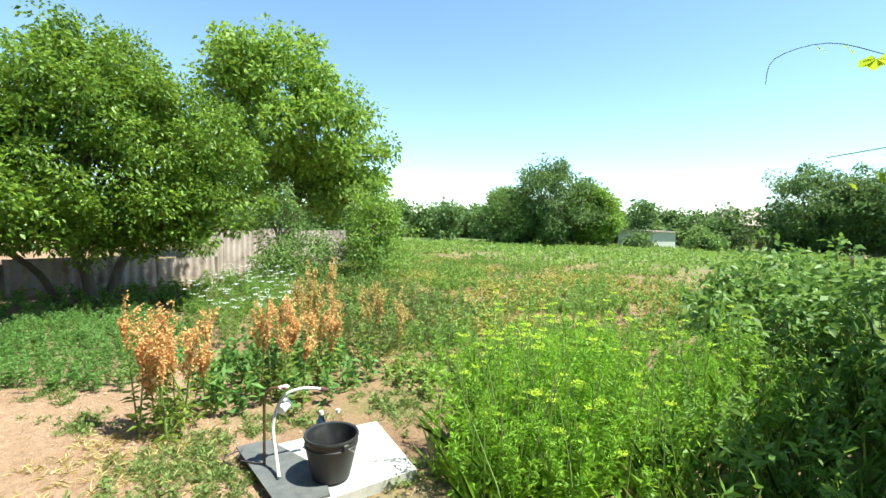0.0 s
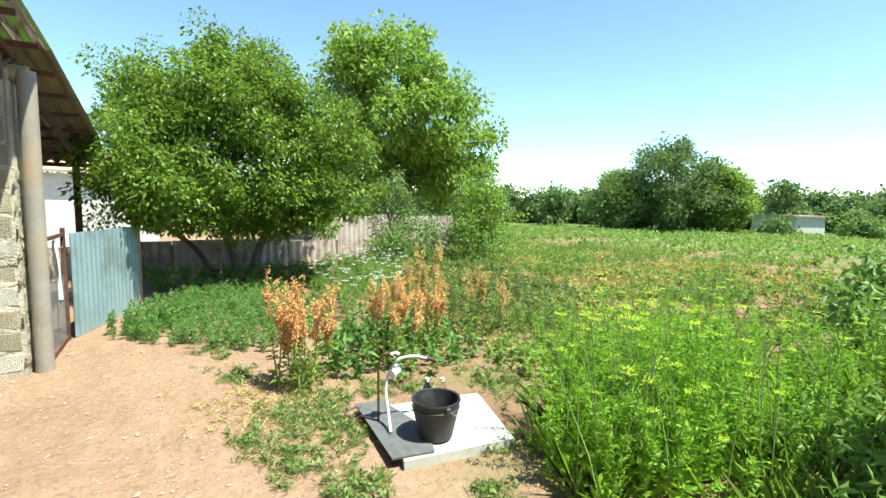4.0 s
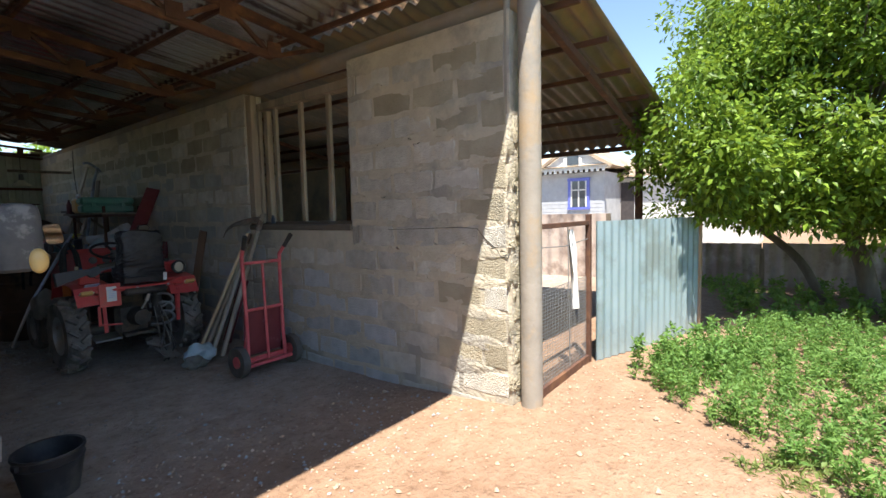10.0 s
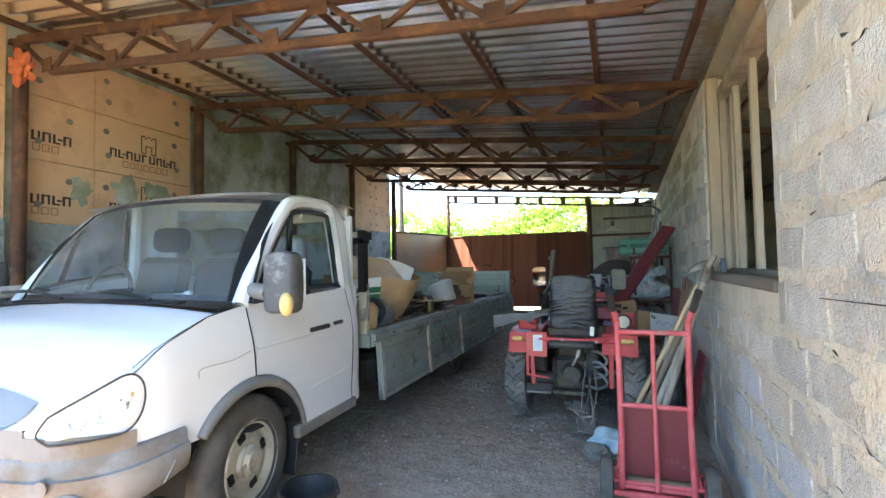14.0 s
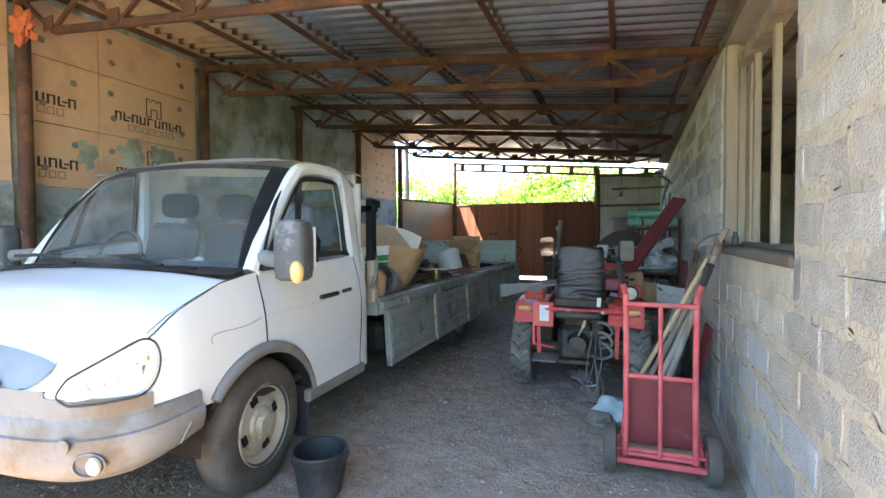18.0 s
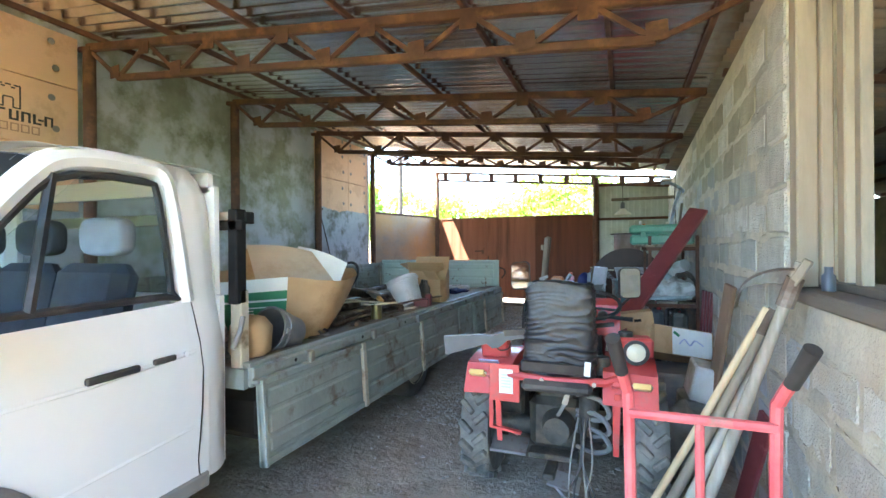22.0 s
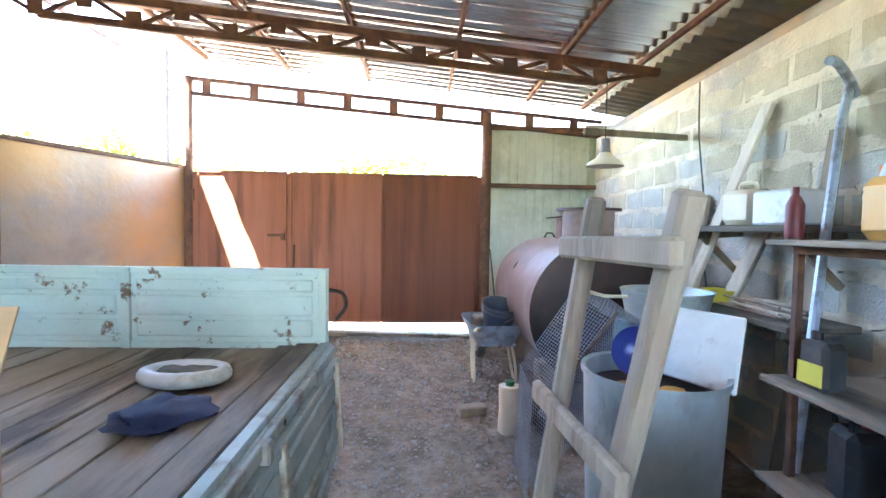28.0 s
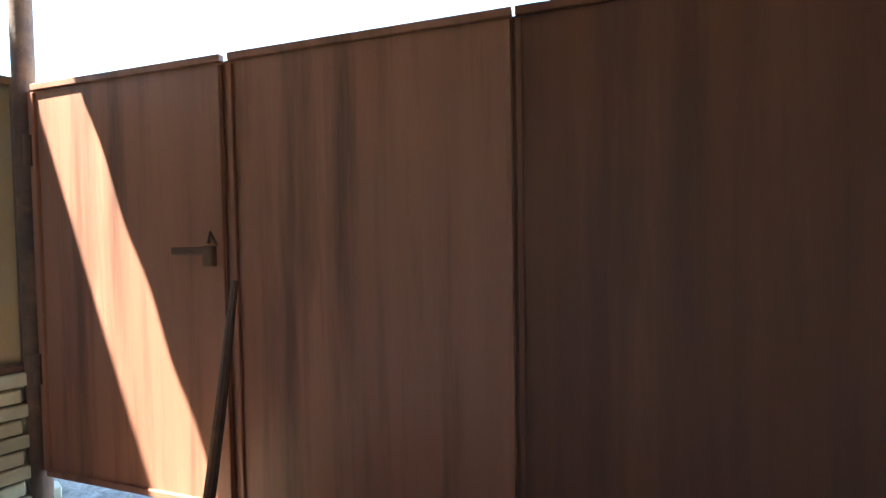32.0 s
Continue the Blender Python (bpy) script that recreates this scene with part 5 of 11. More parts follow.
MAT["tank_end"] = mat("dark_brown_tank_end", (0.040, 0.018, 0.014), (0.068, 0.032, 0.025), 4, 0.5, metal=0.1, stain=(0.04, 0.02, 0.016), stain_scale=3)
MAT["galv"] = mat("galvanised_tub", (0.30, 0.36, 0.38), (0.44, 0.50, 0.52), 5, 0.48, metal=0.6, stain=(0.32, 0.34, 0.35), stain_scale=6)
MAT["brass"] = mat("brass_tube", (0.20, 0.165, 0.08), (0.30, 0.25, 0.13), 6, 0.35, metal=0.85)
MAT["junk"] = mat("rusty_scrap_iron", (0.05, 0.034, 0.025), (0.17, 0.12, 0.085), 9, 0.75, metal=0.3, bump=0.003, bump_scale=60, vary=0.4, stain=(0.19, 0.16, 0.14), stain_scale=6)
MAT["rag"] = mat("grey_rag", (0.15, 0.145, 0.125), (0.25, 0.24, 0.21), 6, 0.9, bump=0.004, bump_scale=20)
MAT["navy"] = mat("navy_cloth", (0.012, 0.018, 0.06), (0.025, 0.035, 0.10), 6, 0.9, bump=0.004, bump_scale=20)
MAT["bag"] = mat("pale_blue_plastic_bag", (0.30, 0.42, 0.47), (0.50, 0.60, 0.64), 6, 0.4)
MAT["gun_grey"] = mat("grey_composite_stock", (0.06, 0.07, 0.08), (0.10, 0.11, 0.12), 4, 0.42)
MAT["foam_white"] = mat("dusty_white_foam", (0.50, 0.51, 0.51), (0.62, 0.62, 0.61), 4, 0.85, stain=(0.38, 0.37, 0.34), stain_scale=3)
MAT["lamp_enamel"] = mat("cream_enamel", (0.62, 0.60, 0.48), (0.70, 0.68, 0.56), 5, 0.4)
MAT["wire"] = mat("galvanised_wire", (0.24, 0.27, 0.32), (0.34, 0.37, 0.42), 8, 0.4, metal=0.6)


def build_tractor():
    t = thing("mini_tractor", "small red tractor with a black-covered seat and lugged tyres", "tractor", pose(5.40, 5.55, -0.07))
    R, K = MAT["red_paint"], MAT["cast_iron"]
    for s in (1, -1):
        x, r, w = 0.475 * s, 0.335, 0.165
        wh = part("wheel", Geo().lathe([(0.17, -w * 0.42), (0.20, -w * 0.5), (0.285, -w * 0.5), (0.305, -w * 0.35), (0.308, 0), (0.305, w * 0.35), (0.285, w * 0.5), (0.20, w * 0.5), (0.17, w * 0.42)], 32,
                                         (x, 0, 0.335), (0, 90, 0)), MAT["tractor_tyre"], t, "dusty lugged tractor tyre", smooth=50)
        for i in range(18):
            for q in (1, -1):
                a = 2 * math.pi * (i + (0.5 if q > 0 else 0)) / 18
                m = Matrix.Translation((x, 0, 0.335)) @ Matrix.Rotation(a, 4, "X") @ Matrix.Translation((q * w * 0.24, 0, 0.318)) @ Matrix.Rotation(radians(42 * q), 4, "Z")
                g = Geo().box((0, 0, 0), (w * 0.56, 0.034, 0.040), bev=0.006).turned(m)
                part("tread_lug", g, MAT["tractor_tyre"], wh)
        part("rim", Geo().lathe([(0.172, -0.07), (0.165, -0.05), (0.14, -0.02), (0.08, -0.015), (0.06, -0.03), (0.0, -0.03)], 24, (x, 0, 0.335), (0, 90, 0)), MAT["steel"], wh, "dull grey wheel disc", smooth=40)
        part("rim", Geo().lathe([(0.172, 0.07), (0.165, 0.05), (0.14, 0.02), (0.08, 0.015), (0.0, 0.015)], 24, (x, 0, 0.335), (0, 90, 0)), MAT["steel"], wh, smooth=40)
        # front wheels
        fw = part("front_wheel", Geo().lathe([(0.12, -0.05), (0.15, -0.06), (0.20, -0.06), (0.225, -0.03), (0.225, 0.03), (0.20, 0.06), (0.15, 0.06), (0.12, 0.05)], 26, (s * 0.40, 1.22, 0.225), (0, 90, 0)), MAT["tractor_tyre"], t, smooth=50)
        part("rim", Geo().lathe([(0.12, -0.05), (0.10, -0.02), (0.05, -0.01), (0.0, -0.01)], 18, (s * 0.40, 1.22, 0.225), (0, 90, 0)), MAT["steel"], fw, smooth=40)
        # fender
        xi, xo = s * 0.20, s * 0.56
        def fen(u, v, s=s):
            prof = [(0.34, 0.60), (0.24, 0.75), (0.06, 0.80), (-0.16, 0.80), (-0.31, 0.775), (-0.385, 0.63)]
            k = u * (len(prof) - 1)
            i = min(int(k), len(prof) - 2)
            y = prof[i][0] + (prof[i + 1][0] - prof[i][0]) * (k - i)
            z = prof[i][1] + (prof[i + 1][1] - prof[i][1]) * (k - i)
            return (s * (0.24 + 0.26 * v), y, z - 0.01 * v)
        fd = part("fender", Geo().grid(fen, 20, 4).grid(lambda u, v: (fen(u, v)[0], fen(u, v)[1], fen(u, v)[2] - 0.006), 20, 4), R, t, "faded red sheet-metal fender", smooth=40)
        part("fender_side", Geo().prism([(0.34, 0.60), (0.24, 0.75), (0.06, 0.80), (-0.16, 0.80), (-0.31, 0.775), (-0.385, 0.63), (-0.33, 0.62), (-0.2, 0.74), (0.1, 0.74), (0.28, 0.6)], s * 0.238, s * 0.244, "x"), R, fd)
        part("lamp_plate", Geo().box((s * 0.375, -0.352, 0.72), (0.20, 0.008, 0.055), (63, 0, 0), 0.003), MAT["cream"], fd)
        part("lamp_red", Geo().box((s * 0.375 + (0.05 if s < 0 else -0.05), -0.362, 0.722), (0.085, 0.03, 0.05), (63, 0, 0), 0.004), MAT["red_paint"], fd)
        part("lamp_yellow", Geo().box((s * 0.375 - (0.05 if s < 0 else -0.05), -0.362, 0.722), (0.085, 0.03, 0.05), (63, 0, 0), 0.004), MAT["amber"], fd, "yellowish lamp lens")
        part("stay", Geo().beam((s * 0.31, -0.37, 0.68), (s * 0.30, -0.36, 0.36), 0.03, 0.012, 0.002), R, t)
        part("axle_half", Geo().cyl((0, 0, 0.335), (s * 0.45, 0, 0.335), 0.055, n=14), K, t, smooth=True)
        part("foot_board", Geo().box((s * 0.30, 0.55, 0.36), (0.22, 0.42, 0.012), bev=0.003), MAT["chassis"], t)
    part("red_box", Geo().box((-0.36, -0.20, 0.835), (0.16, 0.09, 0.09), (8, 0, 0), 0.012), R, t, "red plastic reflector box")
    part("tool_box", Geo().box((0.40, -0.02, 0.858), (0.18, 0.13, 0.11), (0, 0, 6), 0.014), MAT["red_paint"], t, "red plastic tool box")
    part("tool_box_lid", Geo().cyl((0.35, -0.02, 0.91), (0.35, -0.02, 0.938), 0.04, n=14), MAT["rubber"], t)
    lamp = part("work_lamp", Geo().lathe([(0.0, -0.06), (0.045, -0.05), (0.066, 0.0), (0.066, 0.018), (0.050, 0.018), (0.049, 0.008), (0.0, 0.006)], 20, (0.40, -0.20, 0.86), (90, 0, 8)), MAT["black_plastic"], t, "round black work lamp", smooth=True)
    part("lens", Geo().lathe([(0.049, 0.010), (0.040, 0.016), (0.0, 0.020)], 20, (0.40, -0.20, 0.86), (90, 0, 8)), MAT["fog_glass"], lamp, "cream glass lens", smooth=True)
    part("document_plate", Geo().box((-0.37, -0.316, 0.778), (0.11, 0.006, 0.06), (58, 0, 0)), MAT["violet"], t)
    # rear bar and plate
    part("rear_bar", Geo().loft_round([((-0.34, -0.34, 0.755), 0.022), ((-0.24, -0.385, 0.735), 0.022), ((0.0, -0.40, 0.725), 0.022), ((0.25, -0.385, 0.735), 0.022), ((0.36, -0.32, 0.76), 0.022)], 8), R, t, "red curved rear guard bar", smooth=True)
    part("rear_plate", Geo().box((-0.265, -0.395, 0.69), (0.165, 0.008, 0.20), bev=0.003), R, t)
    part("sticker", Geo().box((-0.255, -0.402, 0.70), (0.075, 0.003, 0.13)), MAT["paper"], t, "white paper sticker with faint print")
    for k in range(5):
        part("sticker_line", Geo().box((-0.255, -0.4045, 0.735 - k * 0.016), (0.05, 0.001, 0.004)), MAT["violet"], t)
    for x in (-0.06, 0.20):
        part("bolt", Geo().cyl((x, -0.42, 0.73), (x, -0.432, 0.73), 0.012, n=6), MAT["steel"], t)
    part("side_bracket", Geo().beam((-0.345, -0.37, 0.60), (-0.345, -0.37, 0.43), 0.022, 0.012).beam((-0.345, -0.37, 0.44), (-0.18, -0.37, 0.42), 0.03, 0.012), R, t)
    part("side_bracket", Geo().beam((0.30, -0.35, 0.72), (0.30, -0.35, 0.42), 0.03, 0.012), R, t)
    # seat with its black cover
    def cover(u, v):
        a = u * 2 * math.pi
        z = 0.768 + 0.462 * v
        k = (abs(math.cos(a)) ** 7 + abs(math.sin(a)) ** 7) ** (-1 / 7)
        top = lerp_table([(0, 0.97), (0.12, 1.03), (0.35, 1.02), (0.52, 0.96), (0.70, 0.96), (0.93, 0.97), (0.975, 0.93), (1.0, 0.80)], v)
        deep = lerp_table([(0, 0.145), (0.35, 0.145), (0.5, 0.10), (0.95, 0.08), (1.0, 0.06)], v)
        q = Vector((math.cos(a), math.sin(a), 0))
        w = noise.noise(q * 1.6 + Vector((0, 0, v * 4)))
        slope = v * 9 + 0.9 * math.sin(a * 2 + 0.5) + 1.3 * w
        ridge = abs((slope % 1.0) - 0.5) * 2
        fine = abs(((v * 17 - 1.1 * math.sin(a * 2 - 0.4) + 1.6 * noise.noise(q * 2.3 + Vector((7, 0, v * 5)))) % 1.0) - 0.5) * 2
        gate_ = 0.5 + 0.5 * noise.noise(q * 1.8 + Vector((0, 9, v * 3)))
        fold = 0.91 + 0.05 * noise.noise(q * 1.1 + Vector((3, 0, v * 2.2))) + 0.095 * ridge ** 3 * gate_ + 0.04 * fine ** 3 * (1 - gate_)
        return (0.022 + 0.196 * k * math.cos(a) * top * fold, -0.43 + deep + 0.03 * v + deep * k * math.sin(a) * fold, z + 0.012 * math.sin(a * 3 + 1))
    st = part("seat", Geo().box((0.012, -0.28, 0.70), (0.36, 0.34, 0.06), bev=0.02), MAT["black_plastic"], t, "tractor seat under a black cover")
    part("seat_cover", Geo().grid(cover, 72, 84, closed_u=True).add([(0.022 + 0.15 * math.cos(2 * math.pi * i / 20), -0.34 + 0.04 * math.sin(2 * math.pi * i / 20), 1.232) for i in range(20)], [tuple(range(20))])
         .blob((0.022, -0.335, 1.215), (0.155, 0.06, 0.03), 4, 0.15, 4), MAT["black_vinyl"], st, "creased black vinyl seat cover", smooth=35)
    part("cover_band", Geo().box((0.012, -0.43, 0.80), (0.36, 0.02, 0.06), (4, 1, 0), 0.008), MAT["black_vinyl"], st)
    part("white_tag", Geo().box((0.17, -0.44, 0.81), (0.03, 0.01, 0.07), (0, 4, 0)), MAT["paper"], st)
    # gearbox, pump, hoses
    part("gearbox", Geo().box((-0.02, 0.05, 0.42), (0.30, 0.50, 0.30), bev=0.04).cyl((0.0, -0.22, 0.44), (0.0, -0.34, 0.44), 0.09, 0.07, 16).box((-0.02, -0.05, 0.60), (0.22, 0.22, 0.10), bev=0.02), K, t, "greasy cast gearbox", smooth=30)
    part("hydraulic_pump", Geo().cyl((0.16, -0.25, 0.42), (0.16, -0.25, 0.66), 0.055, 0.045, 14).cyl((0.23, -0.22, 0.74), (0.23, -0.22, 0.83), 0.05, 0.04, 14), K, t, smooth=30)
    part("shift_lever", Geo().cyl((0.0, -0.3, 0.50), (0.05, -0.33, 0.60), 0.010, n=8), MAT["steel"], t)
    part("lever_knob", Geo().cyl((0.045, -0.328, 0.59), (0.062, -0.338, 0.645), 0.016, 0.013, 10), MAT["card_pale"], t)
    for k in range(3):
        z = 0.56 - k * 0.085
        part("hose", Geo().tube([(0.10, -0.24, z + 0.06), (0.22, -0.33, z + 0.07), (0.27, -0.34, z + 0.0), (0.20, -0.30, z - 0.05), (0.10, -0.24, z - 0.05)], 0.013, 7, smooth=3), MAT["grey_plastic"], t, smooth=True)
    part("drawbar", Geo().box((-0.02, -0.30, 0.30), (0.26, 0.10, 0.03), bev=0.006).box((-0.02, -0.40, 0.26), (0.06, 0.18, 0.03), bev=0.006), K, t)
    part("hitch_plate", Geo().box((-0.27, -0.25, 0.30), (0.20, 0.14, 0.016), (14, 0, 0)), MAT["steel"], t)
    part("hitch_plate", Geo().box((0.05, -0.42, 0.22), (0.16, 0.10, 0.014), (24, 10, 0)), MAT["steel"], t)
    part("trail_hook", Geo().tube([(-0.02, -0.42, 0.22), (0.08, -0.52, 0.17), (0.16, -0.50, 0.18)], 0.010, 6), MAT["steel"], t)
    part("shovel_blade", Geo().box((0.13, -0.50, 0.10), (0.18, 0.14, 0.012), (28, 12, 18)), MAT["steel"], t)
    for k in range(7):
        x = 0.14 + 0.03 * math.sin(k * 2.1)
        part("wire_lead", Geo().tube([(x, -0.30, 0.52), (x + 0.03 * math.sin(k), -0.44, 0.34), (x + 0.05 * math.cos(k * 1.7), -0.48, 0.16), (x + 0.07 * math.sin(k * 1.3), -0.46, 0.02)], 0.005, 5, smooth=2), MAT["trim_grey"] if k % 2 else MAT["rubber"], t)
    # steering, dash, hood
    ring = [(0.115 + 0.205 * math.cos(a), 0.55 + 0.19 * math.sin(a), 1.02 + 0.075 * math.sin(a)) for a in [2 * math.pi * i / 28 for i in range(29)]]
    sw = part("steering_wheel", Geo().tube(ring, 0.0135, 8), MAT["rubber"], t, "worn black steering wheel", smooth=True)
    for a in (100, 220, 340):
        part("spoke", Geo().beam((0.115, 0.55, 1.0), (0.115 + 0.20 * math.cos(radians(a)), 0.55 + 0.185 * math.sin(radians(a)), 1.02 + 0.073 * math.sin(radians(a))), 0.028, 0.014, 0.004), MAT["rubber"], sw)
    part("hub", Geo().cyl((0.115, 0.55, 0.96), (0.115, 0.54, 1.02), 0.05, 0.04, 14), MAT["grey_plastic"], sw)
    part("column", Geo().cyl((0.115, 0.62, 0.45), (0.115, 0.55, 0.98), 0.035, n=10).box((0.115, 0.66, 0.62), (0.16, 0.14, 0.35), bev=0.02), MAT["black_plastic"], t)
    part("dash", Geo().prism([(0.67, 0.79), (0.72, 1.0), (0.80, 1.045), (0.95, 1.02), (0.95, 0.74)], -0.20, 0.32, "x"), R, t, "red dash panel with gauges")
    for x in (-0.04, 0.08, 0.20):
        part("gauge", Geo().cyl((x, 0.71, 0.93), (x, 0.685, 0.925), 0.036, n=16), MAT["trim_grey"], t)
    part("switch_plate", Geo().box((-0.06, 0.667, 0.825), (0.07, 0.012, 0.035), (12, 0, 0)), MAT["black_plastic"], t)
    part("switch_lever", Geo().cyl((0.24, 0.62, 0.93), (0.40, 0.60, 0.92), 0.012, 0.016, 8), MAT["black_plastic"], t)
    def hoodf(u, v):
        a = math.pi * (u - 0.5) * 1.04
        y = 0.78 + 0.72 * v
        k = (abs(math.cos(a)) ** 3 + abs(math.sin(a)) ** 3) ** (-1 / 3)
        return (0.05 + 0.265 * k * math.sin(a) * (1 - 0.05 * v), y, 0.66 + 0.30 * k * math.cos(a) * (1 - 0.10 * v * v))
    part("hood", Geo().grid(hoodf, 22, 10), MAT["hood_red"], t, "faded red bonnet", smooth=50)
    part("hood_skirt", Geo().grid(lambda u, v: (-0.215 - 0.02 * math.sin(u * 9) * (0.6 if v < 0.5 else 0.2), 0.85 + 0.60 * u, 0.30 + 0.38 * v), 18, 6), MAT["red_paint"], t, "dented red bonnet side panel", smooth=40)
    part("hood_skirt", Geo().grid(lambda u, v: (0.315, 0.85 + 0.60 * u, 0.36 + 0.32 * v), 8, 4), MAT["red_paint"], t, "red bonnet side panel", smooth=40)
    for k in range(4):
        y = 0.96 + 0.12 * k
        c = Vector(hoodf(0.27, (y - 0.78) / 0.72))
        part("louvre", Geo().box(c + Vector((-0.004, 0, 0.0)), (0.016, 0.075, 0.085), (0, 26, 0), 0.006), MAT["dark_hole"], t)
        part("louvre_lip", Geo().box(c + Vector((-0.012, 0.03, 0.004)), (0.018, 0.022, 0.09), (0, 26, 0), 0.006), MAT["hood_red"], t)
    part("hood_rib", Geo().tube([tuple(Vector(hoodf(0.40, v)) + Vector((0, 0, 0.002))) for v in (0.02, 0.25, 0.5, 0.75, 0.98)], 0.012, 8), MAT["hood_red"], t, smooth=True)
    part("grille", Geo().box((0.05, 1.50, 0.66), (0.46, 0.03, 0.44), bev=0.02), MAT["black_plastic"], t)
    part("engine", Geo().box((0.05, 1.1, 0.46), (0.34, 0.7, 0.34), bev=0.04).cyl((0.05, 0.3, 0.42), (0.05, 0.9, 0.42), 0.13, n=14), K, t)
    part("front_axle", Geo().cyl((-0.38, 1.22, 0.225), (0.38, 1.22, 0.225), 0.03, n=8), K, t)
    part("battery", Geo().box((-0.09, 0.70, 0.69), (0.28, 0.20, 0.19), bev=0.01), MAT["black_plastic"], t)
    # mirrors
    for nm, c, sz, tilt, pole in (("left", (-0.375, 0.59, 1.215), (0.145, 0.013, 0.21), (-19, -6, -3), ((-0.36, 0.62, 1.12), (-0.22, 0.80, 1.01))),
                                  ("right", (0.38, 0.50, 1.18), (0.15, 0.013, 0.205), (-2, 0, 26), ((0.38, 0.52, 1.08), (0.28, 0.75, 0.95)))):
        m = Euler([radians(a) for a in tilt]).to_matrix()
        def plate(k, y0, y1, rad=0.035):
            w_, h_ = sz[0] / 2 - k, sz[2] / 2 - k
            pts = []
            for qx, qz, a0 in ((1, 1, 0), (-1, 1, 90), (-1, -1, 180), (1, -1, 270)):
                for a in (0, 22, 45, 68, 90):
                    an = radians(a0 + a)
                    pts.append((qx * (w_ - rad) + rad * math.cos(an), qz * (h_ - rad) + rad * math.sin(an)))
            return Geo().prism(pts, y0, y1, "y").turned(Matrix.Translation(c) @ m.to_4x4())
        mr = part("mirror", plate(0.0, -0.006, 0.012), MAT["black_plastic"], t, "rear-view mirror on a stalk", smooth=30)
        cc = Vector(c) + m @ Vector((0, -0.008, 0))
        part("mirror_glass", plate(0.006, -0.009, -0.007, 0.03), MAT["mirror"], mr, smooth=30)
        part("stalk", Geo().cyl(pole[0], pole[1], 0.009, n=8), MAT["black_plastic"], mr)
    return t


build_tractor()


def build_loose_on_tractor():
    # pole leaning over the tractor's side
    p = thing("paddle_pole", "blue-grey metal pole leaning against the tractor", "pole", pose(0, 0, 0))
    part("pole", Geo().cyl((4.93, 6.62, 0.46), (5.33, 6.72, 1.13), 0.016, n=10), MAT["bluesteel"], p, smooth=True)
    part("clamp", Geo().box((4.945, 6.62, 0.47), (0.05, 0.05, 0.06), (0, 30, 0), 0.01), MAT["steel"], p)
    part("lower_end", Geo().cyl((4.93, 6.62, 0.47), (4.72, 6.48, 0.06), 0.013, n=8).box((4.70, 6.46, 0.02), (0.16, 0.07, 0.03), (0, 12, 30), 0.008), MAT["steel"], p)
    # hose coil over the bonnet corner
    h = thing("hose_coil", "coil of black rubber hose hung on the tractor", "hose", pose(5.13, 6.13, 1.0))
    rng = random.Random(12)
    for k in range(9):
        a, b, c, y = rng.uniform(0.035, 0.07), rng.uniform(0.04, 0.085), rng.uniform(0.46, 0.60), rng.uniform(-0.035, 0.03)
        part("loop", Geo().tube([(0.0, y, 0.055), (-a, y - 0.01, -0.06), (-a * 1.1, y - 0.02, -c * 0.7), (-0.01, y - 0.02, -c), (b, y, -c * 0.72), (b * 0.9, y + 0.01, -0.08), (0.0, y, 0.055)], 0.0085, 8, smooth=4), MAT["rubber"], h, smooth=True)
    part("strip", Geo().box((0.03, -0.05, -0.28), (0.03, 0.012, 0.2), (0, 6, 0), 0.003), MAT["cream"], h)
    part("strip", Geo().box((0.065, -0.05, -0.30), (0.025, 0.012, 0.2), (0, 6, 0), 0.003), MAT["blue_cloth"], h)
    # rifle lying across
    r = thing("hunting_rifle", "rifle with a grey stock lying across the tractor fender", "rifle", pose(4.775, 5.20, 0.80, 0, -5, 14))
    g = Geo().prism([(0.0, -0.062), (0.0, 0.045), (0.20, 0.04), (0.27, 0.028), (0.32, 0.04), (0.55, 0.04), (0.55, 0.01), (0.36, -0.005), (0.31, -0.04), (0.27, -0.045), (0.24, -0.015)], -0.016, 0.016, "y")
    part("stock", g, MAT["gun_grey"], r)
    part("barrel", Geo().cyl((0.34, 0, 0.035), (0.95, 0, 0.04), 0.013, n=10).box((0.44, 0, 0.035), (0.2, 0.034, 0.04), bev=0.006), MAT["cast_iron"], r)
    part("trigger_guard", Geo().tube([(0.29, 0, -0.03), (0.31, 0, -0.06), (0.36, 0, -0.055), (0.38, 0, -0.015)], 0.004, 5, smooth=2), MAT["cast_iron"], r)
    # rags, can, jerrycan piled on the footboard side
    rg = thing("rag_heap", "heap of grey and navy work rags", "rags", pose(4.97, 6.14, 0.46))
    part("rag", Geo().blob((-0.05, 0.0, 0.02), (0.10, 0.17, 0.13), 5, 0.35, 5), MAT["rag"], rg, "grey rag", smooth=60)
    part("rag", Geo().blob((0.12, 0.05, 0.04), (0.14, 0.13, 0.10), 5, 0.35, 9), MAT["navy"], rg, "navy cloth", smooth=60)
    part("support", Geo().box((0.03, 0.02, -0.20), (0.22, 0.26, 0.34), bev=0.02), MAT["cast_iron"], rg)
    c = thing("spray_can", "orange-labelled spray can with blue cap", "can", pose(4.99, 5.74, 0.575))
    part("can", Geo().lathe([(0, 0), (0.03, 0), (0.032, 0.01), (0.032, 0.11), (0.02, 0.125), (0, 0.125)], 14), MAT["orange"], c, smooth=True)
    part("cap", Geo().cyl((0, 0, 0.122), (0, 0, 0.15), 0.024, 0.022, 12), MAT["bluesteel"], c)
    j = thing("oil_tin", "round metal oil tin with a blue lid", "tin", pose(5.08, 5.76, 0.575))
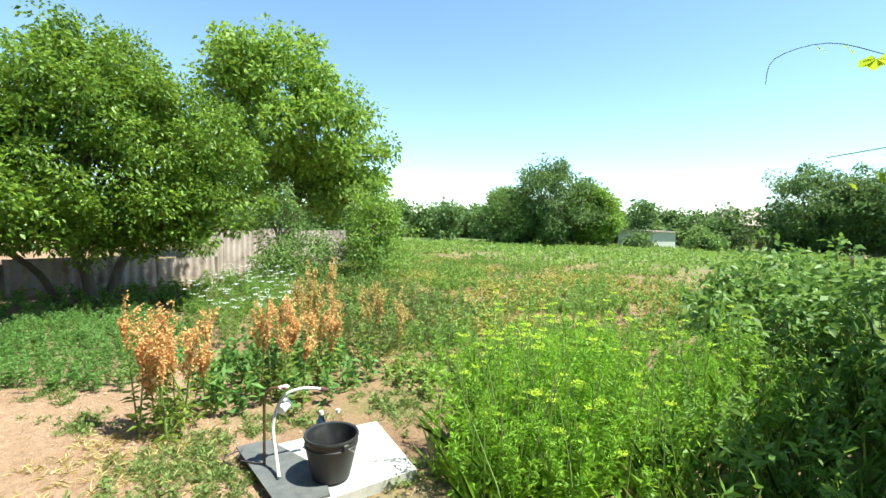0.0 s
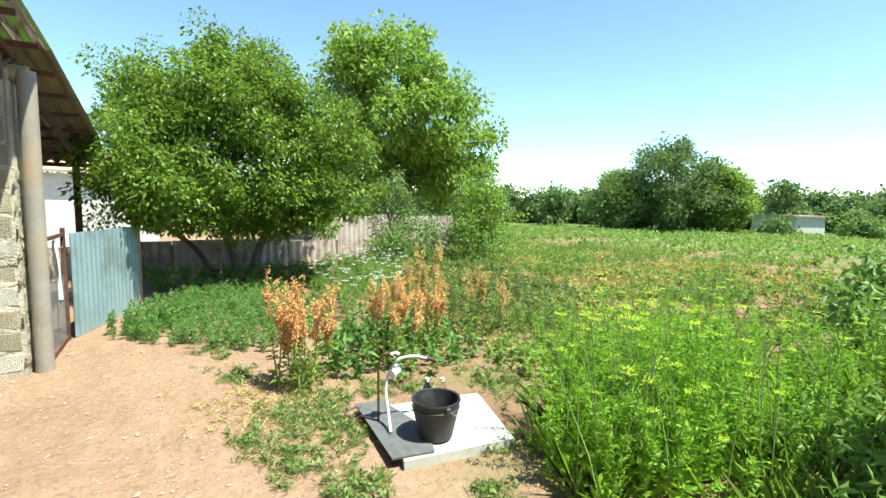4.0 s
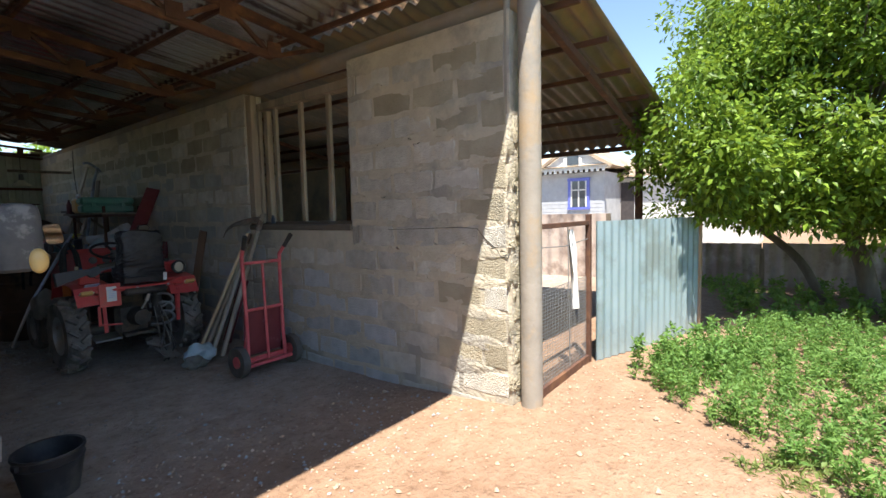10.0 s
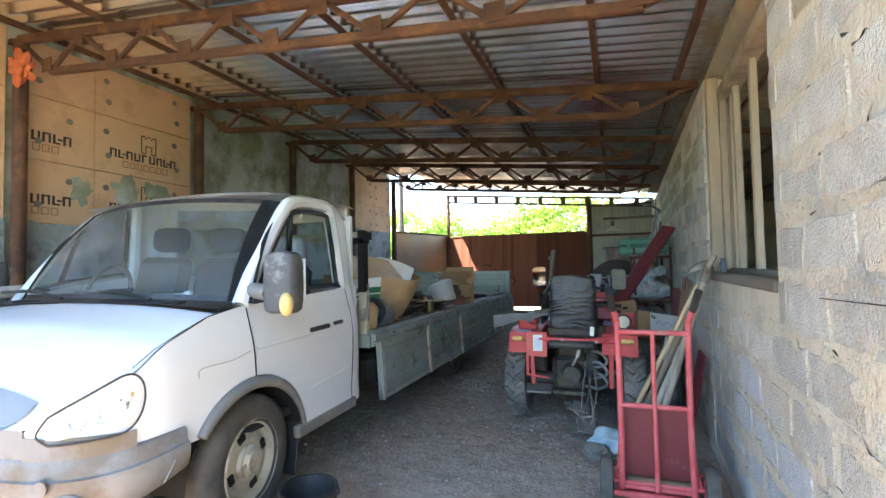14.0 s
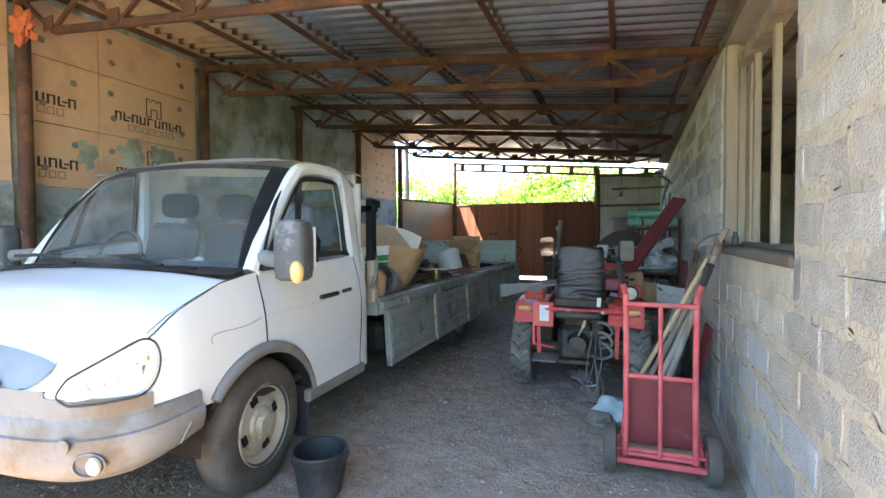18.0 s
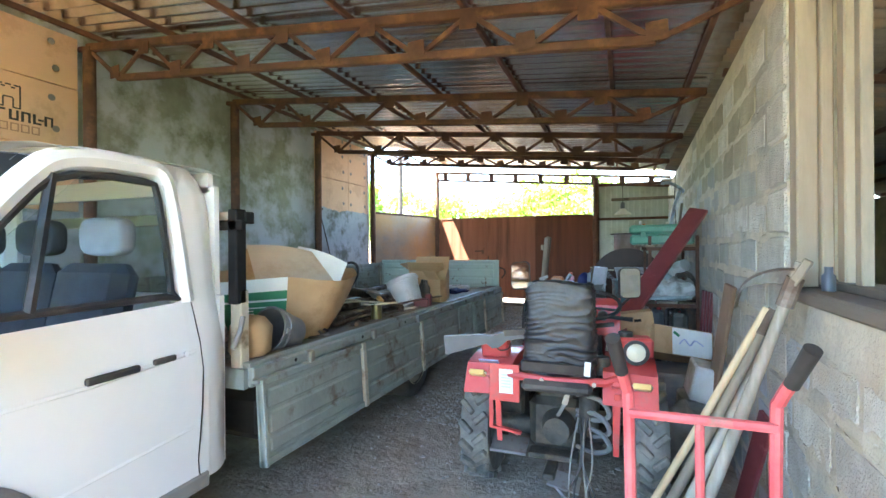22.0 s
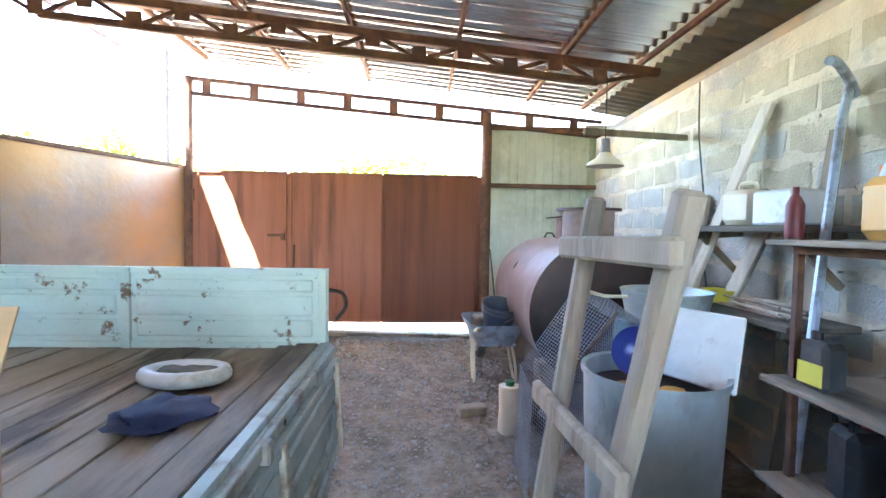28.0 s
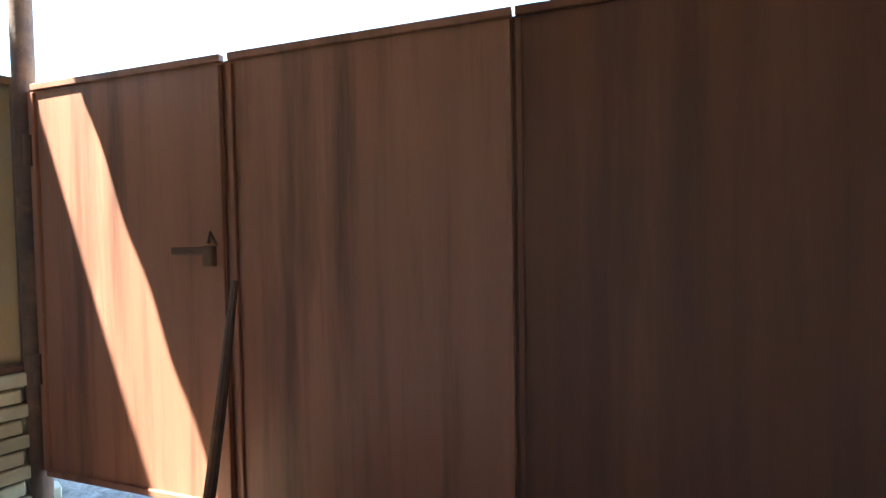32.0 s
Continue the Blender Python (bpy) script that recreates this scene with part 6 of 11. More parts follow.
    part("body", Geo().lathe([(0, 0), (0.05, 0), (0.05, 0.10), (0.045, 0.105), (0, 0.105)], 18), MAT["burgundy"], j, smooth=True)
    part("lid", Geo().cyl((0, 0, 0.105), (0, 0, 0.118), 0.051, n=18), MAT["violet"], j)
    # carton, printed box and papers behind the steering wheel
    cb = thing("tan_carton", "tan cardboard carton wedged behind the steering column", "carton", pose(5.82, 6.46, 0.74, 4, -8, 8))
    part("body", Geo().box((0, 0, 0), (0.26, 0.10, 0.26), bev=0.004), MAT["card"], cb)
    part("hand_hole", Geo().box((0.02, -0.0505, 0.07), (0.05, 0.004, 0.02), bev=0.001).turned(pose(0, 0, 0)), MAT["dark_hole"], cb)
    pb = thing("printed_box", "pale blue printed carton below the steering wheel", "box", pose(5.72, 6.33, 0.62, 6, 14, 4))
    part("body", Geo().box((0, 0, 0), (0.20, 0.07, 0.10), bev=0.003), MAT["pale_blue"], pb)
    for i_, (x_, w_) in enumerate(((-0.045, 0.03), (-0.01, 0.022), (0.022, 0.026), (0.056, 0.018))):
        part("print_mark", Geo().box((x_, -0.037, 0.004), (w_, 0.003, 0.026 + 0.008 * (i_ % 2)), (0, 8, 0), 0.001), MAT["navy"], pb)
    pp = thing("paper_pad", "grey pad of papers with white edges on the tractor", "papers", pose(5.52, 6.16, 0.575, 28, 14, 24))
    part("pages", Geo().box((0, 0, 0), (0.20, 0.14, 0.016), bev=0.002), MAT["paper"], pp)
    part("cover", Geo().box((0.005, -0.005, 0.011), (0.19, 0.135, 0.004), bev=0.001), MAT["trim_grey"], pp)
    single("foot_tray", Geo().box((5.04, 5.76, 0.555), (0.26, 0.24, 0.03), bev=0.008).box((5.04, 5.76, 0.37), (0.20, 0.18, 0.36), bev=0.02), MAT["cast_iron"], "greasy iron battery tray of the tractor", "tray")
    single("red_cover", Geo().prism([(5.72, 0.60), (5.80, 0.78), (5.98, 0.80), (6.05, 0.62)], 5.04, 5.14, "x").turned(pose(0.06, 0.02, -0.08)), MAT["hood_red"], "red painted metal belt guard", "guard")


build_loose_on_tractor()

# ---- hand truck, bucket and tools by the window ----
def build_hand_truck():
    t = thing("hand_truck", "red tubular two-wheeled hand truck with black grips", "hand truck", pose(5.93, 4.06, -0.07))
    P = MAT["pink_red"]
    for s in (1, -1):
        x = 0.178 * s
        part("side_rail", Geo().tube([(x, 0.02, 0.10), (x * 0.97, 0.03, 0.5), (x, 0.04, 0.96), (x * 1.03, 0.03, 1.02), (x * 1.12, -0.02, 1.09)], 0.016, 9, smooth=2), P, t, smooth=True)
        part("grip", Geo().cyl((x * 1.10, -0.015, 1.075), (x * 1.22, -0.09, 1.18), 0.018, 0.020, 12), MAT["rubber"], t, "black ribbed rubber grip", smooth=True)
        w = part("wheel", Geo().lathe([(0.05, -0.022), (0.09, -0.035), (0.125, -0.03), (0.133, 0), (0.125, 0.03), (0.09, 0.035), (0.05, 0.022)], 26, (0.255 * s, 0.03, 0.133), (0, 90, 0)), MAT["tyre"], t, "grey rubber wheel", smooth=50)
        part("hub", Geo().cyl((0.255 * s - 0.03, 0.03, 0.133), (0.255 * s + 0.03, 0.03, 0.133), 0.05, n=14), P, w)
        part("wheel_brace", Geo().tube([(x, 0.02, 0.36), (0.188 * s, 0.05, 0.25), (0.21 * s, 0.04, 0.14)], 0.011, 7), P, t)
        part("axle_bracket", Geo().tube([(x, 0.02, 0.20), (0.245 * s, 0.09, 0.20), (0.265 * s, 0.06, 0.14)], 0.009, 6), P, t)
    part("axle", Geo().cyl((-0.26, 0.03, 0.133), (0.26, 0.03, 0.133), 0.011, n=8), P, t)
    part("centre_bar", Geo().cyl((0, 0.0, 0.11), (0.0, 0.03, 0.95), 0.012, n=8), P, t)
    for z in (0.11, 0.55, 0.95):
        part("cross_bar", Geo().cyl((-0.178, 0.03, z), (0.178, 0.03, z), 0.014, n=8), P, t, smooth=True)
    part("toe_plate", Geo().box((0, 0.12, 0.06), (0.42, 0.22, 0.012), (-6, 0, 0), 0.004), P, t)
    part("foot_bar", Geo().box((0, -0.01, 0.085), (0.46, 0.03, 0.03), bev=0.006), P, t)
    single("folded_board", Geo().box((5.93, 4.13, 0.28), (0.36, 0.02, 0.40), (4, 0, 0), 0.008), MAT["burgundy"], "dark red painted plywood board on the hand truck", "board")
    single("wood_block", Geo().box((5.95, 4.16, 0.03), (0.34, 0.05, 0.05), bev=0.004), MAT["pale_wood"], "pale timber offcut behind the hand truck", "wood")


build_hand_truck()


def build_bucket(name, label, m, r0, r1, h, material, handle=True):
    t = thing(name, label, "bucket", m)
    part("body", Geo().lathe([(0.0, 0.012), (r0 - 0.006, 0.012), (r1 - 0.006, h - 0.004), (r1 + 0.006, h), (r1 + 0.008, h - 0.012), (r1 + 0.002, h - 0.016), (r1 - 0.002, h - 0.05), (r1 + 0.004, h - 0.053), (r1 - 0.004, h - 0.075), (r0, 0.0), (0.0, 0.0)], 36), material, t, smooth=40)
    if handle:
        pts = [(-(r1 + 0.006) * math.cos(a), -0.9 * r1 * math.sin(a) * 0.92, h - 0.03 - 0.10 * math.sin(a)) for a in [math.pi * i / 14 for i in range(15)]]
        part("handle", Geo().tube(pts, 0.0045, 6), MAT["steel"], t)
    for s in (1, -1):
        part("handle_lug", Geo().box((s * (r1 + 0.006), 0, h - 0.03), (0.02, 0.035, 0.03), bev=0.005), material, t)
    return t


build_bucket("rubber_bucket", "dusty black bucket standing by the truck's wheel", pose(4.24, 3.35, -0.08, 0, 0, 20), 0.11, 0.142, 0.23, MAT["black_plastic"], False)


MAT["tarnished"] = mat("tarnished_brown_steel", (0.12, 0.09, 0.07), (0.24, 0.19, 0.15), 8, 0.55, metal=0.45, stain=(0.30, 0.26, 0.22), stain_scale=9)
MAT["plank_brown"] = mat("brown_plank_wood", (0.155, 0.088, 0.052), (0.25, 0.155, 0.10), 5, 0.75, bump=0.002, bump_scale=30, stretch=(1, 1, 0.2), stain=(0.12, 0.07, 0.045), stain_scale=4)


def build_long_tools():
    s = thing("scythe", "old scythe with curved rusty blade, leaning on the wall", "scythe", pose(0, 0, 0))
    part("snath", Geo().loft_round([((5.93, 4.84, -0.07), 0.022), ((6.13, 4.76, 0.6), 0.023), ((6.33, 4.67, 1.29), 0.019)], 10), MAT["pale_board"], s, "grey wooden scythe pole", smooth=True)
    sp = spline([(6.31, 4.66, 1.265), (6.29, 4.75, 1.262), (6.27, 4.95, 1.235), (6.255, 5.12, 1.19), (6.25, 5.22, 1.13), (6.245, 5.27, 1.06)], 4)
    n = len(sp)
    def edge(u, v, o):
        return tuple(sp[int(round(u * (n - 1)))] + Vector((o - 0.012 * v, -0.014 * v * u, -0.062 * v * (1 - 0.8 * u))))
    part("blade", Geo().grid(lambda u, v: edge(u, v, 0.0), n - 1, 2).grid(lambda u, v: edge(u, v, 0.005), n - 1, 2).tube([tuple(p) for p in sp], 0.006, 6), MAT["tarnished"], s, "curved rusty blade", smooth=True)
    part("ferrule", Geo().cyl((6.285, 4.69, 1.13), (6.315, 4.677, 1.235), 0.029, n=10), MAT["junk"], s)
    part("wedge", Geo().beam((6.30, 4.665, 1.21), (6.345, 4.64, 1.30), 0.02, 0.03, 0.004), MAT["timber"], s)
    for i, (a, b, r, mt, lb) in enumerate((((5.70, 4.90, -0.07), (6.27, 4.85, 1.105), 0.016, "pale_wood", "pale wooden tool handle leaning on the wall"),
                                          ((5.78, 4.92, -0.07), (6.29, 4.85, 1.09), 0.021, "timber", "grey wooden tool handle leaning on the wall"),
                                          ((5.85, 4.90, -0.07), (6.275, 4.90, 0.95), 0.021, "pale_board", "weathered grey tool handle leaning on the wall"))):
        single("wooden_pole", Geo().loft_round([(a, r), (tuple((Vector(a) + Vector(b)) / 2 + Vector((0.004, 0, -0.004))), r * 1.02), (b, r * 0.92)], 10), MAT[mt], lb, "pole", smooth=True, group="leaning poles")
    single("socket_tool", Geo().loft_round([((6.25, 4.853, 1.0), 0.026), ((6.285, 4.85, 1.085), 0.024), ((6.293, 4.85, 1.10), 0.020)], 10), MAT["junk"], "rusty iron socket on a tool handle", "tool", smooth=True)
    single("brown_plank", Geo().beam((6.20, 6.10, -0.07), (6.335, 5.87, 1.12), 0.10, 0.026, 0.006, up=(-0.9, -0.35, 0.2)), MAT["plank_brown"], "brown timber plank leaning on the wall", "plank")
    single("dark_board", Geo().beam((6.23, 5.30, -0.07), (6.31, 5.02, 0.62), 0.10, 0.02, 0.004, up=(-0.9, -0.3, 0.1)), MAT["burgundy"], "dark ribbed board leaning on the wall", "board")
    b = thing("plastic_bags", "crumpled pale blue and grey plastic bags on the floor", "bags", pose(5.70, 4.80, -0.08))
    part("bag", Geo().blob((0, 0, 0.09), (0.13, 0.10, 0.10), 5, 0.3, 11), MAT["bag"], b, smooth=60)
    part("bag", Geo().blob((-0.09, -0.08, 0.05), (0.10, 0.09, 0.06), 5, 0.3, 13), MAT["rag"], b, smooth=60)
    single("sill_bottle", Geo().lathe([(0, 0), (0.02, 0), (0.02, 0.05), (0.012, 0.06), (0.012, 0.08), (0, 0.08)], 12).turned(pose(6.37, 4.55, 1.20)), MAT["blue_plastic"], "small dark bottle on the window sill", "bottle", smooth=True)


build_long_tools()


# ---- window in the east wall ----
MAT["frame_wood"] = mat("weathered_frame_wood", (0.25, 0.195, 0.135), (0.39, 0.315, 0.225), 5, 0.8, bump=0.003, bump_scale=30, stretch=(1, 1, 0.2), stain=(0.2, 0.17, 0.13), stain_scale=4)
MAT["sill_wood"] = mat("dark_sill_timber", (0.085, 0.07, 0.055), (0.17, 0.145, 0.115), 5, 0.85, bump=0.004, bump_scale=26, stretch=(1, 0.2, 1))
def build_window():
    w = thing("window_1", "unglazed window of weathered timber with upright bars", "window", SKEW, kind="structure")
    T = MAT["frame_wood"]
    mid = (WY0 + WY1) / 2
    part("window_sill", Geo().box((6.395, mid, SILL + 0.012), (0.21, WY1 - WY0 - 0.01, 0.05), bev=0.008), MAT["sill_wood"], w, "dark timber sill")
    part("sill_board", Geo().box((6.45, mid, SILL + 0.052), (0.10, WY1 - WY0 - 0.02, 0.03), bev=0.004), MAT["sill_wood"], w)
    part("window_head", Geo().box((6.42, mid, HEAD + 0.035), (0.10, WY1 - WY0 - 0.01, 0.075), bev=0.006), MAT["frame_wood"], w, "sandy timber lintel")
    part("window_jamb", Geo().box((6.345, WY1 - 0.055, (SILL + HEAD) / 2 + 0.10), (0.07, 0.095, HEAD - SILL + 0.12), bev=0.006), T, w)
    part("window_jamb", Geo().box((6.40, WY1 - 0.10, (SILL + HEAD) / 2 + 0.06), (0.04, 0.06, HEAD - SILL + 0.02), bev=0.005), T, w)
    part("window_frame", Geo().box((6.455, WY1 - 0.17, (SILL + HEAD) / 2 + 0.03), (0.06, 0.07, HEAD - SILL - 0.06), bev=0.006), T, w)
    for y in (3.77, 4.18, 4.60):
        part("bar", Geo().box((6.43, y, (SILL + HEAD) / 2 + 0.03), (0.035, 0.05, HEAD - SILL - 0.06), bev=0.004), T, w)
    pil = thing("wall_pilaster", "grey block pilaster beside the window", "pilaster", SKEW, kind="structure")
    part("pilaster_core", Geo().box((6.385, WY1 + 0.13, 1.15), (0.15, 0.25, 2.46)), MAT["mortar"], pil)
    for k in range(12):
        part("block", Geo().box((6.375 + 0.002 * (k % 3), WY1 + 0.13 + 0.004 * (k % 2), 0.10 + k * 0.2), (0.165, 0.265, 0.186), (0, 0.4 * (k % 3 - 1), 0.5 * (k % 2)), 0.010), MAT["block"], pil)


build_window()


# ---- west wall boards and paint ----
def foam_print(b, yc, zc, y_min):
    """Printed marks of a board: a row of heavy bars, an outlined row below, a tower outline above."""
    x = XL - 0.0085
    for k in range(9):
        yk = yc - 0.38 + k * 0.087
        if yk < y_min:
            continue
        g = Geo().box((x, yk, zc), (0.002, 0.021, 0.088))
        if k not in (4,):
            g.box((x, yk + 0.050, zc), (0.002, 0.018, 0.088) if k % 3 != 1 else (0.002, 0.044, 0.017))
        g.box((x, yk + 0.025, zc + (0.036 if k % 2 == 0 else -0.036)), (0.002, 0.056, 0.016))
        part("print_bar", g, MAT["ink"], b)
    for k in range(7):
        yk = yc - 0.25 + k * 0.077
        if yk < y_min:
            continue
        g = Geo()
        for dz in (0.030, -0.030):
            g.box((x, yk + 0.026, zc - 0.102 + dz), (0.002, 0.060, 0.009))
        g.box((x, yk, zc - 0.102), (0.002, 0.009, 0.066)).box((x, yk + 0.052, zc - 0.102), (0.002, 0.009, 0.066))
        part("print_outline", g, MAT["ink_pale"], b)
    yt = yc + 0.04
    if yt - 0.09 < y_min:
        return
    g = Geo()
    for dy, dz, sy, sz in ((-0.085, 0.155, 0.012, 0.19), (0.085, 0.155, 0.012, 0.19), (-0.065, 0.25, 0.05, 0.012), (0.0, 0.25, 0.04, 0.012), (0.065, 0.25, 0.05, 0.012), (-0.035, 0.228, 0.03, 0.012), (0.035, 0.228, 0.03, 0.012),
                           (-0.035, 0.10, 0.011, 0.085), (0.035, 0.10, 0.011, 0.085), (0, 0.145, 0.07, 0.011), (-0.06, 0.062, 0.055, 0.011), (0.06, 0.062, 0.055, 0.011)):
        g.box((x, yt + dy, zc + dz), (0.002, sy, sz))
    part("print_tower", g, MAT["ink"], b)


def build_insulation():
    """Boards of each bay: column edges, row edges, and the middle of the print for each column."""
    for cols, rows, marks in (((0.9, 1.96, 3.14, 3.74), (1.72, 2.29, 2.87, 3.40), (1.5, 2.6, 9)), ((3.86, 4.47, 5.60), (1.72, 2.29, 2.87, 3.36), (3.88, 5.01)), ((9.31, 10.3, 11.02), (2.02, 2.60, 3.18, 3.36), (9, 9))):
        for ci, (y, y2) in enumerate(zip(cols, cols[1:])):
            for ri, (z, z2) in enumerate(zip(rows, rows[1:])):
                b = single("foam_board", Geo().box((XL - 0.035, (y + y2) / 2, (z + z2) / 2), (0.05, y2 - y - 0.006, z2 - z - 0.006), bev=0.004), MAT["foam"],
                           "peach insulation board with printed marks and fixing discs", "insulation", group="insulation boards")
                for (py, pz) in ((0.10, 0.72), (0.12, 0.30), (0.80, 0.78), (0.83, 0.30)) if y2 - y > 0.7 else ((0.62, 0.72), (0.2, 0.3)):
                    yy, zz = y + (y2 - y) * py, z + (z2 - z) * pz
                    part("fixing_disc", Geo().cyl((XL - 0.011, yy, zz), (XL - 0.007, yy, zz), 0.030, n=14), MAT["trim_grey"], b)
                if ri < 2 and y < 6 and marks[ci] < 9:
                    foam_print(b, marks[ci], z + 0.22, y + 0.04)
                if ri == 0 and 3.8 < y < 6:
                    for yy, zz, w, h in ((4.34, 2.06, 0.07, 0.10),) if ci == 0 else ((4.80, 2.10, 0.10, 0.14), (5.16, 2.12, 0.11, 0.11), (4.66, 2.17, 0.03, 0.03), (4.7, 1.76, 0.06, 0.04)):
                        part("plaster_smear", Geo().blob((XL - 0.0085, yy, zz), (0.004, w, h), 5, 0.6, int(yy * 31)), MAT["plaster"], b, smooth=True)
    for i, (ya, yb, z) in enumerate(((0.9, 3.74, 1.74), (3.86, 5.6, 1.72), (9.31, 11.02, 2.06))):
        g = Geo()
        n = 60
        def edge(u):
            return z + 0.03 * noise.noise(Vector((u * 14, i, 0))) + 0.05 * noise.noise(Vector((u * 4, i, 3)))
        g.grid(lambda u, v: (XL - 0.004 + 0.002 * v, ya + (yb - ya) * u, -0.12 + (edge(u) + 0.12) * v), n, 4)
        g.grid(lambda u, v: (XL - 0.004 - 0.03 * v, ya + (yb - ya) * u, edge(u)), n, 1)
        single("plaster_coat", g, MAT["plaster2"], "smeared grey plaster coat on the lower wall", "plaster", kind="structure", smooth=True)


MAT["sack_orange"] = mat("faded_orange_net", (0.50, 0.11, 0.045), (0.66, 0.20, 0.09), 30, 0.8, bump=0.006, bump_scale=60)
MAT["plaster2"] = mat("pale_blue_grey_plaster", (0.27, 0.30, 0.32), (0.44, 0.48, 0.52), 1.5, 0.88, bump=0.005, bump_scale=22, stain=(0.15, 0.165, 0.14), stain_scale=2.6, stain_at=(0.5, 0.62))
build_insulation()
single("orange_net_bag", Geo().blob((1.17, 3.72, 2.98), (0.10, 0.05, 0.10), 5, 0.55, 19).blob((1.06, 3.73, 3.03), (0.06, 0.04, 0.06), 4, 0.5, 23), MAT["sack_orange"], "crumpled orange net bag tucked behind the truss end", "bag", smooth=60)


# ---- load on the truck bed (deck at z 0.74) ----
DECK = 0.742


def build_load():
    bx = thing("cardboard_carton", "big burst carton, brown sides with a white and green printed face", "carton", pose(0, 0, 0))
    top = [(3.42, 4.83, 1.15), (3.79, 5.05, 1.18), (3.93, 5.22, 1.15), (3.98, 5.40, 1.14), (3.90, 5.68, 1.16), (3.72, 5.92, 1.20), (3.35, 5.95, 1.2), (3.12, 5.55, 1.22), (3.18, 5.05, 1.2)]
    low = [(3.44, 4.98, DECK), (3.70, 5.12, DECK), (3.78, 5.24, DECK), (3.79, 5.38, DECK + 0.01), (3.70, 5.60, DECK + 0.03), (3.52, 5.76, DECK + 0.05), (3.33, 5.72, DECK), (3.24, 5.4, DECK), (3.30, 5.1, DECK)]
    def side(i0, i1, k):
        t3, l3 = spline(top[i0:i1 + 1], 3), spline(low[i0:i1 + 1], 3)
        n = len(t3) - 1
        def fn(u, v):
            i = int(round(u * n))
            p = l3[i].lerp(t3[i], v)
            bow = 0.02 * math.sin(math.pi * v)
            c = Vector((3.5, 5.4, p.z))
            q = p + (p - c).normalized() * (bow + k)
            return tuple(q)
        return n, fn
    for i0, i1, mt, lab in ((0, 1, "paper", "white printed face"), (1, 5, "card", "brown cardboard side"), (5, 8, "card", "")):
        n, fn = side(i0, i1, 0.0)
        n, f2 = side(i0, i1, -0.006)
        part("side", Geo().grid(fn, n, 8).grid(lambda u, v: f2(1 - u, v), n, 8), MAT[mt], bx, lab, smooth=60)
    n, fn = side(0, 1, 0.004)
    part("green_band", Geo().grid(lambda u, v: fn(u, 0.03 + 0.63 * v), n, 5).grid(lambda u, v: fn(u, 0.69 + 0.12 * v), n, 2), MAT["green_ink"], bx, "green printed bands")
    n, fn = side(0, 1, 0.007)
    for k in range(4):
        part("print_line", Geo().grid(lambda u, v: fn(0.15 + (0.5 - 0.06 * k) * u, 0.57 - 0.045 * k + 0.018 * v), 4, 1), MAT["paper"], bx)
    def sheet(a, b, c, d):
        a, b, c, d = (Vector(q) for q in (a, b, c, d))
        g = Geo()
        for o in (0.0, 0.004):
            g.grid(lambda u, v: tuple(a.lerp(b, u).lerp(d.lerp(c, u), v) + Vector((o, -o, 0.02 * math.sin(math.pi * u) + o))), 10, 6)
        return g
    part("flap", sheet((3.30, 5.22, 1.38), (3.62, 5.52, 1.33), (3.84, 5.50, 1.10), (3.55, 5.06, 1.08)), MAT["card_pale"], bx, "pale inner sheet", smooth=True)
    part("flap", sheet((3.50, 5.52, 1.37), (3.87, 5.60, 1.245), (3.84, 5.50, 1.05), (3.56, 5.45, 1.1)), MAT["paper"], bx, "white sheet", smooth=True)
    part("flap", sheet((3.14, 5.3, 1.34), (3.32, 5.62, 1.36), (3.50, 5.56, 1.1), (3.30, 5.2, 1.1)), MAT["card"], bx, smooth=True)
    build_bucket("rubber_bucket", "grey-black rubber bucket lying on the truck bed", pose(3.83, 5.06, DECK + 0.092, 76, 0, -6), 0.09, 0.128, 0.22, MAT["grey_plastic"], False)
    single("canvas_sack", Geo().box((3.82, 4.70, DECK + 0.12), (0.20, 0.20, 0.24), (4, 6, 20), 0.05), MAT["card"], "folded brown canvas sack behind the cab", "sack", smooth=60)
    # white pail, tilted
    wp = build_bucket("white_pail", "grubby white plastic pail lying tilted among scrap", pose(3.73, 7.0, DECK + 0.03, -16, -22, 20), 0.125, 0.155, 0.29, MAT["white_plastic"], False)
    part("lid", Geo().lathe([(0, 0.295), (0.155, 0.295), (0.165, 0.288), (0.165, 0.262), (0.158, 0.262)], 36), MAT["white_plastic"], wp, smooth=40)
    # open boxes behind the pail
    for (m, s, lab) in ((pose(3.66, 7.66, DECK, 0, 0, 12), (0.40, 0.34, 0.36), "open brown cardboard box on the truck bed"), (pose(3.84, 7.44, DECK, 0, 0, -14), (0.16, 0.12, 0.27), "narrow brown cardboard box on the truck bed")):
        b = thing("cardboard_box", lab, "box", m, group="boxes on the truck bed")
        for c, z in (((0, -s[1] / 2, s[2] / 2), (s[0], 0.006, s[2])), ((0, s[1] / 2, s[2] / 2), (s[0], 0.006, s[2])), ((-s[0] / 2, 0, s[2] / 2), (0.006, s[1], s[2])), ((s[0] / 2, 0, s[2] / 2), (0.006, s[1], s[2])), ((0, 0, 0.004), (s[0], s[1], 0.006))):
            part("side", Geo().box(c, z, bev=0.001), MAT["card"], b)
        part("flap", Geo().box((0, -s[1] / 2 - 0.05, s[2] + 0.05), (s[0], 0.15, 0.005), (-40, 0, 0)), MAT["card"], b)
        part("flap", Geo().box((-s[0] / 2 - 0.05, 0, s[2] + 0.04), (0.14, s[1], 0.005), (0, 35, 0)), MAT["card"], b)
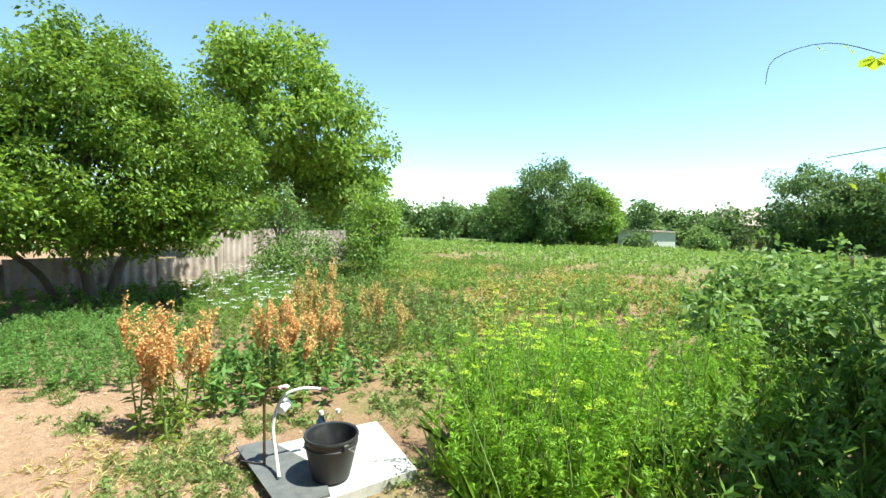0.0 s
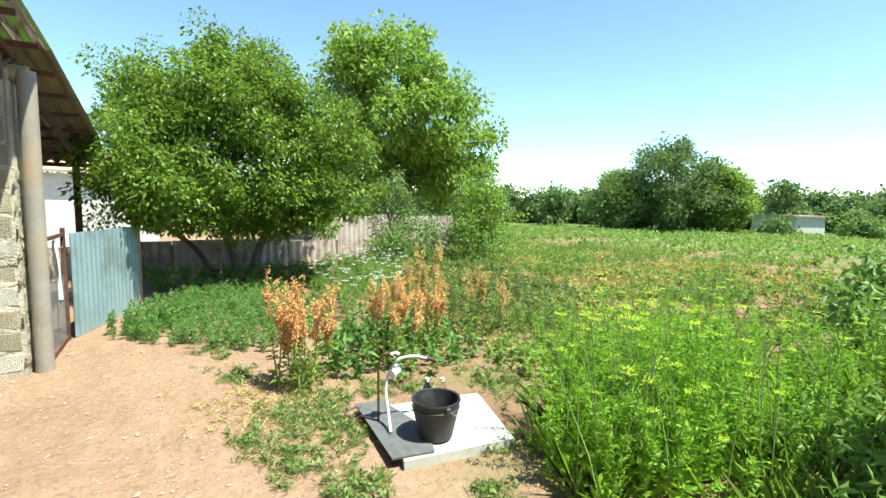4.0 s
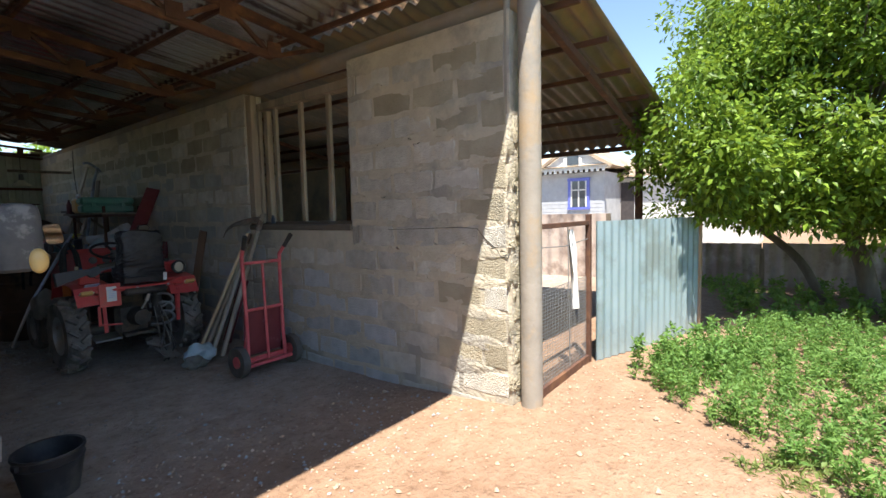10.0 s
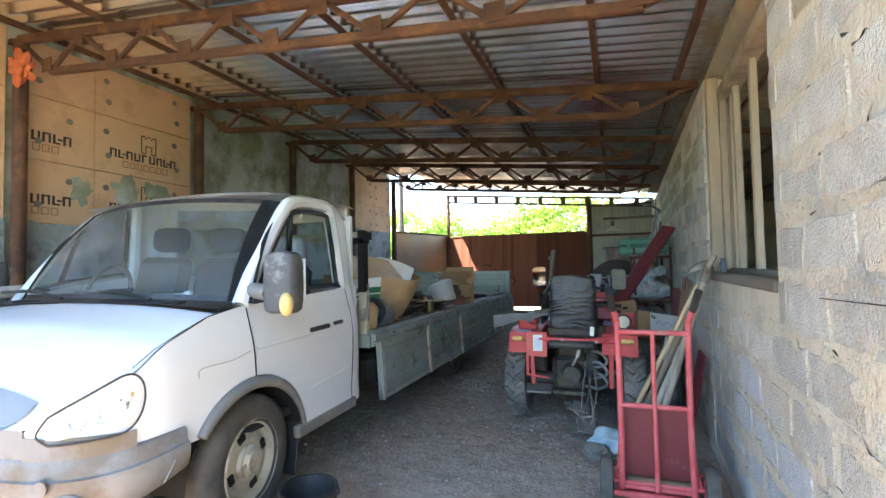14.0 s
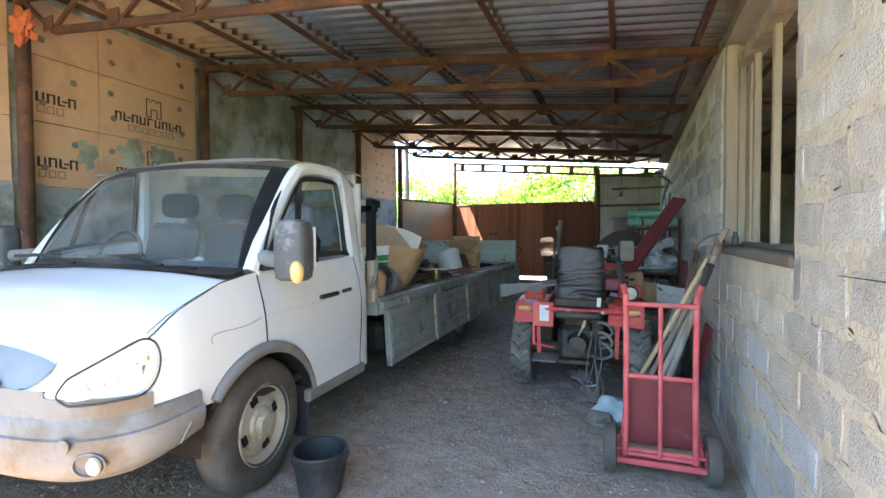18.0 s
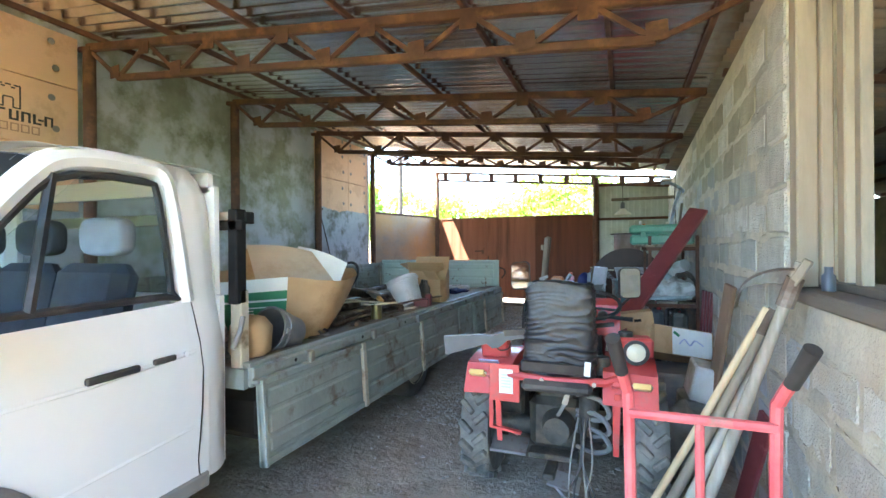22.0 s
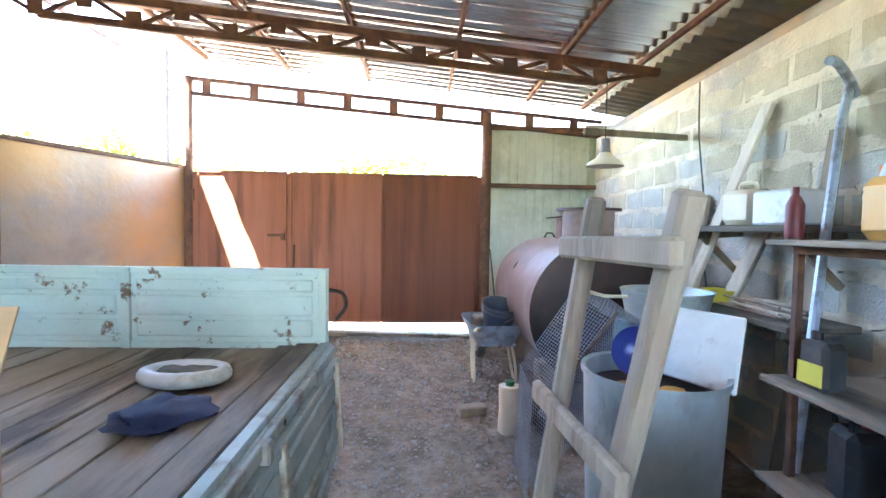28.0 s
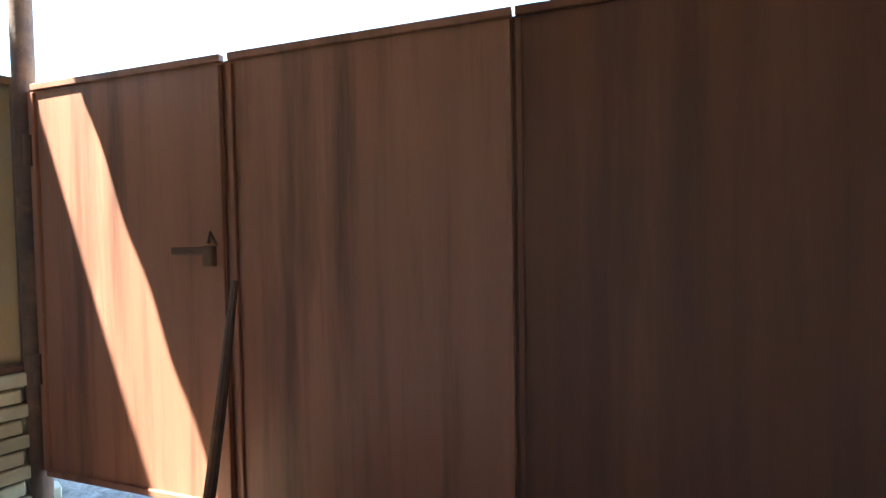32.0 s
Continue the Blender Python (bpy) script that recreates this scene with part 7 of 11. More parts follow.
        part("flap", Geo().box((0, s[1] / 2 + 0.02, s[2] + 0.08), (s[0], 0.16, 0.005), (62, 0, 0)), MAT["card"], b)
    for k, (x, y) in enumerate(((3.76, 7.30), (3.67, 7.40))):
        single("brown_bottle", Geo().lathe([(0, 0), (0.05, 0), (0.052, 0.02), (0.05, 0.19), (0.025, 0.23), (0.022, 0.27), (0, 0.27)], 16).turned(pose(x, y, DECK, 0, 4 * k, 0)), MAT["cast_iron"], "dark brown plastic bottle by the pail", "bottle", smooth=True, group="dark bottles")
    # steering column assembly standing in the bed
    st = thing("steering_column", "old black steering wheel and column from a vehicle", "steering wheel", pose(2.95, 6.70, DECK))
    ring = [(0.10 + 0.20 * math.cos(a), 0.05 + 0.12 * math.sin(a), 0.28 + 0.18 * math.sin(a) + 0.06 * math.cos(a)) for a in [2 * math.pi * i / 26 for i in range(27)]]
    part("rim", Geo().tube(ring, 0.014, 8), MAT["rubber"], st, smooth=True)
    part("column", Geo().cyl((0.10, 0.05, 0.02), (0.10, 0.05, 0.30), 0.03, n=10).box((0.07, 0.03, 0.34), (0.16, 0.14, 0.10), (10, 20, 0), 0.02).box((-0.02, 0.02, 0.42), (0.10, 0.07, 0.08), (0, 15, 0), 0.01), MAT["cast_iron"], st)
    # pipes and scrap
    rng = random.Random(5)
    sc = thing("scrap_pipes", "pile of rusty pipes, bars and iron scrap on the bed", "scrap", pose(3.2, 6.2, DECK))
    for k in range(26):
        y0, ln = rng.uniform(-1.0, 0.3), rng.uniform(0.5, 1.5)
        x0 = rng.uniform(-0.55, 0.55)
        a = rng.uniform(-0.5, 0.5)
        z = 0.025 + 0.018 * (k % 6)
        r = rng.choice((0.010, 0.013, 0.018, 0.026, 0.032))
        part("pipe" if k % 3 else "bar", Geo().cyl((x0, y0, z + r * 0.4), (x0 + math.sin(a) * ln * 0.5, y0 + ln, z + r * 0.4 + rng.uniform(-0.01, 0.04)), r, n=9) if k % 3 else
             Geo().beam((x0, y0, z), (x0 + math.sin(a) * ln * 0.5, y0 + ln, z + rng.uniform(-0.01, 0.03)), 0.05, 0.014, 0.003), MAT["junk"], sc)
    for k, (x0, x1, r, z) in enumerate(((0.42, 0.50, 0.030, 0.030), (0.34, 0.38, 0.022, 0.024), (0.26, 0.20, 0.034, 0.034), (0.48, 0.36, 0.020, 0.075), (0.16, 0.28, 0.026, 0.080), (0.05, 0.02, 0.036, 0.036), (-0.08, 0.08, 0.024, 0.085), (0.55, 0.57, 0.018, 0.02))):
        y0, y1 = -0.75 + 0.11 * (k % 4), 1.45 - 0.17 * (k % 5)
        if k % 3 == 2:
            part("long_timber", Geo().beam((x0, y0, z), (x1, y1, z + 0.004), r * 2.2, r * 1.3, 0.006), MAT["timber_y"], sc, "long weathered timber among the pipes")
        else:
            part("long_pipe", Geo().cyl((x0, y0, z), (x1, y1, z + 0.006), r, n=10), MAT["junk"], sc, smooth=True)
    part("bent_pipe", Geo().tube([(-0.55, -0.15, 0.16), (-0.2, 0.1, 0.15), (0.05, 0.32, 0.20), (0.15, 0.55, 0.16), (0.2, 0.8, 0.08)], 0.042, 12, smooth=4), MAT["rubber"], sc, "thick black exhaust pipe", smooth=True)
    part("upright_stake", Geo().beam((0.12, -0.02, 0.05), (0.10, 0.0, 0.36), 0.012, 0.02), MAT["cast_iron"], sc)
    for k in range(90):
        x, y = rng.uniform(-0.6, 0.72), rng.uniform(-1.15, 1.0)
        s = rng.uniform(0.02, 0.06)
        g = Geo().box((x, y, 0.02 + rng.uniform(0, 0.05)), (s * rng.uniform(0.6, 2.2), s * rng.uniform(0.5, 1.4), s * rng.uniform(0.3, 0.8)), (rng.uniform(-30, 30), rng.uniform(-30, 30), rng.uniform(0, 180)), 0.004)
        part("scrap_piece", g, MAT["junk"], sc)
    for k in range(12):
        x, y = rng.uniform(-0.3, 0.70), rng.uniform(-1.1, 0.0)
        a = rng.uniform(0, 6)
        r = rng.uniform(0.03, 0.07)
        part("iron_ring", Geo().tube([(x + r * math.cos(q + a), y + r * math.sin(q + a), 0.05 + 0.02 * math.sin(q)) for q in [i * 0.55 for i in range(10)]], 0.008, 6), MAT["junk"], sc)
    hs = thing("white_hose", "looped dirty white braided hose on the scrap", "hose", pose(3.55, 6.2, DECK + 0.10))
    part("loop", Geo().tube([(-0.28, -0.1, 0.02), (-0.22, 0.12, 0.05), (-0.02, 0.15, 0.04), (0.10, 0.0, 0.03), (0.30, -0.08, 0.05), (0.38, 0.08, 0.05), (0.28, 0.17, 0.03), (0.10, 0.12, 0.04), (-0.02, 0.0, 0.05), (-0.15, -0.12, 0.03), (-0.3, -0.16, 0.01)], 0.008, 8, smooth=4), MAT["cream"], hs, smooth=True)
    part("ferrule", Geo().cyl((0.08, -0.02, 0.035), (0.12, 0.04, 0.035), 0.015, n=10), MAT["steel"], hs)
    single("brass_sleeve", Geo().lathe([(0.026, 0.0), (0.045, 0.0), (0.045, 0.13), (0.028, 0.13), (0.026, 0.02)], 22).turned(pose(3.83, 6.10, DECK + 0.02)), MAT["brass"], "brass sleeve standing on the deck edge", "sleeve", smooth=40)
    yl = thing("work_glove", "grey and yellow work glove lying on the pipes", "glove", pose(3.46, 6.72, DECK + 0.17, 0, 25, 30))
    part("palm", Geo().blob((0, 0, 0), (0.07, 0.10, 0.035), 4, 0.25, 6), MAT["rag"], yl, smooth=60)
    part("cuff", Geo().box((0.07, -0.07, -0.02), (0.09, 0.07, 0.04), (0, 20, 40), 0.015), MAT["yellow_plastic"], yl, "yellow rubber cuff")
    single("wooden_peg", Geo().cyl((3.79, 6.72, DECK + 0.03), (3.86, 6.83, DECK + 0.035), 0.018, 0.014, 10), MAT["card_pale"], "short pale wooden peg", "peg", smooth=True)
    single("iron_clamp", Geo().box((3.86, 6.96, DECK + 0.06), (0.14, 0.09, 0.10), (0, 0, 15), 0.01).box((3.90, 7.05, DECK + 0.08), (0.06, 0.10, 0.14), (0, 0, 15), 0.01), MAT["burgundy"], "rust-red iron vice block", "clamp")
    single("tarpaulin", Geo().grid(lambda u, v: (2.05 + 0.85 * u, 6.0 + 2.3 * v, DECK + 0.012 + 0.012 * noise.noise(Vector((u * 4, v * 7, 2)))), 20, 30), MAT["bag"], "pale blue plastic sheet spread on the deck", "sheet", smooth=True)
    wr = thing("white_ring_seat", "white oval plastic ring on the deck", "ring", pose(3.52, 9.05, DECK + 0.02))
    ring = [(0.15 * math.cos(a), 0.10 * math.sin(a), 0.03) for a in [2 * math.pi * i / 28 for i in range(29)]]
    part("ring", Geo().tube(ring, 0.032, 10), MAT["white_plastic"], wr, smooth=True)
    part("inner_cloth", Geo().blob((0, 0, 0.03), (0.10, 0.06, 0.03), 4, 0.3, 8), MAT["rag"], wr, smooth=60)
    single("black_rag", Geo().blob((3.62, 8.70, DECK + 0.03), (0.16, 0.14, 0.04), 5, 0.3, 14), MAT["navy"], "dark rag and cable heap on the deck", "rag", smooth=60)


build_load()

# ---- store corner: drum, ladder, shelf, tank ----
def build_drum(m, r, h, material, name, label):
    t = thing(name, label, "drum", m)
    prof = [(0, 0.0), (r, 0.0), (r + 0.008, 0.012), (r, 0.024)]
    for k in (1, 2):
        z = h * k / 3
        prof += [(r, z - 0.025), (r + 0.012, z - 0.008), (r + 0.012, z + 0.008), (r, z + 0.025)]
    prof += [(r, h - 0.02), (r + 0.01, h - 0.008), (r + 0.008, h), (r - 0.008, h), (r - 0.01, h - 0.03), (0, h - 0.03)]
    part("shell", Geo().lathe(prof, 40), material, t, smooth=35)
    part("rim", Geo().tube([((r + 0.002) * math.cos(a), (r + 0.002) * math.sin(a), h) for a in [2 * math.pi * i / 36 for i in range(37)]], 0.009, 6), material, t, smooth=True)
    part("bung", Geo().cyl((r * 0.6, 0, h - 0.032), (r * 0.6, 0, h - 0.012), 0.035, n=12), MAT["steel"], t)
    return t


def build_store():
    build_drum(pose(5.105, 7.58, -0.06, 0, 0, 40), 0.285, 0.95, MAT["brown_drum"], "oil_drum", "rusty brown oil drum with dark oil stains")
    bc = thing("brush_cutter_engine", "black and orange brush cutter engine lying on the drum", "engine", pose(5.13, 7.35, 0.835))
    BP = MAT["black_plastic"]
    part("fuel_tank", Geo().loft_round([((-0.145, -0.03, 0.03), 0.02), ((-0.13, -0.03, 0.03), 0.042), ((-0.05, -0.03, 0.022), 0.05), ((0.06, -0.03, 0.022), 0.05), ((0.13, -0.03, 0.032), 0.042), ((0.145, -0.03, 0.035), 0.02)], 14), MAT["cream"], bc, "cream plastic fuel tank", smooth=True)
    part("filler_cap", Geo().cyl((-0.135, -0.05, 0.055), (-0.155, -0.085, 0.06), 0.026, n=14), MAT["grey_plastic"], bc, smooth=30)
    part("body", Geo().box((-0.02, 0.01, 0.12), (0.30, 0.12, 0.11), (0, -3, 0), 0.02), BP, bc)
    part("shroud", Geo().box((0.01, 0.0, 0.185), (0.115, 0.125, 0.105), (0, -3, 0), 0.022), MAT["orange"], bc, "orange ribbed shroud")
    for k in range(6):
        part("shroud_slot", Geo().box((-0.032 + k * 0.017, -0.062, 0.19), (0.007, 0.008, 0.075), (0, -3, 0)), MAT["card_pale"], bc)
    part("starter", Geo().cyl((0.01, -0.04, 0.085), (0.01, -0.085, 0.085), 0.052, 0.048, 12), BP, bc, smooth=30)
    part("starter_hub", Geo().cyl((0.01, -0.085, 0.085), (0.01, -0.093, 0.085), 0.030, n=12), MAT["blue_plastic"], bc)
    for k in range(5):
        part("cooling_fin", Geo().box((0.085 + k * 0.016, -0.03, 0.13), (0.006, 0.09, 0.09)), MAT["grey_plastic"], bc)
    part("muffler", Geo().box((0.155, -0.005, 0.13), (0.05, 0.10, 0.10), (0, 0, 0), 0.014), MAT["cast_iron"], bc)
    part("filter_box", Geo().box((-0.135, -0.02, 0.145), (0.07, 0.10, 0.09), (0, -6, 0), 0.012), BP, bc)
    for k in range(3):
        part("filter_slot", Geo().box((-0.135, -0.072, 0.125 + k * 0.02), (0.045, 0.004, 0.008)), MAT["trim_grey"], bc)
    part("carburettor", Geo().box((-0.075, -0.05, 0.085), (0.05, 0.05, 0.05), (0, 0, 0), 0.008).cyl((-0.09, -0.07, 0.07), (-0.09, -0.09, 0.07), 0.012, n=8), MAT["steel"], bc)
    for x0, dx, deep in ((-0.155, 0.02, 0.36), (-0.085, 0.035, 0.33)):
        part("strap", Geo().grid(lambda u, v: (x0 + dx * math.sin(u * 5) * 0.4 + 0.026 * v + 0.02 * u, -0.108 - 0.004 * math.sin(u * 3), 0.05 - deep * u), 18, 2), MAT["dull_black"], bc, "black webbing strap hanging down")
    bt = thing("detergent_bottle", "pink plastic bottle with violet label on the drum", "bottle", pose(5.25, 7.50, 0.845))
    part("bottle", Geo().box((0, 0, 0.09), (0.075, 0.05, 0.18), bev=0.015), MAT["violet"], bt)
    part("shoulder", Geo().box((0, 0, 0.20), (0.07, 0.048, 0.06), bev=0.018), MAT["pink"], bt)
    part("cap", Geo().cyl((0, 0, 0.225), (0, 0, 0.26), 0.018, n=12), MAT["red_paint"], bt)
    gb = thing("glass_bottle", "small clear bottle with blue cap on the drum", "bottle", pose(4.96, 7.47, 0.845))
    part("bottle", Geo().lathe([(0, 0), (0.03, 0), (0.03, 0.10), (0.012, 0.13), (0.012, 0.15)], 14), MAT["bag"], gb, smooth=True)
    part("cap", Geo().cyl((0, 0, 0.15), (0, 0, 0.175), 0.015, n=10), MAT["bluesteel"], gb)
    single("green_bottle_top", Geo().cyl((4.90, 7.52, 0.845), (4.90, 7.52, 0.885), 0.022, n=12), MAT["green_ink"], "small green plastic jar on the drum", "jar")
    bk = thing("metal_bracket_bundle", "bundle of grey brackets and black sheet on the drum", "metal", pose(5.10, 7.72, 0.845))
    part("sheet", Geo().prism([(-0.18, 0.0), (-0.06, 0.14), (0.10, 0.12), (0.2, 0.0)], -0.02, 0.02, "y"), MAT["cast_iron"], bk)
    part("clamp", Geo().box((-0.17, -0.06, 0.10), (0.03, 0.03, 0.20), (0, 14, 0), 0.004).box((-0.14, -0.06, 0.19), (0.09, 0.03, 0.03), (0, -20, 0), 0.004), MAT["white_plastic"], bk)
    part("tap_pipe", Geo().tube([(0.18, 0.05, 0.0), (0.27, 0.05, 0.01), (0.30, 0.05, 0.10), (0.31, 0.05, 0.24)], 0.017, 8, smooth=2), MAT["bluesteel"], bk)

    # ladder
    MAT["ladder_wood"] = mat("weathered_ladder_wood", (0.235, 0.19, 0.15), (0.42, 0.355, 0.29), 7, 0.85, bump=0.005, bump_scale=30, stretch=(1, 1, 0.15), vary=0.12, stain=(0.16, 0.125, 0.10), stain_scale=5)
    ld = thing("wooden_ladder", "rough grey wooden ladder leaning by the drum", "ladder", pose(0, 0, 0))
    fa, fb, na, nb = Vector((4.72, 8.44, -0.06)), Vector((4.92, 8.345, 1.48)), Vector((4.775, 8.24, -0.06)), Vector((4.955, 7.97, 1.47))
    for a, b in ((fa, fb), (na, nb)):
        part("rail", Geo().beam(a, b, 0.045, 0.078, 0.010, up=(0.2, 1, 0)), MAT["ladder_wood"], ld)
    for f, tilt in ((0.20, 0.02), (0.42, -0.01), (0.64, 0.015), (0.92, -0.01)):
        a, b = fa.lerp(fb, f), na.lerp(nb, f)
        d = (b - a).normalized()
        off = Vector((-0.042, -0.012, tilt))
        part("rung", Geo().beam(a - d * 0.07 + off, b + d * 0.07 + off - Vector((0, 0, 2 * tilt)), 0.03, 0.058, 0.008), MAT["ladder_wood"], ld)
    # teal drum with a zinc basin, behind the ladder
    build_drum(pose(5.88, 9.76, -0.05), 0.285, 0.945, MAT["teal_paint"], "teal_drum", "worn teal steel drum")
    bs = thing("zinc_basin", "round galvanised basin on the teal drum", "basin", pose(5.87, 9.76, 0.895))
    part("bowl", Geo().lathe([(0, 0.01), (0.205, 0.01), (0.238, 0.165), (0.25, 0.17), (0.25, 0.16), (0.243, 0.155), (0.21, 0.0), (0, 0.0)], 40), MAT["galv"], bs, smooth=40)
    part("grip", Geo().tube([(-0.12, -0.205, 0.125), (-0.11, -0.25, 0.13), (0.0, -0.272, 0.13), (0.02, -0.232, 0.125)], 0.008, 7), MAT["galv"], bs)
    # tub with things
    MAT["blue_enamel"] = mat("deep_blue_enamel", (0.012, 0.022, 0.13), (0.02, 0.035, 0.19), 4, 0.3)
    tb = thing("zinc_tub", "galvanised tub with bowls in it", "tub", pose(5.30, 8.76, -0.085) @ Matrix.Diagonal((0.72, 0.72, 1.33, 1)))
    part("tub", Geo().lathe([(0, 0.02), (0.27, 0.02), (0.322, 0.74), (0.345, 0.745), (0.345, 0.73), (0.332, 0.73), (0.28, 0.0), (0, 0.0)], 36), MAT["galv"], tb, smooth=40)
    part("cover", Geo().cyl((0, 0, 0.66), (0, 0, 0.69), 0.312, n=30), MAT["tank_end"], tb)
    bb = thing("blue_bowl", "deep blue enamel bowl standing on its rim in the tub", "bowl", pose(5.28, 8.84, 0.945, 74, 0, -32) @ Matrix.Scale(0.70, 4))
    part("bowl", Geo().lathe([(0, -0.075), (0.06, -0.072), (0.105, -0.035), (0.128, 0.0), (0.136, 0.004), (0.134, 0.010), (0.122, 0.004), (0.10, -0.028), (0.055, -0.062), (0, -0.066)], 34), MAT["blue_enamel"], bb, smooth=50)
    single("sponge", Geo().blob((5.20, 8.72, 0.852), (0.052, 0.036, 0.020), 4, 0.15, 3), MAT["card"], "brown wooden scrub brush in the tub", "brush")
    single("yellow_sponge", Geo().blob((5.31, 8.66, 0.852), (0.050, 0.036, 0.020), 4, 0.15, 5), MAT["yellow_plastic"], "yellow sponge in the tub", "sponge")
    # white enamelled panel propped on the tub
    ap = thing("enamel_board", "white enamelled panel with a timber edge propped on the tub", "board", pose(5.45, 8.80, 0.845, 0, 0, -63) @ Matrix.Scale(0.78, 4))
    part("sheet", Geo().box((0, 0.015, 0.17), (0.46, 0.03, 0.34), (-10, 0, 0), 0.008), MAT["white_plastic"], ap)
    part("timber_edge", Geo().box((-0.225, -0.002, 0.17), (0.03, 0.035, 0.36), (-10, 0, 0), 0.005), MAT["timber"], ap, "grey timber edge strip")
    # wire cage
    cg = thing("wire_cage", "bent galvanised wire mesh cage standing on its edge", "cage", pose(5.12, 9.62, -0.04))
    m1 = pose(0.0, 0.0, 0.05) @ Matrix.Rotation(radians(-24), 4, "Y")
    def mesh_panel(name, u, v, nu, nv, o):
        g = Geo()
        o, u, v = Vector(o), Vector(u), Vector(v)
        for i in range(nu + 1):
            a = o + u * (i / nu)
            g.cyl(a, a + v, 0.0019, n=4, cap=False)
        for j in range(nv + 1):
            a = o + v * (j / nv)
            g.cyl(a, a + u, 0.0019, n=4, cap=False)
        part(name, g, MAT["wire"], cg)
    U, V, O = (0.13, -0.28, -0.075), (0.26, -0.15, 0.47), (-0.06, 0.245, 0.63)
    mesh_panel("mesh_side", U, V, 17, 30, O)
    R_ = tuple(a + b for a, b in zip(O, U))
    mesh_panel("mesh_side", V, (0.09, 0.16, -0.42), 30, 22, R_)
    part("slat", Geo().beam(R_, tuple(a + b for a, b in zip(R_, V)), 0.045, 0.016, 0.003), MAT["timber_y"], cg, "weathered grey slat along the bend")
    mesh_panel("mesh_side", U, (-0.03, 0.0, -0.60), 17, 28, O)
    mesh_panel("mesh_side", (-0.02, -0.40, -0.02), (-0.02, 0.0, -0.58), 14, 22, O)
    mesh_panel("mesh_side", (0.22, 0.06, -0.05), (0.10, -0.26, -0.10), 9, 11, (0.20, 0.095, 1.10))
    part("edge_wire", Geo().tube([(0.18, 0.09, 1.105), (0.27, 0.08, 1.10), (0.36, 0.06, 1.075), (0.50, 0.09, 1.07)], 0.010, 7), MAT["cream"], cg, "pale bent handle wire")
    # log and offcuts
    single("chopping_log", Geo().loft_round([((5.1, 10.36, -0.04), 0.085), ((5.1, 10.36, 0.14), 0.078), ((5.1, 10.37, 0.30), 0.08)], 14), MAT["card_pale"], "short pinkish upright log", "log", smooth=40)
    single("green_jar", Geo().cyl((5.1, 10.37, 0.30), (5.1, 10.37, 0.335), 0.03, n=12), MAT["green_ink"], "small green plastic jar on the log", "jar")
    single("wood_offcut", Geo().box((4.86, 10.62, 0.03), (0.22, 0.10, 0.07), (0, 0, 12), 0.01), MAT["timber_y"], "short timber offcut on the ground", "wood")
    # leaning boards and pipes
    for a, b, w, mt, lab in (((5.72, 10.28, 0.0), (6.27, 9.80, 2.15), 0.10, "pale_board", "long pale grey board leaning on the wall"), ((5.86, 10.14, 0.0), (6.27, 9.66, 1.62), 0.12, "pale_board", "short pale grey board leaning on the wall"),
                             ((6.05, 9.35, 0.0), (6.26, 9.30, 1.90), 0.09, "timber", "dark grey board leaning on the wall"), ((6.14, 10.40, 0.0), (6.265, 10.40, 1.66), 0.10, "timber", "rough split post leaning on the wall")):
        single("leaning_board", Geo().beam(a, b, 0.028, w, 0.005, up=(0, 1, 0)), MAT[mt], lab, "board", SKEW, group="leaning boards")
    single("curved_pipe", Geo().tube([(5.78, 8.92, -0.05), (6.18, 9.20, 1.9), (6.275, 9.24, 2.04), (6.12, 9.16, 2.15), (6.03, 9.10, 2.14)], 0.020, 9, smooth=2), MAT["bluesteel"], "grey steel pipe with a bent top", "pipe", SKEW, smooth=True)
    # shelf
    sh = thing("steel_shelf", "rusty angle-iron shelf crowded with canisters", "shelf", pose(6.19, 8.37, -0.06))
    for x in (-0.20, 0.22):
        for y in (-0.59, 0.59):
            part("leg", Geo().beam((x, y, 0.0), (x, y, 1.52 if y < 0 else 1.46), 0.03, 0.03, 0.003), MAT["rust_steel"], sh)
    for z in (0.45, 0.86, 1.42):
        for k in range(3):
            part("shelf_board", Geo().box((-0.235 + 0.19 * k, 0.01 * k, z + 0.003 * (k % 2)), (0.18, 1.26 - 0.05 * k, 0.022), (0, 0, 0.8 * (k - 1)), 0.003), MAT["timber_y"], sh)
        part("front_rail", Geo().box((0.0, -0.60, z - 0.028), (0.46, 0.025, 0.035)), MAT["rust_steel"], sh)
        part("side_rail", Geo().box((-0.22, 0, z - 0.028), (0.025, 1.17, 0.035)), MAT["rust_steel"], sh)
    cs = thing("tool_case", "sea-green plastic tool case on the shelf", "tool case", pose(6.12, 8.09, 1.378, 0, 0, -6))
    part("base", Geo().box((0, 0, 0.05), (0.60, 0.27, 0.10), bev=0.02), MAT["green_case"], cs)
    part("lid", Geo().box((0, 0, 0.155), (0.62, 0.29, 0.10), bev=0.03), MAT["green_case"], cs)
    for x in (-0.17, 0.17):
        part("catch", Geo().box((x, -0.143, 0.10), (0.05, 0.02, 0.05), bev=0.005), MAT["green_case"], cs)
    jc = thing("fuel_canister", "amber-yellow plastic canister on the shelf", "canister", pose(5.93, 8.50, 1.378))
    part("body", Geo().box((0, 0, 0.10), (0.13, 0.20, 0.20), bev=0.03), MAT["yellow_plastic"], jc)
    part("handle", Geo().tube([(0, -0.07, 0.19), (0, -0.05, 0.25), (0, 0.04, 0.25), (0, 0.07, 0.19)], 0.014, 8, smooth=2), MAT["white_plastic"], jc)
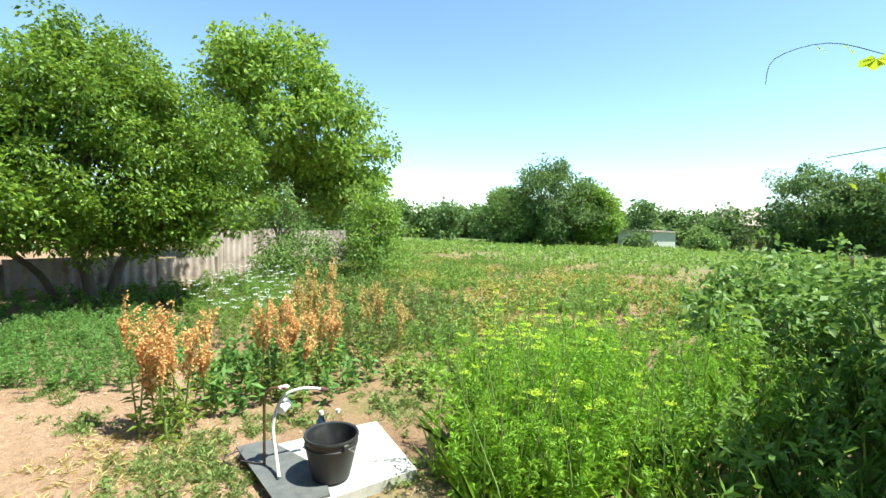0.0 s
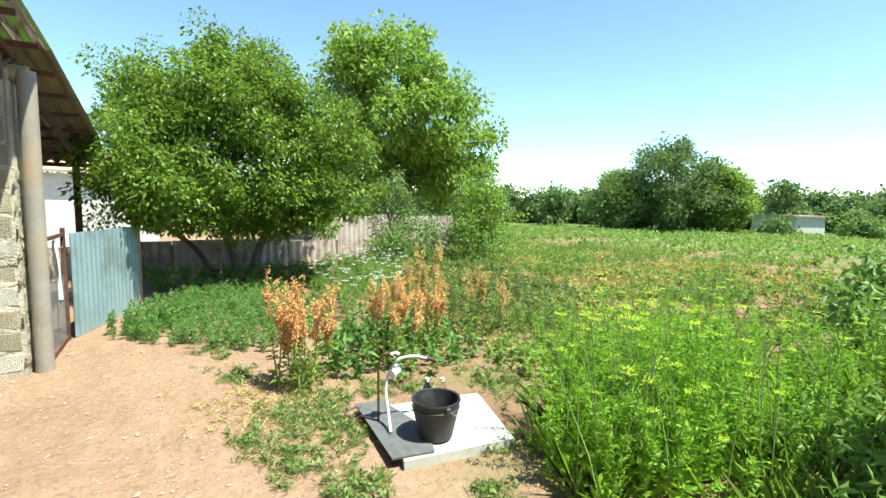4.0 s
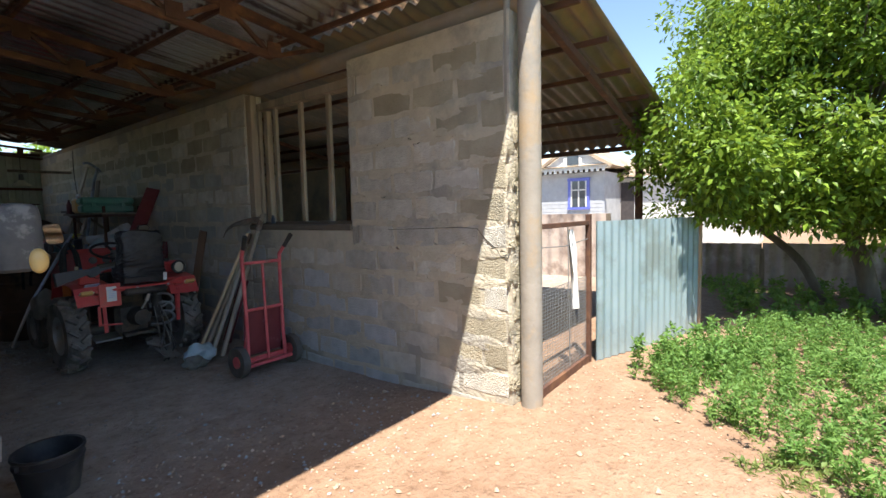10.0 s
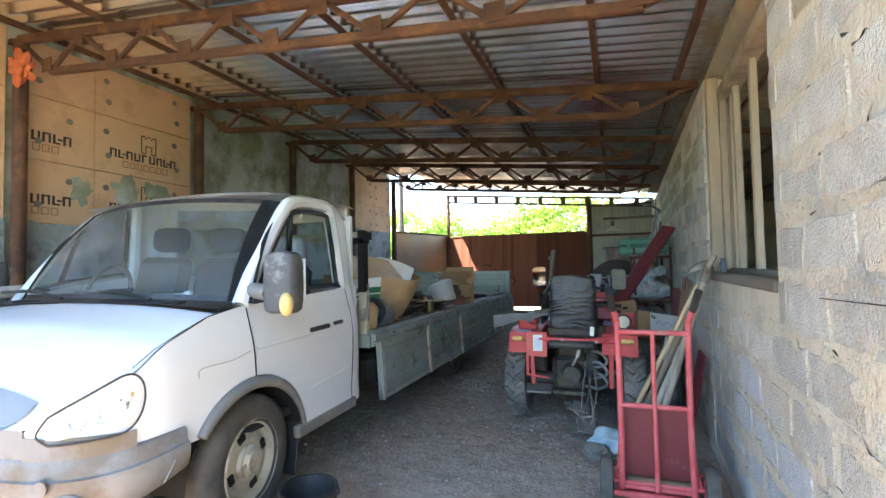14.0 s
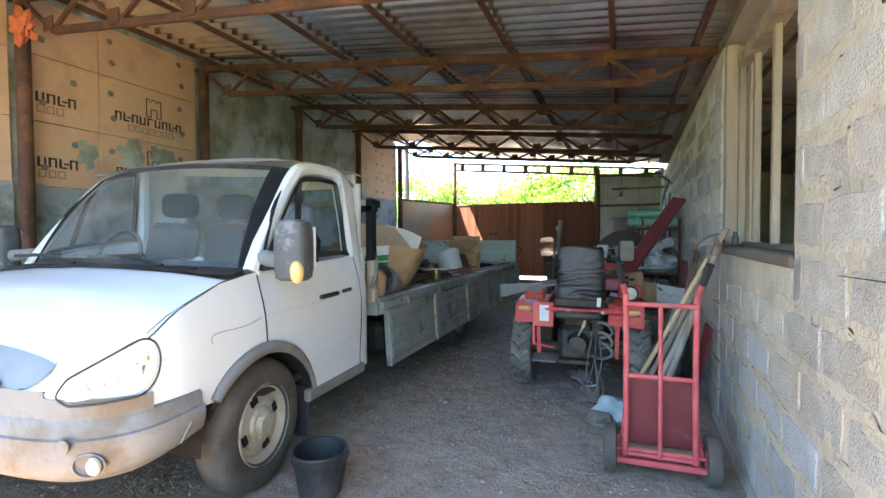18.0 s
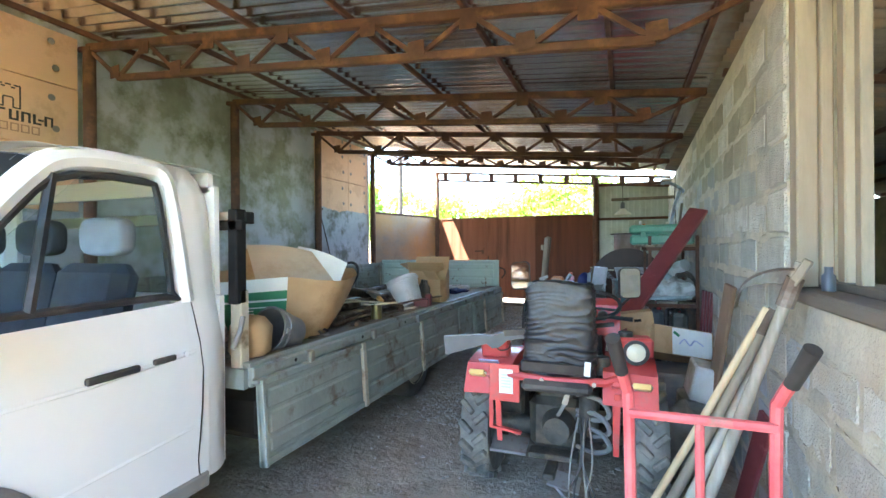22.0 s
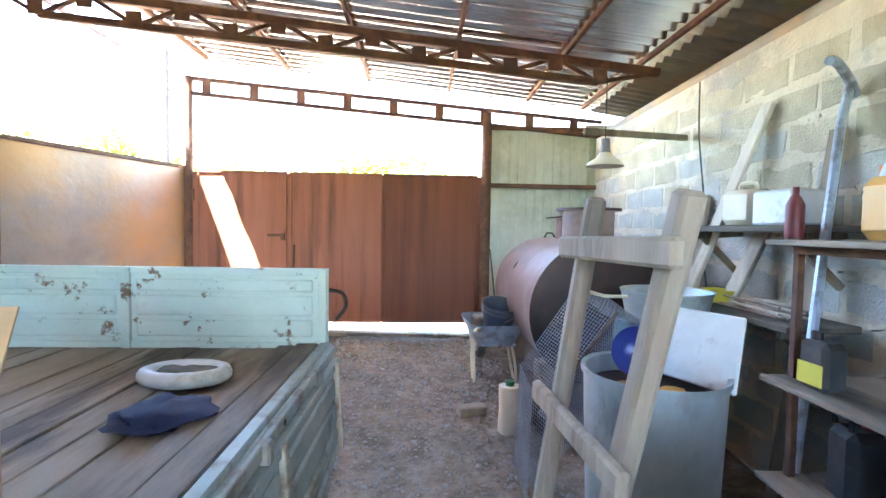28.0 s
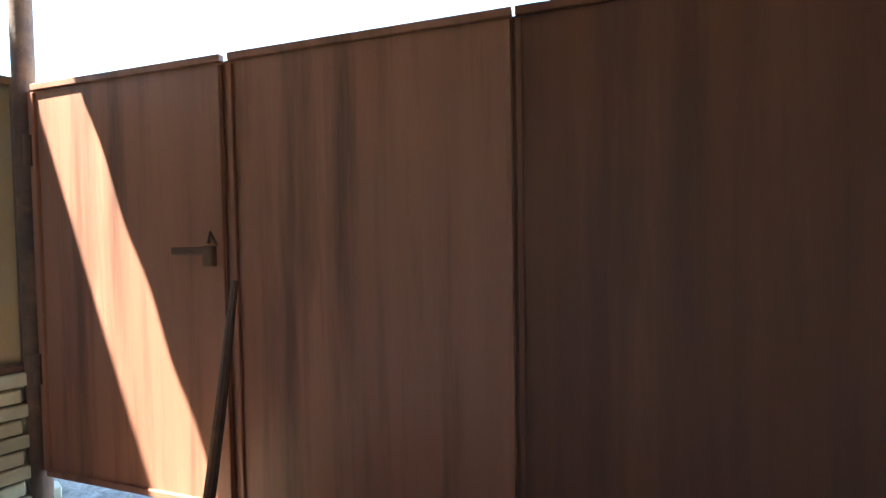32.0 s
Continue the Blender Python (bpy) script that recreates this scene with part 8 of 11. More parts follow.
    part("cap", Geo().cyl((0.03, 0.08, 0.19), (0.03, 0.08, 0.24), 0.025, n=12), MAT["orange"], jc)
    single("orange_bottle", Geo().cyl((6.10, 8.36, 1.378), (6.10, 8.36, 1.6), 0.03, 0.028, 12), MAT["orange"], "orange plastic bottle behind the tool case", "bottle")
    MAT["clear_bag"] = mat("milky_plastic_film", (0.50, 0.52, 0.53), (0.70, 0.72, 0.73), 5, 0.32, stain=(0.40, 0.40, 0.39), stain_scale=5)
    MAT["yellow_label"] = mat("yellow_printed_label", (0.62, 0.55, 0.06), (0.70, 0.63, 0.10), 6, 0.6)
    rng = random.Random(8)
    kinds = [("plastic_canister", "grey_plastic", "dirty grey plastic canister on the shelf"), ("plastic_canister", "white_plastic", "dirty white plastic canister on the shelf"), ("plastic_canister", "black_plastic", "black plastic canister on the shelf"),
             ("plastic_canister", "rag", "greyish oil can on the shelf")]
    k = 0
    for z in (0.475, -0.05):
        for y in (-0.34, -0.14, 0.08, 0.30):
            for x in (-0.12, 0.10):
                nm, mt, lab = kinds[(k * 3 + int(z * 10)) % 4]
                c = thing(nm, lab, "canister", pose(6.17 + x, 8.35 + y * 1.25, z - 0.06 if z > 0 else -0.06, 0, 0, rng.uniform(-20, 20)), group="canisters on the shelf")
                h = rng.uniform(0.2, 0.3)
                part("body", Geo().box((0, 0, h / 2), (0.14, 0.15, h), bev=0.028), MAT[mt], c)
                part("cap", Geo().cyl((0.03, 0.0, h), (0.03, 0.0, h + 0.035), 0.022, n=10), MAT["red_paint"] if k % 3 == 0 else MAT["black_plastic"], c)
                part("handle", Geo().tube([(-0.05, -0.04, h), (-0.05, -0.04, h + 0.035), (-0.05, 0.05, h + 0.035), (-0.05, 0.05, h)], 0.01, 7), MAT[mt], c)
                k += 1
    for j in range(11):
        x, y = rng.uniform(-0.18, 0.16), rng.uniform(-0.5, 0.5)
        h = rng.uniform(0.07, 0.12)
        single("plastic_bag", Geo().blob((6.18 + x, 8.35 + y, 0.82 + h * 0.8), (rng.uniform(0.08, 0.15), rng.uniform(0.08, 0.14), h), 8, 0.26, 30 + j), MAT["bag"] if j % 3 == 1 else MAT["clear_bag"], "crumpled pale plastic bag on the shelf", "bag", smooth=25, group="bags on the shelf")
    single("hanging_bag", Geo().grid(lambda u, v: (5.955 - 0.02 * v + 0.012 * math.sin(u * 11 + v * 3), 7.80 + 0.30 * u + 0.03 * v, 0.90 - 0.26 * v * (0.5 + 0.5 * math.sin(math.pi * u))), 16, 8), MAT["clear_bag"], "thin milky plastic sheet hanging off the shelf's edge", "bag", smooth=True)
    a, b = Vector((5.99, 8.42, 1.0)), Vector((6.27, 8.03, 1.14))
    tube = thing("white_pipe", "white corrugated drain hose lying on the shelf", "pipe", pose(0, 0, 0))
    part("hose", Geo().loft_round([(a.lerp(b, k / 44) + Vector((0, 0, -0.04 * math.sin(math.pi * k / 44))), 0.050 if k % 2 else 0.057) for k in range(45)], 18), MAT["white_plastic"], tube, smooth=25)
    part("coupling", Geo().cyl(b, b + (b - a).normalized() * 0.10, 0.062, 0.06, 20), MAT["white_plastic"], tube, smooth=30)
    part("end_ring", Geo().cyl(a, a - (b - a).normalized() * 0.06, 0.058, 0.05, 18), MAT["card_pale"], tube, smooth=30)
    jug = thing("plastic_jug", "milky grey plastic jug with moulded grip on the lower shelf", "jug", pose(5.98, 8.06, 0.41, 0, 0, 8))
    part("body", Geo().box((0, 0, 0.125), (0.17, 0.22, 0.25), bev=0.035), MAT["clear_bag"], jug, smooth=40)
    part("grip", Geo().tube([(0, -0.06, 0.245), (0, -0.055, 0.30), (0, 0.03, 0.30), (0, 0.06, 0.245)], 0.016, 8, smooth=2), MAT["clear_bag"], jug, smooth=True)
    part("cap", Geo().cyl((0, 0.075, 0.245), (0, 0.075, 0.285), 0.024, n=12), MAT["white_plastic"], jug)
    oc = thing("oil_can", "small black can with a yellow label on the shelf", "can", pose(5.95, 8.78, 0.822))
    part("body", Geo().box((0, 0, 0.09), (0.10, 0.13, 0.18), bev=0.02), BP, oc)
    part("label", Geo().box((-0.052, 0, 0.06), (0.004, 0.11, 0.08)), MAT["yellow_label"], oc, "yellow label")
    part("cap", Geo().cyl((0, 0.03, 0.18), (0, 0.03, 0.21), 0.02, n=10), BP, oc)
    single("shelf_bottle", Geo().lathe([(0, 0), (0.03, 0), (0.033, 0.01), (0.033, 0.13), (0.02, 0.16), (0.012, 0.17), (0.012, 0.20), (0, 0.20)], 14).turned(pose(5.93, 8.92, 1.378)), MAT["burgundy"], "small dark red bottle on the shelf's end", "bottle", smooth=True)
    single("wire_coil", Geo().tube([(6.32 + 0.10 * math.cos(q), 7.98 + 0.03 * math.sin(q * 0.3), 0.94 + 0.11 * math.sin(q) + 0.002 * q) for q in [i * 0.5 for i in range(60)]], 0.006, 5), MAT["cast_iron"], "coil of dark wire on the shelf", "coil", smooth=True)
    single("pale_tube", Geo().box((6.16, 7.80, 0.845), (0.42, 0.05, 0.035), (0, -2, 6), 0.01), MAT["bag"], "pale blue plastic batten on the shelf", "batten")
    # burgundy plank, fruit box, foam block
    single("burgundy_plank", Geo().beam((5.42, 6.15, 0.34), (6.335, 7.10, 1.66), 0.15, 0.035, 0.006, up=(-0.45, -0.85, 0.3)), MAT["burgundy"], "burgundy painted plank leaning on the wall", "plank")
    for k in range(4):
        single("burgundy_picket", Geo().box((6.27 - 0.012 * k, 7.02 + k * 0.075, 0.45), (0.02, 0.06, 1.05), (0, 3, 0), 0.004), MAT["burgundy"], "burgundy picket board leaning on the wall", "board", SKEW, group="burgundy pickets")
    fb = thing("fruit_box", "open cardboard fruit box with printed white side", "box", pose(6.08, 6.55, 0.52, -18, 10, 24))
    s = (0.44, 0.30, 0.20)
    for c, z, mt in (((0, -s[1] / 2, s[2] / 2), (s[0], 0.006, s[2]), "card"), ((0, s[1] / 2, s[2] / 2), (s[0], 0.006, s[2]), "card"), ((-s[0] / 2, 0, s[2] / 2), (0.006, s[1], s[2]), "card"), ((s[0] / 2, 0, s[2] / 2), (0.006, s[1], s[2]), "card"), ((0, 0, 0.003), (s[0], s[1], 0.006), "card")):
        part("side", Geo().box(c, z), MAT[mt], fb)
    part("printed_side", Geo().box((0.06, -s[1] / 2 - 0.005, s[2] / 2), (0.30, 0.003, s[2] - 0.01)), MAT["paper"], fb, "white side with violet lettering strokes")
    part("print_stroke", Geo().tube([(-0.04, -s[1] / 2 - 0.008, 0.08), (0.0, -s[1] / 2 - 0.008, 0.12), (0.04, -s[1] / 2 - 0.008, 0.08), (0.08, -s[1] / 2 - 0.008, 0.12), (0.14, -s[1] / 2 - 0.008, 0.09)], 0.005, 4, smooth=3), MAT["violet"], fb)
    part("print_leaf", Geo().box((-0.06, -s[1] / 2 - 0.008, 0.15), (0.05, 0.002, 0.02), (0, 30, 0)), MAT["green_ink"], fb)
    single("crate_stack", Geo().box((6.08, 6.50, 0.20), (0.42, 0.42, 0.52), bev=0.02), MAT["grey_plastic"], "grey plastic crate under the fruit box", "crate")
    single("foam_block", Geo().box((6.21, 6.12, 0.48), (0.14, 0.30, 0.22), (0, 12, 0), 0.012), MAT["foam_white"], "dusty white foam block by the wall", "foam")
    single("grey_sack", Geo().blob((6.10, 5.98, 0.14), (0.16, 0.22, 0.22), 5, 0.22, 41), MAT["rag"], "grey cloth sack on the floor by the wall", "sack", smooth=60)
    single("stone_block", Geo().box((6.18, 6.15, 0.15), (0.18, 0.34, 0.44), (0, 0, 4), 0.014), MAT["concrete"], "grey concrete block under the foam", "block")

    # fuel tank
    tk = thing("steel_tank", "large horizontal brown steel tank with a riser", "tank", pose(5.80, 11.45, 0.79))
    r = 0.535
    part("shell", Geo().lathe([(r, -0.95), (r, 0.72), (r * 0.96, 0.82), (r * 0.80, 0.89), (r * 0.5, 0.93), (0, 0.945)], 56, (0, 0, 0), (-90, 0, 0)), MAT["tank_paint"], tk, "brown primed tank shell", smooth=40)
    part("front_end", Geo().lathe([(r + 0.012, -0.945), (r + 0.012, -0.96), (r * 0.6, -0.975), (0, -0.98)], 56, (0, 0, 0), (-90, 0, 0)), MAT["tank_end"], tk, "dark brown flat tank end", smooth=40)
    nk = part("neck", Geo().cyl((0.0, -0.58, 0.48), (0.0, -0.58, 0.765), 0.20, n=36, cap=False), MAT["tank_paint"], tk, smooth=True)
    part("lid", Geo().cyl((0.0, -0.58, 0.765), (0.0, -0.58, 0.785), 0.255, n=36), MAT["tank_end"], nk, smooth=30)
    nk2 = part("neck", Geo().cyl((-0.02, 0.0, 0.50), (-0.02, 0.0, 0.72), 0.07, n=20, cap=False), MAT["tank_paint"], tk, smooth=True)
    part("lid", Geo().box((-0.04, 0.0, 0.735), (0.24, 0.20, 0.014), (0, -6, 0)), MAT["tank_end"], nk2)
    part("lifting_eye", Geo().tube([(-0.06, 0.55, 0.52), (-0.03, 0.55, 0.58), (0.03, 0.55, 0.58), (0.06, 0.55, 0.52)], 0.010, 6), MAT["tank_end"], tk)
    part("patch", Geo().blob((0, 0, 0), (0.006, 0.032, 0.044), 3, 0.25, 7).turned(Matrix.Translation((-0.456, 0.035, 0.279)) @ Matrix.Rotation(radians(31.5), 4, "Y")), MAT["tank_end"], tk)
    for y in (-0.6, 0.5):
        part("saddle", Geo().box((0, y, -0.62), (0.80, 0.16, 0.36), bev=0.012), MAT["timber"], tk, "timber sleeper support")
    # wheelbarrow
    wb = thing("wheelbarrow", "blue-grey wheelbarrow with curved steel legs", "wheelbarrow", pose(5.13, 11.50, 0.03, 0, 0, 4))
    def tray(u, v, o=0.0):
        w = 0.17 + 0.09 * v
        a = 2 * math.pi * u
        k = (abs(math.cos(a)) ** 5 + abs(math.sin(a)) ** 5) ** (-0.2)
        return (w * k * math.cos(a) * (1 - o), (w + 0.10) * k * math.sin(a) * (1 - o), 0.33 + 0.20 * v)
    part("tray", Geo().grid(tray, 32, 5, closed_u=True).grid(lambda u, v: tray(u, v, 0.03), 32, 5, closed_u=True).box((0, 0, 0.335), (0.34, 0.54, 0.01)), MAT["bluesteel"], wb, "blue-grey tray", smooth=40)
    for s in (1, -1):
        part("handle", Geo().tube([(s * 0.10, 0.5, 0.20), (s * 0.17, 0.1, 0.36), (s * 0.21, -0.35, 0.50), (s * 0.23, -0.62, 0.56)], 0.016, 8, smooth=2), MAT["cream"], wb, smooth=True)
        part("grip", Geo().cyl((s * 0.228, -0.56, 0.545), (s * 0.235, -0.72, 0.58), 0.021, n=10), MAT["rubber"], wb, smooth=True)
        part("leg", Geo().tube([(s * 0.17, -0.05, 0.36), (s * 0.19, -0.16, 0.16), (s * 0.19, -0.20, 0.0), (s * 0.19, -0.10, 0.0), (s * 0.18, 0.02, 0.2), (s * 0.16, 0.1, 0.34)], 0.013, 8, smooth=2), MAT["cream"], wb, smooth=True)
    wl = part("wheel", Geo().lathe([(0.08, -0.03), (0.15, -0.035), (0.165, 0), (0.15, 0.035), (0.08, 0.03)], 24, (0, 0.56, 0.165), (0, 90, 0)), MAT["tyre"], wb, smooth=50)
    part("hub", Geo().cyl((-0.04, 0.56, 0.165), (0.04, 0.56, 0.165), 0.085, n=16), MAT["steel"], wl)
    build_bucket("blue_grey_bucket", "dark blue bucket standing in the wheelbarrow", pose(5.17, 11.42, 0.46, 12, 12, -30), 0.115, 0.165, 0.28, MAT["blue_plastic"], True)
    single("cement_lump", Geo().box((5.06, 11.70, 0.45), (0.18, 0.14, 0.22), (8, 0, 20), 0.02), MAT["concrete"], "rough concrete lump in the wheelbarrow", "concrete")
    for c, sz in (((5.30, 10.55, 0.06), (0.34, 0.2, 0.22)), ((5.5, 10.30, 0.04), (0.4, 0.25, 0.18))):
        single("rubble_block", Geo().box(c, sz, (3, 4, 14), 0.03), MAT["tank_end"], "dark concrete rubble block by the tank", "rubble", group="rubble blocks")
    # lamp on its bracket
    lp = thing("shed_lamp", "cream enamel pendant lamp hung from a timber bracket", "lamp", pose(5.74, 10.40, 1.85))
    part("shade", Geo().lathe([(0.03, 0.10), (0.045, 0.085), (0.06, 0.06), (0.12, 0.02), (0.13, 0.0), (0.125, 0.0), (0.055, 0.055), (0.03, 0.08)], 32), MAT["lamp_enamel"], lp, smooth=40)
    part("socket", Geo().cyl((0, 0, 0.085), (0, 0, 0.19), 0.036, 0.03, 16), MAT["grey_plastic"], lp, smooth=30)
    part("cord", Geo().cyl((0, 0, 0.19), (0, 0, 0.62), 0.004, n=5), MAT["rubber"], lp)
    part("bracket", Geo().beam((-0.16, -0.02, 0.235), (0.74, 0.28, 0.27), 0.03, 0.045, 0.004), MAT["timber"], lp, "grey timber bracket fixed to the wall")
    single("wall_cable", Geo().tube([(6.28, 10.55, 2.5), (6.26, 10.50, 2.1), (6.27, 10.42, 1.6), (6.25, 10.36, 1.2), (6.26, 10.30, 0.9)], 0.006, 5, smooth=3), MAT["rubber"], "black cable hanging on the block wall", "cable", SKEW)
    # wall shelves behind the leaning boards
    ws = thing("wall_shelf", "rough dark plank shelves on timber brackets against the block wall", "shelf", pose(6.47, 9.62, 0))
    for z, w in ((1.42, 0.34), (0.96, 0.36)):
        part("shelf_board", Geo().box((-w / 2, 0, z), (w, 0.92, 0.035), (0, 0, 0.5), 0.006), MAT["sill_wood"], ws)
        for y in (-0.36, 0.36):
            part("bracket", Geo().beam((-0.012, y, z - 0.02), (-w + 0.04, y, z - 0.04), 0.035, 0.05, 0.005).beam((-0.02, y, z - 0.28), (-w + 0.08, y, z - 0.05), 0.03, 0.035, 0.004), MAT["timber"], ws)
    single("white_box", Geo().box((6.30, 9.42, 1.525), (0.20, 0.24, 0.175), (0, 0, 6), 0.012), MAT["white_plastic"], "grubby white plastic box on the wall shelf", "box")
    cn = thing("canister", "pale green plastic canister on the wall shelf", "canister", pose(6.30, 9.72, 1.44, 0, 0, 10))
    part("body", Geo().box((0, 0, 0.10), (0.17, 0.22, 0.20), bev=0.03), MAT["cream"], cn, smooth=40)
    part("grip", Geo().tube([(0, -0.06, 0.19), (0, -0.05, 0.235), (0, 0.04, 0.235), (0, 0.05, 0.19)], 0.012, 8, smooth=2), MAT["cream"], cn, smooth=True)
    sb = thing("stick_bundle", "heap of thin split sticks on the lower wall shelf", "sticks", pose(6.29, 9.52, 0.98))
    rs = random.Random(12)
    for k in range(16):
        x, z = rs.uniform(-0.10, 0.10), 0.008 + 0.016 * (k // 5)
        part("stick", Geo().cyl((x, -0.24 + rs.uniform(-0.05, 0.05), z), (x + rs.uniform(-0.04, 0.04), 0.20 + rs.uniform(-0.05, 0.05), z + 0.006), 0.008, 0.006, 6), MAT["timber_y" if k % 2 else "pale_board"], sb)
    single("yellow_bowl", Geo().lathe([(0, 0.0), (0.05, 0.0), (0.095, 0.075), (0.10, 0.078), (0.09, 0.072), (0.046, 0.008), (0, 0.008)], 28, (6.26, 9.88, 0.979)), MAT["yellow_label"], "yellow plastic bowl on the lower wall shelf", "bowl", smooth=40)
    # gate prop and sill planks
    single("prop_bar", Geo().loft_round([((3.01, 12.40, 0.02), 0.014), ((3.005, 12.46, 0.25), 0.021), ((2.99, 12.58, 0.7), 0.020), ((2.97, 12.70, 1.18), 0.014)], 9), MAT["rust_steel"], "rusty iron bar propping the gate", "bar", smooth=True)
    for a, b, w in (((1.80, 12.66, 0.13), (3.42, 12.50, 0.10), 0.12), ((2.80, 12.70, 0.17), (5.10, 12.58, 0.14), 0.13), ((3.05, 12.80, 0.12), (5.15, 12.80, 0.12), 0.12)):
        single("sill_plank", Geo().beam(a, b, w, 0.04, 0.006), MAT["timber_y"], "grey weathered plank along the gate's foot", "plank", group="gate planks")
    single("iron_rod", Geo().loft_round([((5.36, 12.30, 0.0), 0.013), ((5.32, 12.50, 0.55), 0.011), ((5.28, 12.72, 1.16), 0.008)], 7), MAT["junk"], "thin dark iron rod leaning on the gate post", "rod", smooth=True)
    # iron rod on the west wall
    single("wall_rod", Geo().tube([(0.97, 9.42, 2.05), (0.945, 9.36, 1.98), (0.94, 9.40, 1.93), (0.94, 9.75, 1.05), (0.96, 9.8, -0.06)], 0.008, 6), MAT["junk"], "thin bent iron rod hung on the wall", "rod")


build_store()


# ---- bricks of the gate end ----
def brick_run(parent, p0, p1, z0, courses, bw=0.25, bh=0.072, depth=0.10):
    a, b = Vector((*p0, 0)), Vector((*p1, 0))
    d = (b - a).normalized()
    ln = (b - a).length
    m0 = mesh_of("brick", Geo().box((0, 0, 0), (bw - 0.012, depth, bh - 0.011), bev=0.006), MAT["brick"])
    rng = random.Random(3)
    ang = math.degrees(math.atan2(d.y, d.x))
    for k in range(courses):
        s = -0.12 if k % 2 else 0.0
        while s < ln:
            c = s + bw / 2
            if 0.05 < c < ln - 0.03:
                q = a + d * c
                o = new("brick", m0)
                o.parent = parent
                o.matrix_basis = pose(q.x, q.y, z0 + (k + 0.5) * bh, rng.uniform(-0.8, 0.8), rng.uniform(-0.6, 0.6), ang + rng.uniform(-0.8, 0.8))
            s += bw


brick_run(sf, (1.03, 11.14), (1.72, 12.84), 0.02, 10)
low = thing("wall_brick_base", "low white brick base under the ribbed sheet", "wall", kind="structure")
part("core", Geo().box((5.95, 12.93, 0.05), (1.40, 0.08, 0.56)), MAT["mortar"], low)
brick_run(low, (5.27, 12.90), (6.64, 12.90), -0.04, 5)

# ---- foliage tools ----
def unit(a):
    return a / np.maximum(np.linalg.norm(a, axis=1, keepdims=True), 1e-9)


def leaf_arrays(P, D, L, W, rng, up=0.7, fold=0.12, droop=0.15):
    """Folded four-point leaves from base points P along D; up: how far their faces turn to the sky."""
    n = len(P)
    U = unit(rng.normal(0, 1, (n, 3)) * (1 - up) + np.array([0, 0, up]))
    D = unit(D)
    S = unit(np.cross(D, U))
    U = np.cross(S, D)
    L, W = np.broadcast_to(L, (n,))[:, None], np.broadcast_to(W, (n,))[:, None]
    v = np.empty((n, 4, 3))
    v[:, 0] = P
    v[:, 1] = P + D * L * 0.45 + S * W * 0.5 + U * W * fold
    v[:, 2] = P + D * L - np.array([0, 0, 1.0]) * L * droop
    v[:, 3] = P + D * L * 0.45 - S * W * 0.5 + U * W * fold
    return v.reshape(-1, 3)


def leaf_part(name, batches, material, parent=None, label=""):
    """All leaves of a plant as one mesh."""
    v = np.concatenate(batches).astype(np.float32)
    n = len(v) // 4
    idx = (np.arange(n)[:, None] * 4 + np.array([0, 1, 2, 0, 2, 3])).astype(np.int32).ravel()
    me = bpy.data.meshes.new(name)
    me.vertices.add(len(v))
    me.vertices.foreach_set("co", v.ravel())
    me.loops.add(len(idx))
    me.loops.foreach_set("vertex_index", idx)
    me.polygons.add(len(idx) // 3)
    me.polygons.foreach_set("loop_start", np.arange(0, len(idx), 3, dtype=np.int32))
    me.update(calc_edges=True)
    me.materials.append(material)
    ob = new(name, me)
    if parent is not None:
        ob.parent = parent
    return tagged(ob, label)


def stuff_leaves(name, batches, material, label, category):
    return tagged(leaf_part(name, batches, material), label, category, kind="stuff")


def rand_dirs(rng, n, zmin=-1.0, zmax=1.0):
    z = rng.uniform(zmin, zmax, n)
    a = rng.uniform(0, 2 * np.pi, n)
    r = np.sqrt(np.maximum(0, 1 - z * z))
    return np.stack([r * np.cos(a), r * np.sin(a), z], 1)


def ground_of(P):
    return np.array([ground_height(float(x), float(y)) for x, y in P])


def crown_leaves(rng, centre, radii, clumps, per, clump_r, size, inner=0.5, up=0.55, shape=0.5, flat=0.8, gaps=0.0, floor=-9.0):
    """Leaves in clumps spread over and inside a lumpy crown."""
    d = rand_dirs(rng, clumps)
    rr = rng.uniform(inner, 1.0, clumps) ** 0.7
    lump = np.array([1 + 0.42 * noise.noise(Vector(k) * 1.9 + Vector((centre[0], centre[1], 3))) for k in d])
    C = np.array(centre) + d * np.array(radii) * (rr * lump)[:, None]
    r = clump_r * rng.uniform(0.55, 1.25, clumps)
    if gaps:
        keep = np.array([noise.noise(Vector(k) * 0.9) > -gaps for k in C])
        C, r = C[keep], r[keep]
    low = C[:, 2] > floor
    C, r = C[low], r[low]
    k = len(C)
    q = rand_dirs(rng, k * per) * (rng.uniform(0.1, 1, k * per) ** 0.5)[:, None]
    q[:, 2] *= flat
    P = np.repeat(C, per, 0) + q * np.repeat(r, per)[:, None]
    D = q + rng.normal(0, 0.5, q.shape) + np.array([0, 0, -0.12])
    L = size * rng.uniform(0.6, 1.25, len(P))
    return leaf_arrays(P, D, L, L * shape, rng, up), C


